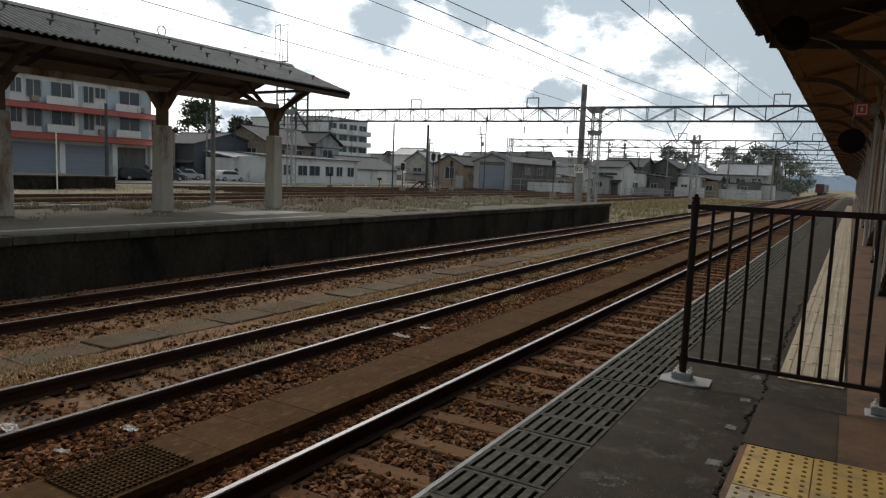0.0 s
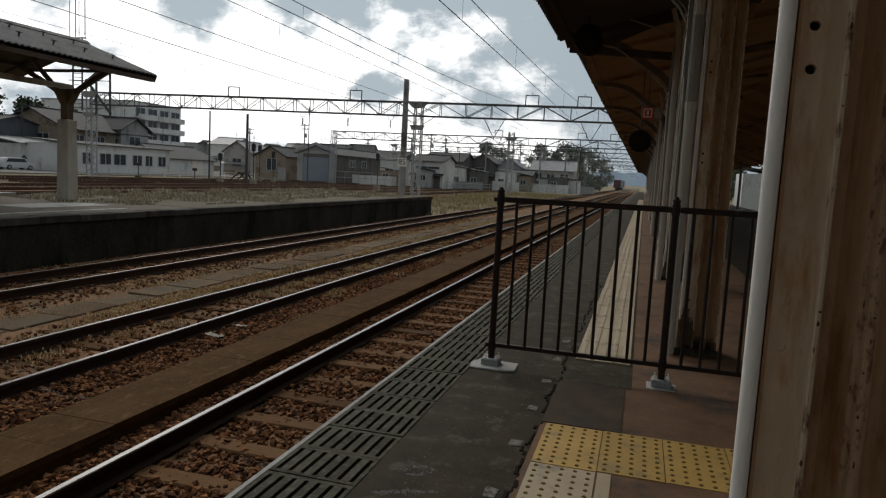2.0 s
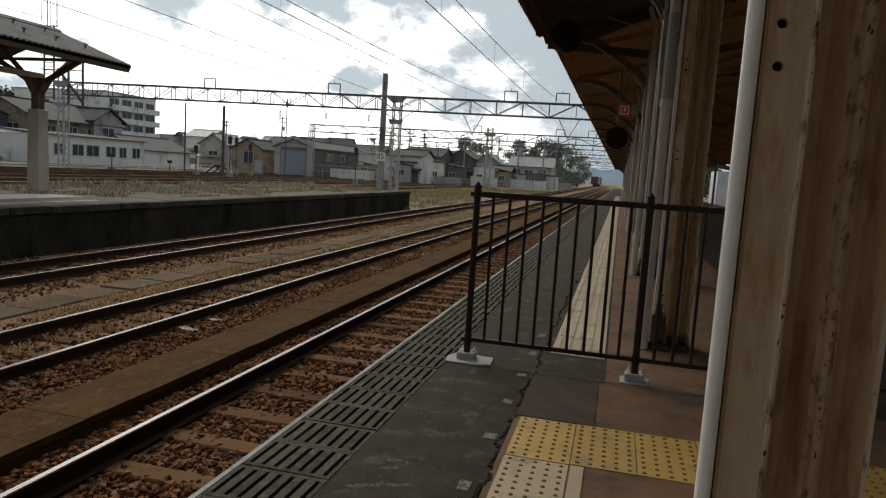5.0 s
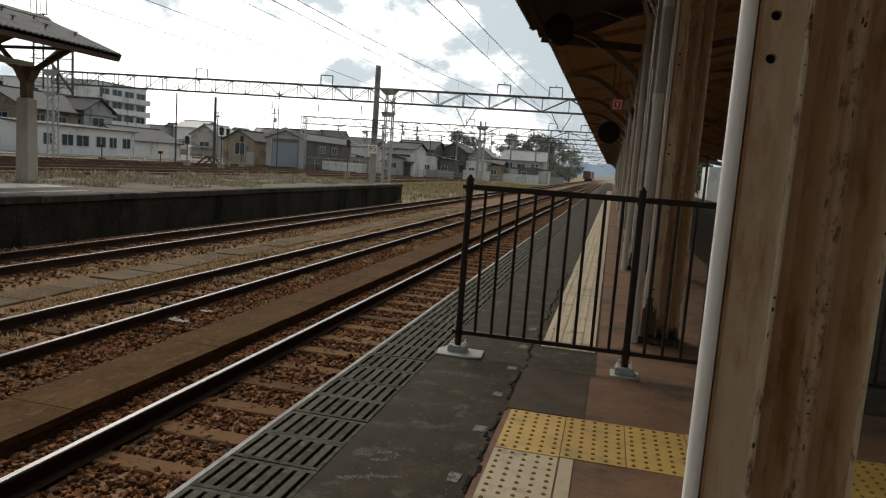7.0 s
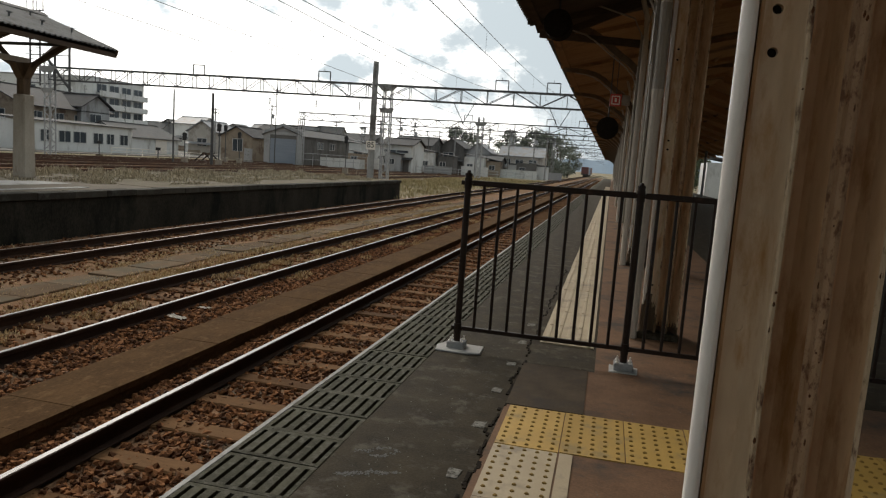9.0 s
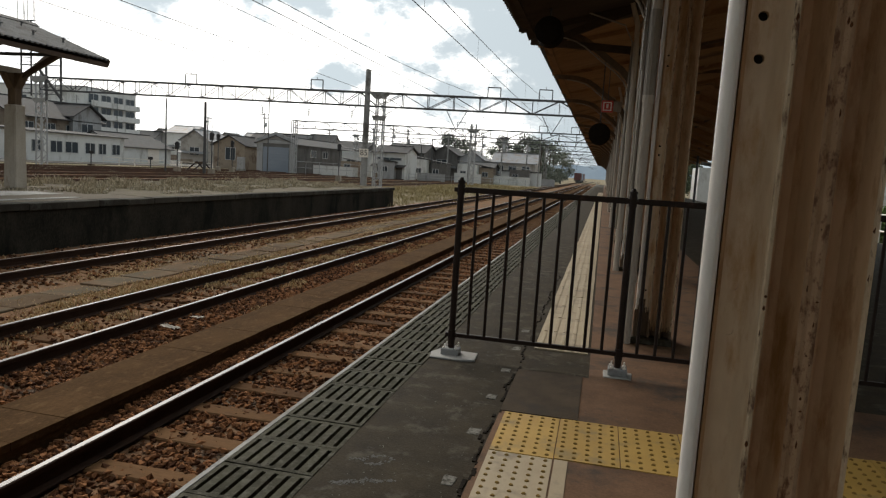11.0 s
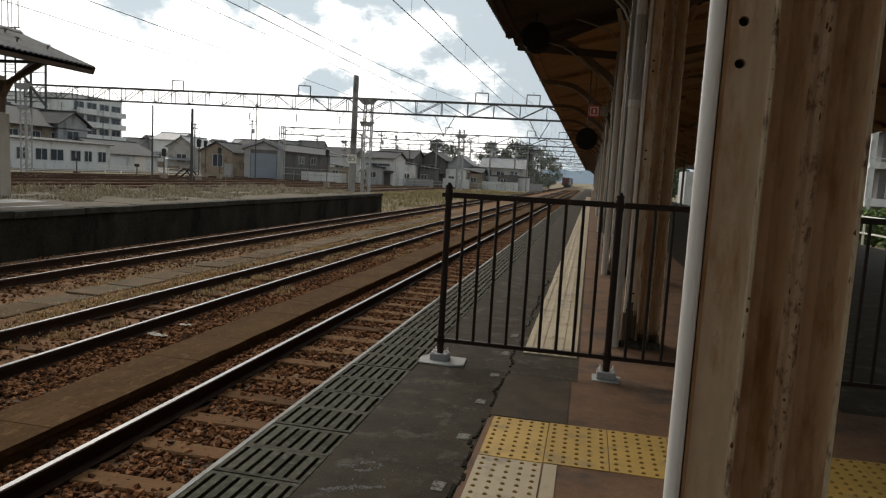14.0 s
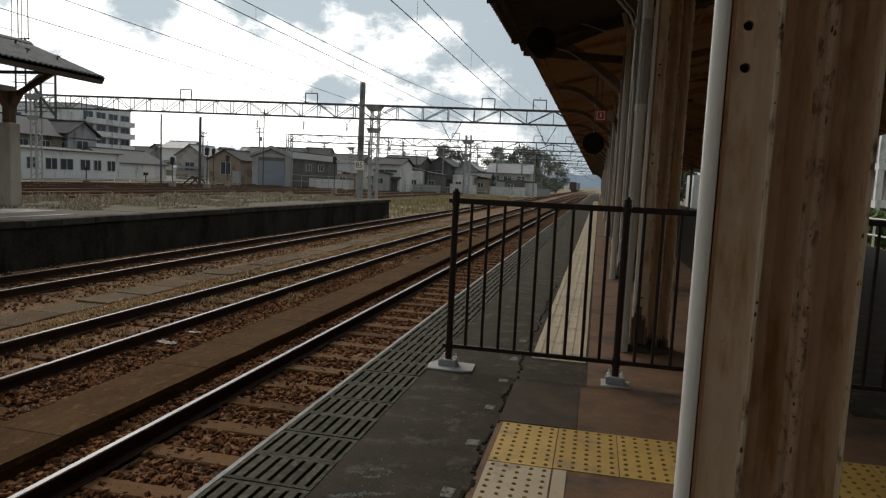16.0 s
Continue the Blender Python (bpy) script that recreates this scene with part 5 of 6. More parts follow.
M_CARD = mat("car_paint_dark", (0.03, 0.032, 0.036), (0.045, 0.047, 0.05), 3.0, 0.25, 0.0)
M_CARS = mat("car_paint_silver", (0.36, 0.37, 0.38), (0.44, 0.45, 0.46), 3.0, 0.3, 0.0, metal=0.4)
M_CONT_R = mat("container_red", (0.10, 0.040, 0.040), (0.15, 0.060, 0.058), 1.0, 0.6, 0.1)
M_CONT_B = mat("container_blue", (0.16, 0.24, 0.36), (0.22, 0.31, 0.43), 1.0, 0.6, 0.1)
# blue-grey hill colour includes the aerial haze
M_HILL = mat("far_hill", (0.22, 0.29, 0.36), (0.28, 0.35, 0.42), 0.01, 0.95, 0.0, fine=0.05)
M_STREET = mat("street", (0.14, 0.135, 0.125), (0.22, 0.21, 0.195), 0.5, 0.9, 0.2, stain=(0.17, 0.15, 0.12), stain_scale=0.2, fine=8, spec=0.12)
M_HEDGE = mat("hedge_leaves", (0.05, 0.075, 0.022), (0.12, 0.16, 0.05), 2.0, 0.8, 0.0, island=0.5, spec=0.12)

bm = bmesh.new()
box(bm, -110, -64.5, -40, 190, GROUND_Z - 0.1, GROUND_Z + 0.12)
tagged(part("street", bm, M_STREET), "pale dusty street and yard behind the railway", "street", kind="structure")


def building(label, x0, x1, y0, y1, z1, wall, roof="flat", rise=1.5, roof_mat=None, windows=(), doors=(), category="house", turn=0.0, over=0.4, z0=GROUND_Z, bands=()):
    """windows: (face, u0, u1, v0, v1); face s looks along -y, face e along +x."""
    cx, cy = (x0 + x1) / 2, (y0 + y1) / 2
    b = thing("building" if category != "house" else "house", label, category, (cx, cy, z0), "town buildings")
    b.rotation_euler = (0, 0, radians(turn))
    if cy > 95 and -60 < cx < -10:
        b.scale = (1.0, 1.0, 0.88)
    hx, hy, h = (x1 - x0) / 2, (y1 - y0) / 2, z1 - z0
    bm = bmesh.new()
    box(bm, -hx, hx, -hy, hy, 0, h)
    if roof == "gy":
        prism(bm, [(-hx, h), (hx, h), (0, h + rise)], "y", -hy, hy)
    if roof == "gx":
        prism(bm, [(-hy, h), (hy, h), (0, h + rise)], "x", -hx, hx)
    part("wall", bm, wall, b)
    rm = roof_mat or M_ROOF_G
    if roof == "flat":
        bm = bmesh.new()
        box(bm, -hx - 0.1, hx + 0.1, -hy - 0.1, hy + 0.1, h, h + 0.3)
        part("roof", bm, rm, b)
    elif roof == "lean":
        bm = bmesh.new()
        prism(bm, [(hx + over, h - 0.02), (-hx, h + rise), (-hx, h + rise + 0.14), (hx + over, h + 0.12)], "y", -hy - over, hy + over)
        part("roof", bm, rm, b)
    else:
        a, c = (hx, hy) if roof == "gy" else (hy, hx)
        e = over
        drop = rise * e / a
        for s in (-1, 1):
            bm = bmesh.new()
            prism(bm, [(s * (a + e), h - drop), (0, h + rise), (0, h + rise + 0.16), (s * (a + e), h - drop + 0.14)], "y" if roof == "gy" else "x", -c - e, c + e)
            part("roof", bm, rm, b)
        bm = bmesh.new()
        if roof == "gy":
            box(bm, -0.14, 0.14, -c - e, c + e, h + rise + 0.05, h + rise + 0.26)
        else:
            box(bm, -c - e, c + e, -0.14, 0.14, h + rise + 0.05, h + rise + 0.26)
        part("ridge", bm, rm, b)
    if category == "house" and h > 4.4:
        zs = h * 0.52
        bm = bmesh.new()
        prism(bm, [(-hy - 0.95, zs - 0.32), (-hy + 0.02, zs + 0.06), (-hy + 0.02, zs + 0.18), (-hy - 0.95, zs - 0.22)], "x", -hx - 0.2, hx + 0.2)
        part("skirt_roof", bm, rm, b, "tiled skirt roof over the ground floor")
        bm = bmesh.new()
        ax, az = hx * 0.4, h + (rise if roof != "flat" else 0.3) * 0.8
        rod(bm, (ax, 0, az), (ax, 0, az + 1.9), 0.035, 5)
        for q in range(4):
            bar(bm, (ax - 0.55 + 0.1 * q, 0, az + 1.25 + 0.2 * q), (ax + 0.55 - 0.1 * q, 0, az + 1.25 + 0.2 * q), 0.03)
        part("antenna", bm, M_DARKSTEEL, b, "thin roof antenna")
        bm = bmesh.new()
        box(bm, -hx - 0.012, -hx * 0.1, -hy - 0.05, -hy - 0.005, 0.25, zs * 0.42)
        part("lower_cladding", bm, M_BROWNWALL if wall is not M_BROWNWALL else M_GREYWALL, b, "weathered lower cladding")
    for face, u0, u1, v0, v1 in windows:
        bm, bp = bmesh.new(), bmesh.new()
        t = 0.07
        for uu0, uu1, vv0, vv1 in ((u0, u1, v0 - t, v0), (u0, u1, v1, v1 + t), (u0 - t, u0, v0 - t, v1 + t), (u1, u1 + t, v0 - t, v1 + t), ((u0 + u1) / 2 - t / 2, (u0 + u1) / 2 + t / 2, v0, v1)):
            if face == "s":
                box(bm, uu0 - cx, uu1 - cx, -hy - 0.09, -hy + 0.02, vv0 - z0, vv1 - z0)
            else:
                box(bm, hx - 0.02, hx + 0.09, uu0 - cy, uu1 - cy, vv0 - z0, vv1 - z0)
        if face == "s":
            box(bp, u0 - cx, u1 - cx, -hy - 0.04, -hy + 0.02, v0 - z0, v1 - z0)
        else:
            box(bp, hx - 0.02, hx + 0.04, u0 - cy, u1 - cy, v0 - z0, v1 - z0)
        w = part("window", bm, M_FRAME, b)
        part("pane", bp, M_PANE, w)
    for face, u0, u1, v0, v1, m in doors:
        bm = bmesh.new()
        if face == "s":
            box(bm, u0 - cx, u1 - cx, -hy - 0.06, -hy + 0.02, v0 - z0, v1 - z0)
        else:
            box(bm, hx - 0.02, hx + 0.06, u0 - cy, u1 - cy, v0 - z0, v1 - z0)
        part("door", bm, m, b)
    for v0, v1, m, d in bands:
        bm = bmesh.new()
        box(bm, -hx - d, hx + d, -hy - d, hy + d, v0 - z0, v1 - z0)
        part("balcony_band", bm, m, b)
    return b


# long low white building and its grey-roofed annex
building("long low white railway office with dark windows", -78, -70, 71.0, 89.2, 2.8, M_STUCCO, "lean", 0.5, M_ROOF_G,
         [("e", y, y + w, 0.35, 1.75) for y, w in ((72.2, 1.8), (75.2, 1.9), (77.7, 2.2), (81.3, 1.8), (83.9, 1.4), (86.6, 1.6))], category="building")
building("low shed with a long grey pitched roof", -80, -71, 89.4, 102.0, 1.7, M_STUCCO, "gy", 1.9, M_ROOF_G, doors=[("e", 96.0, 98.8, -0.8, 1.6, M_WHITE)], category="building")
building("two-storey house with grey hipped tile roof", -92, -80, 79.5, 96, 5.3, M_BROWNWALL, "gy", 2.6, M_ROOF_D,
         [("e", y, y + 1.8, 2.9, 4.3) for y in (81, 85, 89, 93)] + [("s", -90, -88, 2.9, 4.3), ("s", -85, -83, 2.9, 4.3)], over=0.8)
building("house with front gable and tiled roof", -86, -79.2, 89.5, 95.5, 5.9, M_GREYWALL, "gx", 1.7, M_ROOF_D, [("e", 91.2, 93.6, 3.5, 4.7)], over=0.6)
flats = building("pale concrete apartment block of five storeys", -123, -100, 116, 131, 12.7, M_STUCCO, "flat", roof_mat=M_GREYWALL,
         windows=[("e", y, y + 2.6, z, z + 1.7) for z in (2.5, 5.0, 7.5, 10.0) for y in (117.0, 120.6, 124.2, 127.8)] + [("s", -116, -113.5, 10.0, 10.8), ("s", -103.5, -101.5, 7.5, 9.0)],
         bands=[(z, z + 0.22, M_GREYWALL, 0.5) for z in (4.4, 6.9, 9.4)], category="apartment block")
for z in (2.0, 4.5, 7.0, 9.5):
    for y0, y1 in ((116.4, 123.4), (123.7, 130.7)):
        bm = bmesh.new()
        box(bm, 11.5, 12.8, y0 - 123.5, y1 - 123.5, z + 0.95 - 0.18, z + 0.95)
        box(bm, 12.7, 12.82, y0 - 123.5, y1 - 123.5, z + 0.95, z + 1.85)
        part("balcony", bm, M_STUCCO, flats, "pale balcony with solid parapet")
building("brown timber shed with gable roof", -65.5, -59.6, 106, 114, 3.1, M_BROWNWALL, "gy", 1.5, M_ROOF_D, [("s", -63.2, -61.4, 0.6, 2.6)], category="shed")
building("grey metal shed with a large pale blue shutter door", -54.1, -47.6, 100, 126, 4.25, M_DARKWALL, "gy", 1.3, M_ROOF_G,
         doors=[("s", -53.0, -48.6, -0.9, 3.6, M_SHUTTER)], windows=[("e", 106, 108, 2.2, 3.4), ("e", 111, 113, 2.2, 3.4)], category="shed", over=0.35)
bm = bmesh.new()
prism(bm, [(-54.2, 4.2), (-47.5, 4.2), (-50.85, 5.5)], "y", 99.93, 99.985)
prism(bm, [(-54.1, -0.95), (-53.1, -0.95), (-53.1, 4.25), (-54.1, 4.25)], "y", 99.93, 99.985)
prism(bm, [(-48.5, -0.95), (-47.6, -0.95), (-47.6, 4.25), (-48.5, 4.25)], "y", 99.93, 99.985)
prism(bm, [(-53.1, 3.62), (-48.5, 3.62), (-48.5, 4.25), (-53.1, 4.25)], "y", 99.93, 99.985)
tagged(part("shed_front", bm, M_GREYWALL), "pale grey cladding on the front of a shed", "wall cladding")
building("small white flat-roofed hut", -44.5, -39.0, 112, 118, 3.9, M_STUCCO, "lean", 0.5, M_ROOF_L, [("s", -43.5, -42.0, 1.0, 2.2)], category="hut")
building("white house with a striped white front", -36.2, -31.0, 105, 112, 4.0, M_STUCCO, "gx", 1.1, M_ROOF_D, [("s", -35.6, -31.6, 2.6, 3.0), ("s", -35.6, -33.6, 0.4, 1.4)], doors=[("s", -32.6, -31.4, -0.9, 1.3, M_DARKWALL)])
building("dark timber house with grey tile roof", -40.5, -33.0, 124, 134, 4.6, M_DARKWALL, "gx", 1.8, M_ROOF_D, [("s", -39.5, -37.5, 1.0, 2.2)])
building("dark two-storey house under a tiled gable roof", -33.5, -28.5, 132, 142, 4.9, M_DARKWALL, "gy", 1.7, M_ROOF_G, [("s", -32.5, -30.5, 2.4, 3.6), ("s", -32.5, -30.5, 0.0, 1.2)])
building("grey house with light gable roof", -28.3, -23.5, 134, 142, 4.2, M_GREYWALL, "gy", 1.8, M_ROOF_L, [("s", -27.2, -25.4, 1.8, 3.0)])
building("small dark shed with pale roof", -25.0, -20.5, 128, 134, 2.4, M_DARKWALL, "gx", 1.0, M_ROOF_G)
building("long beige house with a pale metal roof", -22.6, -13.8, 140, 150, 4.0, M_BEIGEWALL, "gx", 2.2, M_ROOF_L, [("s", x, x + 1.5, 1.9, 3.2) for x in (-21.8, -19.2, -16.5)] + [("s", -21.8, -19.5, -0.2, 1.0)])
building("low grey wall building beside the line", -19.5, -12.0, 132, 136, 1.9, M_STUCCO, "flat", roof_mat=M_ROOF_G, category="building")
building("distant grey house with dark roof", -72, -64, 128, 138, 4.2, M_GREYWALL, "gx", 2.0, M_ROOF_D, [("s", -70, -68, 1, 2.4)])
building("distant house with a light gable", -80, -74, 118, 126, 3.8, M_BEIGEWALL, "gy", 1.9, M_ROOF_L, [("s", -78, -76, 1, 2.4)])
building("distant grey flat-roofed concrete block", -84, -75, 165, 175, 7.6, M_GREYWALL, "flat", windows=[("s", x, x + 1.6, z, z + 1.4) for x in (-83, -80.5, -78) for z in (2, 4.8)], category="building")
building("distant dark timber-clad house", -62, -54, 150, 160, 5.2, M_DARKWALL, "gx", 2.0, M_ROOF_D)
building("distant pale house with grey roof", -48, -40, 160, 170, 5.0, M_BEIGEWALL, "gx", 2.2, M_ROOF_G, [("s", -46, -44, 2, 3.4)])
rh = random.Random(21)
for k in range(16):
    y = rh.uniform(140, 215)
    x = -(0.30 + 0.42 * (k + rh.uniform(-0.3, 0.3)) / 15) * y - 4
    w, d, h = rh.uniform(6, 10), rh.uniform(6, 9), rh.uniform(3.4, 6.2)
    building(("distant grey-roofed house in the town", "distant tile-roofed house in the town", "distant low house with pale walls")[k % 3], x - w / 2, x + w / 2, y, y + d, h, (M_BEIGEWALL, M_GREYWALL, M_DARKWALL, M_STUCCO, M_BROWNWALL)[rh.randrange(5)],
             ("gx", "gy")[rh.randrange(2)], rh.uniform(1.5, 2.4), (M_ROOF_G, M_ROOF_D, M_ROOF_L)[rh.randrange(3)], [("s", x - w / 4 - 0.8, x - w / 4 + 0.8, 1.6, 3.0), ("s", x + w / 4 - 0.8, x + w / 4 + 0.8, 1.6, 3.0)])
for k, (x, y, h) in enumerate(((-35.0, 103.6, 2.2), (-30.2, 118.0, 2.6), (-26.5, 124.0, 2.9), (-22.8, 126.5, 2.3), (-37.8, 116.0, 2.6), (-17.6, 130.0, 2.4), (-33.0, 116.5, 3.2), (-42.2, 106.0, 1.9))):
    building("small weathered lean-to beside the tracks", x, x + 2.6 + 0.5 * (k % 3), y, y + 3.0, h, (M_GREYWALL, M_DARKWALL, M_STUCCO, M_BROWNWALL)[k % 4], "lean", 0.5, (M_ROOF_D, M_ROOF_G, M_ROOF_L)[k % 3],
             windows=[("s", x + 0.6, x + 1.6, 0.5, 1.4)], category="shed", over=0.25)
def street_pole(x, y, h):
    t = thing("utility_pole", "slender concrete utility pole with crossarms among the houses", "utility pole", (x, y, GROUND_Z), "utility poles")
    bm = bmesh.new()
    rod(bm, (0, 0, 0), (0, 0, h), 0.17, 8, 0.11)
    part("shaft", bm, M_POLE, t)
    for q, w in ((0.35, 0.9), (1.0, 0.75)):
        bm = bmesh.new()
        box(bm, -w, w, -0.05, 0.05, h - q - 0.06, h - q + 0.06)
        for d in (-0.8, -0.3, 0.3, 0.8):
            rod(bm, (d * w, 0, h - q + 0.05), (d * w, 0, h - q + 0.25), 0.05, 6)
        part("crossarm", bm, M_DARKSTEEL, t)
    if h > 9:
        bm = bmesh.new()
        rod(bm, (0.32, 0, h - 2.6), (0.32, 0, h - 1.8), 0.24, 10)
        part("transformer", bm, M_STEEL, t)


for x, y, h in ((-62.5, 118, 10.5), (-70.5, 112, 9.0), (-45.2, 130, 9.5), (-38.6, 122, 9.8), (-36.9, 126, 9.2), (-29.4, 128, 9.0), (-24.6, 138, 9.6), (-19.0, 128, 8.8), (-15.2, 136, 9.4), (-84.0, 70.5, 10.2), (-90.5, 84, 10.0), (-56.2, 134, 9.0), (-21.5, 145, 10.0), (-12.8, 150, 9.6)):
    street_pole(x, y, h)
# three-storey white building with red bands
school = building("three-storey white building with red balcony bands and blue shutters", -88, -75, 24, 54.5, 10.2, M_STUCCO, "flat",
                  windows=[("e", y, y + w, z + dz, z + 1.75) for z in (4.75, 7.8) for y, w, dz in ((25.2, 1.3, 0.2), (27.0, 1.3, 0.2), (29.9, 1.2, 0.0), (31.3, 1.2, 0.7), (33.6, 2.4, 0.0), (38.0, 1.1, 0.3), (39.6, 1.5, 0.0), (42.2, 2.2, 0.1), (45.8, 1.2, 0.0), (47.2, 1.2, 0.6), (50.2, 2.6, 0.2))], category="building",
                  bands=[(3.75, 4.1, M_REDBAND, 0.9), (6.85, 7.15, M_REDBAND, 0.9), (10.1, 10.5, M_STUCCO, 0.5)],
                  doors=[("e", y, y + 5.2, -0.85, 3.0, M_SHUTTER) for y in (25, 31.2, 37.4, 43.6)] + [("e", 49.8, 53.6, -0.85, 3.0, M_DARKWALL)])
for y in (24.5, 30.6, 36.8, 43.0, 49.2, 54.2):
    bm = bmesh.new()
    box(bm, 6.52, 7.1, y - 39.25 - 0.3, y - 39.25 + 0.3, 0, 4.4)
    part("pillar", bm, M_STUCCO, school)
for y in (28.6, 36.7, 44.8):
    for z0, z1 in ((4.16, 6.64), (7.16, 10.05)):
        bm = bmesh.new()
        box(bm, 6.5, 6.85, y - 39.25 - 0.2, y - 39.25 + 0.2, z0 - GROUND_Z, z1 - GROUND_Z)
        part("pilaster", bm, M_STUCCO, school)
for y, z in ((31.8, 4.3), (40.4, 7.3), (47.9, 4.3), (52.9, 7.3)):
    bm = bmesh.new()
    box(bm, 6.52, 6.9, y - 39.25 - 0.42, y - 39.25 + 0.42, z - GROUND_Z, z - GROUND_Z + 0.6)
    part("air_conditioner", bm, M_PIPE, school, bevel=0.03)
# sloping red awnings below each balcony, pale blue infill panels
for z in (3.75, 6.85):
    bm = bmesh.new()
    prism(bm, [(7.4, z - GROUND_Z + 0.02), (8.0, z - GROUND_Z - 0.42), (8.06, z - GROUND_Z - 0.36), (7.4, z - GROUND_Z + 0.22)], "y", -15.9, 15.9)
    part("awning", bm, M_REDBAND, school, "faded red sloping awning")
for z in (4.2, 7.25):
    for y0, w in ((29.0, 0.8), (32.6, 0.9), (36.6, 1.3), (41.2, 0.8), (44.6, 1.0), (48.6, 1.4), (53.0, 1.0)):
        bm = bmesh.new()
        box(bm, 6.5, 6.62, y0 - 39.25, y0 - 39.25 + w, z - GROUND_Z, z - GROUND_Z + 2.2)
        part("blue_panel", bm, M_PANEL, school, "pale blue infill panel")
for z in (4.17, 7.17):
    for y0 in (27.0, 35.0, 43.0, 51.0):
        bm = bmesh.new()
        box(bm, 6.95, 7.15, y0 - 39.25 - 1.6, y0 - 39.25 + 1.6, z - GROUND_Z, z - GROUND_Z + 0.85)
        part("balcony_panel", bm, M_STUCCO, school)
building("dark blue house with a grey gable roof", -96, -85, 69, 83, 4.4, M_NAVY, "gx", 1.9, M_ROOF_G, [("e", 78.5, 80.5, 1.5, 2.8)])
building("dark brown tile-roofed house", -100, -88, 58, 68, 6.0, M_BROWNWALL, "gx", 2.2, M_ROOF_D, [("e", 60, 62, 2, 3.4)])
building("white walled lean-to shed", -84, -78, 70.3, 77.0, 2.5, M_STUCCO, "lean", 0.9, M_ROOF_L, category="shed")
# far side of the station, beyond the platform
parking = building("pale multi-level building with open balconies beyond the station", 22, 40, 60, 90, 9.5, M_DARKWALL, "flat",
                   windows=[("s", x, x + 2.6, z, z + 1.5) for x in (22.6, 26.5, 30.4) for z in (1.5, 4.7, 7.4)], bands=[(0.75, 1.35, M_STUCCO, 1.2), (3.7, 4.2, M_STUCCO, 1.2), (6.6, 7.3, M_STUCCO, 1.2)], category="building")
for x in (-10.0, -5.6, -1.2):
    for z0, z1 in ((0.0, 1.7), (2.3, 4.65), (5.15, 7.55)):
        bm = bmesh.new()
        box(bm, x - 0.22, x + 0.22, -16.1, -15.7, z0, z1)
        part("column", bm, M_STUCCO, parking)
for z in (4.75, 5.05, 7.8):
    for y0, y1, x0, x1 in ((-16.15, -16.09, -10.2, 10.2),):
        bm = bmesh.new()
        box(bm, x0, x1, y0, y1, z + 0.3, z + 0.38)
        part("handrail", bm, M_FRAME, parking)
building("small white hut beyond the platform end", 10.1, 14, 80, 86, 3.2, M_STUCCO, "lean", 0.6, M_ROOF_G, category="hut")


# ---- trees ----
def tree(label, x, y, height, spread, low, seed, pine=False, z0=GROUND_Z, n=2000, leaf=0.27, green=None):
    rnd = random.Random(seed)
    t = thing("tree", label, "tree", (x, y, z0), "trees")
    bm = bmesh.new()
    rod(bm, (0, 0, 0), (rnd.uniform(-0.3, 0.3), rnd.uniform(-0.3, 0.3), height * 0.85), 0.26, 8, 0.06)
    centres = []
    for k in range(30 if pine else 18):
        f = rnd.uniform(0, 1)
        z = low + (height - low) * f
        a = rnd.uniform(0, math.tau)
        reach = spread * (1.0 - 0.75 * f if pine else math.sin(math.pi * (0.18 + 0.72 * f))) * rnd.uniform(0.55, 1.0)
        c = Vector((reach * math.cos(a), reach * math.sin(a), z))
        rod(bm, (0, 0, z - 0.12 * height * (0.4 if pine else 1.0)), c, 0.075, 5, 0.02)
        centres.append((c, spread * rnd.uniform(0.28, 0.46)))
    centres.append((Vector((0, 0, height - spread * 0.25)), spread * 0.3))
    part("trunk", bm, M_BARK, t, "trunk and limbs")
    verts, faces = [], []
    for k in range(n):
        c, r = rnd.choice(centres)
        d = Vector((rnd.gauss(0, 1), rnd.gauss(0, 1), rnd.gauss(0, 0.55 if not pine else 0.3)))
        p = c + d.normalized() * r * rnd.uniform(0.35, 1.08)
        u = Vector((rnd.gauss(0, 1), rnd.gauss(0, 1), rnd.gauss(0, 1))).normalized()
        w = u.orthogonal().normalized()
        s = leaf * rnd.uniform(0.6, 1.3)
        i = len(verts)
        verts += [p - u * s, p + w * s * 0.55, p + u * s, p - w * s * 0.55]
        faces.append((i, i + 1, i + 2, i + 3))
    raw("crown", verts, faces, green or M_LEAF, t)
    return t


tree("dark pine tree behind the houses", -101, 83, 13.3, 4.6, 6.0, 1, True, n=3600)
tree("dark pine tree behind the houses", -99, 91, 11.2, 3.6, 5.0, 2, True, n=2800)
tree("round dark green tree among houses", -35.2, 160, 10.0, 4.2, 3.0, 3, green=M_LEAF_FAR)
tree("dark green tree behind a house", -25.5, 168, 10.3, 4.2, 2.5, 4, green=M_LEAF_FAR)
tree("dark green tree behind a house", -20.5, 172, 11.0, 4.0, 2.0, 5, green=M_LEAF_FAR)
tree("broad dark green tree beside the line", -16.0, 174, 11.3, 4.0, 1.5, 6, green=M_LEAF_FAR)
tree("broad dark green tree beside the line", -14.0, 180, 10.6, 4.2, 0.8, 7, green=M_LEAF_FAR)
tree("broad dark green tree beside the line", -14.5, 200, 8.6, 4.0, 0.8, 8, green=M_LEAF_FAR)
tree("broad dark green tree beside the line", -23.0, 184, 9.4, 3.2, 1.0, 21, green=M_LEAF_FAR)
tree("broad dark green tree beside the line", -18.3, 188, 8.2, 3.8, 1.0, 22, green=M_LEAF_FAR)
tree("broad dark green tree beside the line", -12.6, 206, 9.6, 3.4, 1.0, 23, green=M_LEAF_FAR)
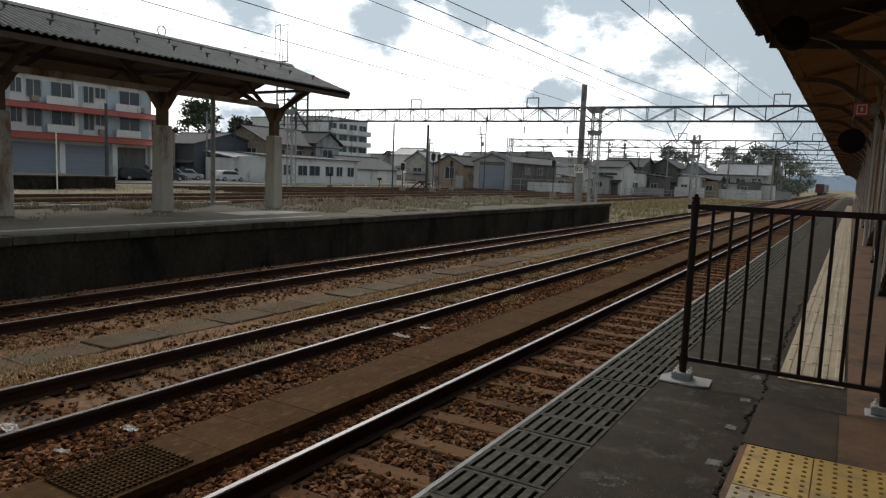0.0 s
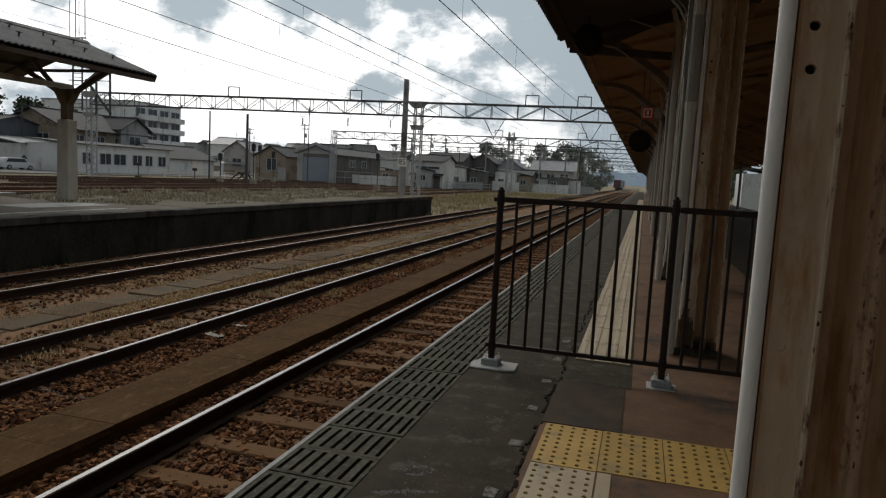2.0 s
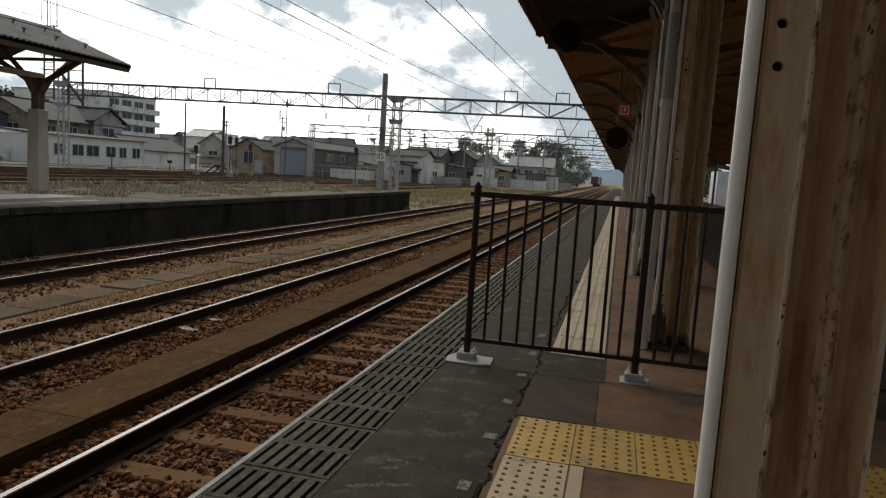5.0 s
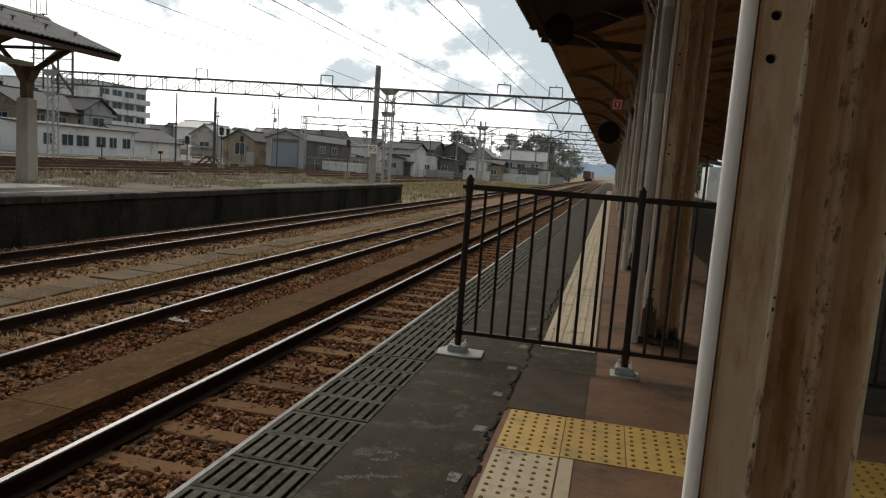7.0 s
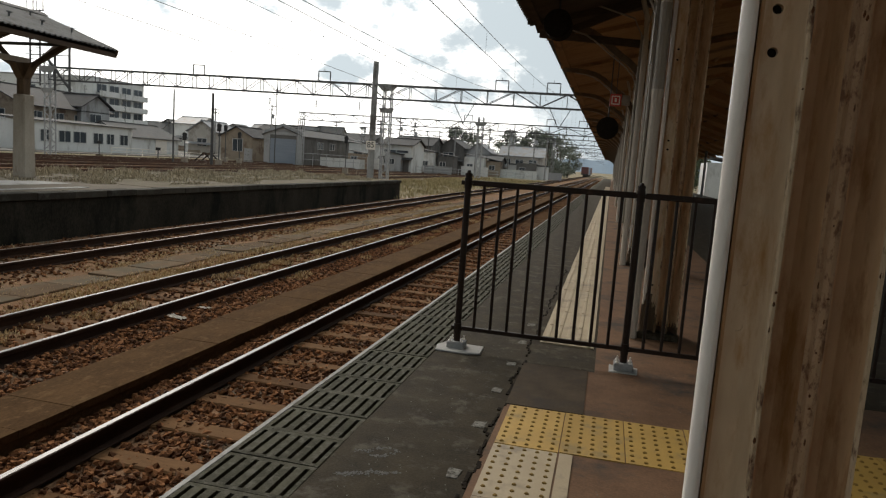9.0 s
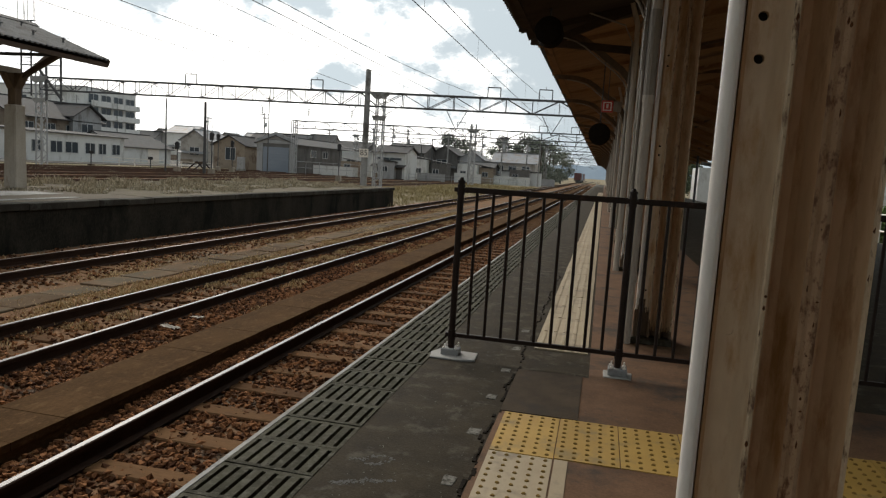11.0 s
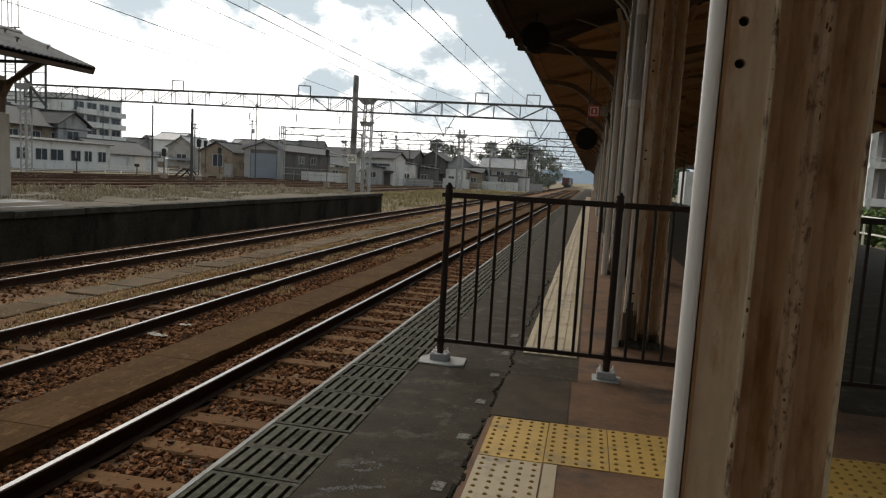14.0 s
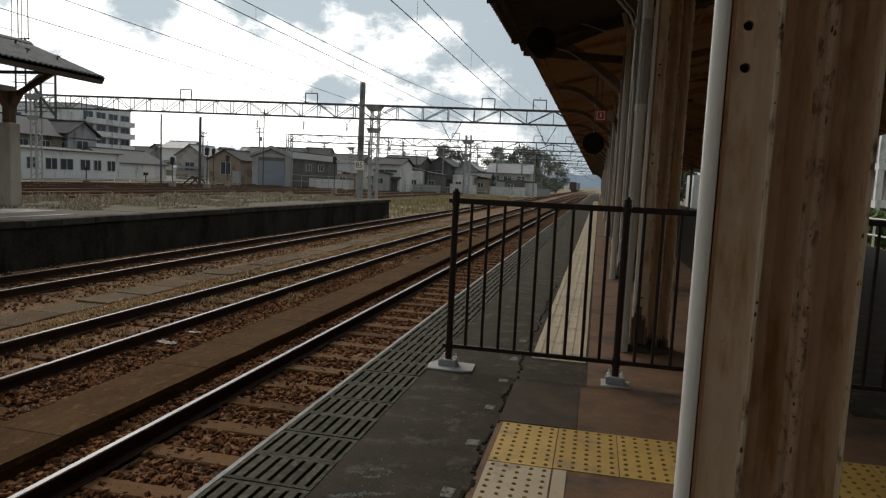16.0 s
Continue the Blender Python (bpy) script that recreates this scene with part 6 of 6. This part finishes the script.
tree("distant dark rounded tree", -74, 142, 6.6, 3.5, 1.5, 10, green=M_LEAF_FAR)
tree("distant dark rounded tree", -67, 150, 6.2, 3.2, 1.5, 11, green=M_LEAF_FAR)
tree("green tree beyond the station", 9.6, 104, 5.6, 3.4, 0.8, 12)
tree("green tree beyond the station", 12.8, 118, 6.4, 3.6, 0.8, 13)
tree("green tree beyond the station", 16.5, 96, 6.0, 3.6, 0.8, 14)

# distant hills
for k, (x, y, w, h) in enumerate(((-60, 1500, 170, 36), (140, 1700, 260, 52), (-360, 2100, 420, 40), (-900, 2300, 600, 52))):
    bm = bmesh.new()
    rows = []
    n = 26
    for i in range(n + 1):
        f = i / n
        z = h * math.sin(math.pi * f) ** 0.7 * (0.8 + 0.25 * noise.noise(Vector((f * 5, k * 7.3, 0)))) + 1.5 * noise.noise(Vector((f * 40, k, 1)))
        px = x - w + 2 * w * f
        rows.append((bm.verts.new((px, y, GROUND_Z - 2)), bm.verts.new((px, y + 60, max(z, 0))), bm.verts.new((px, y + 200, GROUND_Z - 2))))
    for a, b in zip(rows, rows[1:]):
        bm.faces.new((a[0], b[0], b[1], a[1]))
        bm.faces.new((a[1], b[1], b[2], a[2]))
    tagged(part("hill", bm, M_HILL), "hazy blue distant hill", "hill", kind="structure")


# ---- cars ----
def car(label, x, y, turn, paint, length=4.2, height=1.5, seed=0):
    t = thing("car", label, "car", (x, y, GROUND_Z + 0.12), "parked cars")
    t.rotation_euler = (0, 0, radians(turn))
    L, H, W = length / 2, height, 0.82
    bm = bmesh.new()
    prism(bm, [(-L, 0.25), (L, 0.25), (L + 0.02, 0.62), (L - 0.12, 0.80), (L - 0.95, 0.92), (L - 1.55, H - 0.06), (L - 1.9, H), (-L + 0.7, H), (-L + 0.25, H - 0.12), (-L + 0.02, 0.9), (-L - 0.02, 0.55)], "y", -W, W)
    part("body", bm, paint, t, bevel=0.05)
    for s in (-1, 1):
        bm = bmesh.new()
        prism(bm, [(L - 1.15, 0.95), (L - 1.62, H - 0.12), (-L + 0.62, H - 0.12), (-L + 0.3, 0.95)], "y", s * (W + 0.004) - 0.01, s * (W + 0.004) + 0.01)
        part("side_window", bm, M_PANE, t)
    bm = bmesh.new()
    bar(bm, (L - 1.02, 0, 0.98), (L - 1.5, 0, H - 0.10), 0.03, 1.4)
    part("windscreen", bm, M_PANE, t)
    for sx in (-L + 0.75, L - 0.8):
        for s in (-1, 1):
            bm = bmesh.new()
            rod(bm, (sx, s * (W - 0.16), 0.30), (sx, s * (W + 0.03), 0.30), 0.30, 16)
            w = part("wheel", bm, M_BLACK, t)
            bm = bmesh.new()
            rod(bm, (sx, s * (W + 0.02), 0.30), (sx, s * (W + 0.045), 0.30), 0.19, 12)
            part("rim", bm, M_STEEL, w)
    for s in (-1, 1):
        bm = bmesh.new()
        box(bm, L - 0.08, L + 0.03, s * 0.6 - 0.14, s * 0.6 + 0.14, 0.58, 0.72)
        part("headlight", bm, M_WHITE, t)


car("silver car parked in front of the houses", -77.5, 59.6, 60, M_CARS)
car("silver car parked in front of the houses", -78.5, 62.6, 70, M_CARS, 4.0)
car("white estate car parked by a white wall", -75.5, 67.3, 85, M_CARW, 4.3, 1.5)
car("dark car parked beside the building", -74.0, 51.8, 80, M_CARD, 4.2, 1.5)
car("dark car parked beside the building", -73.0, 55.2, 85, M_CARD, 4.0, 1.45)
car("dark car far beyond the platform", 18.0, 46.0, 10, M_CARD, 4.2, 1.5)
car("white car among the houses", -29.5, 120.0, 20, M_CARW, 3.6, 1.6)

# ---- freight wagons far down the line ----
for k, (m, lab) in enumerate(((M_CONT_R, "dark red freight container wagon far down the line"), (M_CONT_B, "faded blue container wagon far down the line"), (M_CONT_R, "dark red freight container wagon far down the line"), (M_CONT_R, "dark red freight container wagon far down the line"))):
    t = thing("freight_wagon", lab, "freight wagon", (-9.57, 262.0 + 13.5 * k, RAIL_Z), "freight wagons")
    bm = bmesh.new()
    box(bm, -1.25, 1.25, -6.2, 6.2, 0.75, 1.05)
    part("flatbed", bm, M_DARKSTEEL, t)
    for s in (-1, 1):
        bm = bmesh.new()
        box(bm, -1.22, 1.22, s * 3.0 - 2.9, s * 3.0 + 2.9, 1.05, 3.6)
        part("container", bm, m, t, bevel=0.05)
        for ax in (-0.9, 0.9):
            bm = bmesh.new()
            rod(bm, (-0.62, s * 4.4 + ax, 0.42), (0.62, s * 4.4 + ax, 0.42), 0.42, 14)
            part("wheelset", bm, M_DARKSTEEL, t)

# ---- yard behind the opposite platform ----
for n, x in enumerate((-23.0, -27.2, -31.6, -36.0, -40.4, -45.0, -49.5, -54.0)):
    t = thing("yard_track", "rusty siding track lying in dry grass", "railway track", (x, 0, GROUND_Z), "yard tracks")
    bm = bmesh.new()
    box(bm, -1.25, 1.25, 20 if x > -44 else 42, 240, 0.0, 0.05)
    part("track_bed", bm, M_GROUND, t)
    for dx in (-0.5335, 0.5335):
        bm = bmesh.new()
        box(bm, dx - 0.035, dx + 0.035, 5 if x > -44 else 40, 260, 0.05, 0.20)
        part("rail", bm, M_YARD_RAIL, t)
third = thing("far_platform", "dark stone-faced low platform across the yard", "platform", kind="structure")
bm = bmesh.new()
box(bm, -60, -51.5, -40, 34, GROUND_Z, 0.0)
part("platform_wall", bm, M_OLD_WALL, third)
bm = bmesh.new()
box(bm, -60.05, -51.4, -40, 34.05, 0.0, 0.10)
part("platform_surface", bm, M_KERB, third)
# white railings and a fence in the yard
def railing(x0, y0, x1, y1, h, n, label, m):
    t = thing("yard_railing", label, "railing", (0, 0, GROUND_Z), "yard railings")
    for k in range(n + 1):
        f = k / n
        bm = bmesh.new()
        rod(bm, (x0 + (x1 - x0) * f, y0 + (y1 - y0) * f, 0), (x0 + (x1 - x0) * f, y0 + (y1 - y0) * f, h), 0.05, 6)
        part("post", bm, m, t)
    for z in (h, h * 0.55):
        bm = bmesh.new()
        rod(bm, (x0, y0, z), (x1, y1, z), 0.04, 6)
        part("rail", bm, m, t)


for x0, x1, y, h, m in ((-45.8, -38.2, 103.2, 1.5, M_STUCCO), (-30.8, -26.0, 112.0, 1.3, M_GREYWALL), (-26.0, -21.2, 119.5, 1.6, M_STUCCO), (-20.6, -13.4, 127.6, 1.5, M_STUCCO), (-12.8, -9.6, 139.0, 1.4, M_GREYWALL)):
    bm = bmesh.new()
    box(bm, x0, x1, y, y + 0.15, 0.0, h)
    box(bm, x0 - 0.05, x1 + 0.05, y - 0.05, y + 0.20, h, h + 0.08)
    w = tagged(part("block_wall", bm, m), "low pale block wall in front of the houses", "garden wall", "block walls")
    w.location = (0, 0, GROUND_Z)
railing(-46.5, 97, -34.0, 99, 2.0, 6, "grey pipe railing in front of a shed", M_STEEL)
railing(-66, 80, -52, 84, 1.0, 7, "low white pipe railing beside the yard", M_WHITE)
railing(-30, 104, -14, 126, 1.1, 12, "low grey fence beside the line", M_STEEL)
railing(11.2, 20, 11.2, 60, 1.5, 14, "white rail fence beyond the platform", M_WHITE)
t = thing("hedge", "green clipped hedge beyond the station platform", "hedge", (14.0, 45, GROUND_Z))
rnd = random.Random(40)
verts, faces = [], []
for k in range(9000):
    p = Vector((rnd.uniform(-0.8, 0.8), rnd.uniform(-22, 25), rnd.uniform(0.1, 1.7) + 0.15 * math.sin(rnd.uniform(0, 6))))
    u = Vector((rnd.gauss(0, 1), rnd.gauss(0, 1), rnd.gauss(0, 1))).normalized() * rnd.uniform(0.1, 0.2)
    w = u.orthogonal() * 0.6
    i = len(verts)
    verts += [p - u, p + w, p + u, p - w]
    faces.append((i, i + 1, i + 2, i + 3))
raw("foliage", verts, faces, M_HEDGE, t)

# ---- ballast, grass and litter ----
def stones(name, regions, material, seed, size):
    """Loose angular stones scattered over rectangles (x0, x1, y0, y1, z, count)."""
    rs = np.random.RandomState(seed)
    base = np.array([(1, 0, 0), (-1, 0, 0), (0, 1, 0), (0, -1, 0), (0, 0, 1), (0, 0, -1)], float)
    tri = np.array([(0, 2, 4), (2, 1, 4), (1, 3, 4), (3, 0, 4), (2, 0, 5), (1, 2, 5), (3, 1, 5), (0, 3, 5)])
    vs, fs, k = [], [], 0
    for x0, x1, y0, y1, z, n in regions:
        c = np.stack([rs.uniform(x0, x1, n), y0 + (y1 - y0) * rs.uniform(0, 1, n) ** 1.5, z + rs.uniform(-0.012, 0.012, n)], 1)
        s = size * rs.uniform(0.55, 1.25, (n, 1, 1)) * rs.uniform(0.65, 1.2, (n, 6, 3))
        q = rs.normal(size=(n, 3, 3))
        q = np.linalg.qr(q)[0]
        p = np.einsum("nij,nkj->nki", q, base[None] * s) * np.array((1, 1, 0.75)) + c[:, None]
        vs.append(p.reshape(-1, 3))
        fs.append((tri[None] + 6 * (k + np.arange(n))[:, None, None]).reshape(-1, 3))
        k += n
    ob = raw(name, np.concatenate(vs).tolist(), np.concatenate(fs).tolist(), material)
    return tagged(ob, "loose rust-brown ballast stones between the rails", "ballast", kind="stuff")


BZ = RAIL_Z - 0.158
stones("ballast_stones", ((-3.28, -1.50, 0.5, 22, BZ + 0.010, 1100), (-2.2, -1.55, 0.5, 22, BZ + 0.014, 500), (-3.28, -1.50, 0.5, 26, BZ - 0.014, 21000), (-3.80, -3.40, 0.5, 26, BZ + 0.01, 9500), (-5.30, -4.46, 0.5, 30, BZ + 0.02, 12000),
                          (-6.38, -5.42, 0.5, 30, BZ + 0.012, 2600), (-7.2, -6.5, 1.5, 30, BZ + 0.004, 1500), (-9.0, -8.2, 2.5, 34, BZ + 0.014, 2000),
                          (-10.1, -9.1, 2.5, 34, BZ + 0.014, 2000), (-11.2, -10.2, 2.5, 34, BZ + 0.006, 1800), (-3.28, -1.50, -9, 0.6, BZ - 0.014, 3500), (-3.80, -3.40, -9, 0.6, BZ + 0.01, 1200), (-6.38, -4.46, -9, 0.6, BZ + 0.02, 3000), (-11.2, -6.5, -9, 2.5, BZ + 0.01, 3500)), M_BALLAST, 5, 0.035)


def grass(name, patches, material, seed, label, h=(0.12, 0.35)):
    """Tufts of bent blades: patches are (x, y, z, rx, ry, count)."""
    rs = random.Random(seed)
    verts, faces = [], []
    for x, y, z, rx, ry, n in patches:
        for k in range(n):
            a, r = rs.uniform(0, math.tau), math.sqrt(rs.uniform(0, 1))
            px, py = x + rx * r * math.cos(a), y + ry * r * math.sin(a)
            b = rs.uniform(0, math.tau)
            hh = rs.uniform(*h) * (1.15 - 0.5 * r)
            lean = rs.uniform(0.15, 0.75) * hh
            w = rs.uniform(0.004, 0.009) + 0.0003 * y
            dx, dy = math.cos(b), math.sin(b)
            i = len(verts)
            verts += [(px - dy * w, py + dx * w, z), (px + dy * w, py - dx * w, z),
                      (px + dx * lean * 0.35 + dy * w * 0.8, py + dy * lean * 0.35 - dx * w * 0.8, z + hh * 0.6), (px + dx * lean * 0.35 - dy * w * 0.8, py + dy * lean * 0.35 + dx * w * 0.8, z + hh * 0.6),
                      (px + dx * lean, py + dy * lean, z + hh * 0.95)]
            faces += [(i, i + 1, i + 2, i + 3), (i + 3, i + 2, i + 4)]
    return tagged(raw(name, verts, faces, material), label, "grass", kind="stuff")


rg = random.Random(77)
between = []
for k in range(230):
    y = 2.5 + 34 * rg.random() ** 1.2
    between.append((rg.uniform(-8.8, -6.7), y, BZ - 0.01, rg.uniform(0.15, 0.5), rg.uniform(0.3, 1.0), rg.randint(60, 190)))
for k in range(50):
    y = 3.0 + 26 * rg.random()
    between.append((rg.uniform(-6.3, -5.5), y, BZ + 0.02, rg.uniform(0.1, 0.3), rg.uniform(0.2, 0.6), rg.randint(25, 70)))
for k in range(60):
    between.append((rg.uniform(-11.1, -8.4), 4 + 50 * rg.random(), BZ, rg.uniform(0.2, 0.5), rg.uniform(0.3, 0.9), rg.randint(30, 80)))
grass("dry_grass", between, M_MAT, 3, "sparse dry straw-coloured grass between the tracks", (0.012, 0.05))
clumps = []
for k in range(46):
    y = 4.0 + 30 * rg.random() ** 1.3
    clumps.append((rg.uniform(-7.0, -6.62), y, BZ - 0.01, rg.uniform(0.10, 0.26), rg.uniform(0.2, 0.55), rg.randint(90, 220)))
for k in range(16):
    clumps.append((rg.uniform(-6.2, -5.7), 4.0 + 14 * rg.random(), BZ + 0.01, rg.uniform(0.10, 0.22), rg.uniform(0.15, 0.35), rg.randint(60, 140)))
for k in range(60):
    clumps.append((rg.uniform(-7.3, -6.5), 3.0 + 30 * rg.random() ** 1.3, BZ - 0.01, rg.uniform(0.18, 0.42), rg.uniform(0.4, 1.1), rg.randint(160, 360)))
for k in range(22):
    clumps.append((rg.uniform(-5.3, -4.5), 8 + 20 * rg.random(), BZ + 0.02, rg.uniform(0.10, 0.22), rg.uniform(0.2, 0.5), rg.randint(40, 110)))
grass("dry_tufts", clumps, M_MAT, 8, "golden dry grass clumps beside the middle rails", (0.025, 0.085))
deck = []
for k in range(110):
    deck.append((rg.uniform(-17.4, -12.2), rg.uniform(15.0, 36.2), OZ - 0.01, rg.uniform(0.2, 0.7), rg.uniform(0.4, 1.2), rg.randint(90, 260)))
for k in range(160):
    deck.append((rg.uniform(-22.5, -17.9), rg.uniform(6, 44), GROUND_Z, rg.uniform(0.3, 0.9), rg.uniform(0.4, 1.2), rg.randint(40, 110)))
for k in range(30):
    deck.append((rg.uniform(-17.4, -14.0), rg.uniform(2, 15), OZ - 0.01, rg.uniform(0.1, 0.3), rg.uniform(0.2, 0.5), rg.randint(20, 50)))
tall = []
for k in range(40):
    tall.append((rg.uniform(-17.6, -16.4), rg.uniform(9.0, 36.2), OZ - 0.01, rg.uniform(0.10, 0.30), rg.uniform(0.15, 0.5), rg.randint(40, 120)))
for k in range(24):
    tall.append((rg.uniform(-16.4, -12.6), rg.uniform(18.0, 36.2), OZ - 0.01, rg.uniform(0.10, 0.25), rg.uniform(0.15, 0.4), rg.randint(30, 80)))
grass("tall_dry_grass", tall, M_DRY, 14, "tall pale dry grass along the rear of the platform", (0.10, 0.30))
grass("dry_grass", deck, M_DRY, 4, "dry tufted grass growing over the old platform", (0.02, 0.12))
fieldp = []
for k in range(420):
    fieldp.append((rg.uniform(-21, -10.6), rg.uniform(37, 110), GROUND_Z, rg.uniform(0.5, 1.4), rg.uniform(0.8, 2.5), rg.randint(30, 70)))
grass("green_grass", fieldp, M_GREEN, 6, "mixed green and dry grass beside the line", (0.10, 0.35))
fieldq = [(rg.uniform(-62, -21), rg.uniform(24, 95), GROUND_Z, rg.uniform(0.4, 1.5), rg.uniform(0.8, 2.5), rg.randint(20, 60)) for k in range(420)]
grass("dry_grass", fieldq, M_DRY, 8, "dry grass in the railway yard", (0.06, 0.26))

# grit and scuffed chips lying on the platform
rs = np.random.RandomState(9)
tetra = np.array([(1, 1, 1), (-1, -1, 1), (-1, 1, -1), (1, -1, -1)], float)
gv, gf = [], []
for k in range(1300):
    gx, gy = (rs.uniform(-0.94, -0.46), rs.uniform(1.6, 12) ** 1.0) if k % 3 else (rs.uniform(-0.4, 1.6), rs.uniform(1.8, 9))
    gz = 0.0 if gx < -0.44 else 0.004
    gv += (tetra * rs.uniform(0.0010, 0.0042) * rs.uniform(0.5, 1.2, (4, 3)) * (1, 1, 0.35) + (gx, gy, gz + 0.001)).tolist()
    gf += [tuple(4 * k + i for i in f) for f in ((0, 1, 2), (0, 3, 1), (0, 2, 3), (1, 3, 2))]
tagged(raw("grit", gv, gf, M_MARK), "pale grit and chips scattered on the asphalt", "grit", kind="stuff")

# cracked slabs of a path between the second and third tracks
path = thing("slab_path", "cracked grey concrete slab path between the tracks", "path", kind="structure")
SLAB = bmesh.new()
box(SLAB, -0.30, 0.30, -0.44, 0.44, -0.05, 0.0)
SLAB_ME = mesh_of(SLAB, "slab", M_CONCRETE, bevel=0.01)
M_SLAB = mat("dirty_slab", (0.082, 0.052, 0.030), (0.162, 0.112, 0.070), 2.0, 0.9, 0.5, stain=(0.108, 0.086, 0.058), stain_scale=1.6, stain_amount=0.55, fine=60, island=0.35, spec=0.04)
SLAB_ME.materials[0] = M_SLAB
for k in range(44):
    piece("slab", SLAB_ME, pose(-7.75 + random.uniform(-0.02, 0.02), 1.5 + 0.91 * k, BZ + 0.015 + random.uniform(-0.012, 0.006), random.uniform(-1, 1), random.uniform(-1, 1), random.uniform(-1.5, 1.5)), path)

# litter on the ballast
def litter(x, y, s, seed):
    rnd = random.Random(seed)
    bm = bmesh.new()
    n = 8
    edge = [1 + rnd.uniform(-0.16, 0.16) for k in range(4 * n)]
    rows = []
    for j in range(n + 1):
        row = []
        for i in range(n + 1):
            u, v = i / n - 0.5, j / n - 0.5
            w = edge[(i * 3 + j) % len(edge)] if i in (0, n) or j in (0, n) else 1.0
            row.append(bm.verts.new((u * s * w, v * s * 0.45 * w, 0.012 + 0.16 * s * abs(noise.noise(Vector((u * 4 + seed, v * 4, seed * 1.7)))))))
        rows.append(row)
    for j in range(n):
        for i in range(n):
            bm.faces.new((rows[j][i], rows[j][i + 1], rows[j + 1][i + 1], rows[j + 1][i]))
    bmesh.ops.solidify(bm, geom=list(bm.faces), thickness=0.003)
    ob = part("litter", bm, M_PAPER)
    ob.location = (x, y, BZ + 0.03)
    ob.rotation_euler = (0, 0, rnd.uniform(-0.5, 0.5))
    tagged(ob, "crumpled scrap of white paper lying on the ballast", "litter", "litter scraps")


litter(-5.08, 7.36, 0.26, 1)
litter(-5.10, 7.98, 0.17, 2)
litter(-5.00, 3.27, 0.17, 3)
litter(-5.00, 2.71, 0.13, 4)
litter(-5.75, 2.72, 0.24, 5)
litter(0.27, 4.02, 0.05, 6)
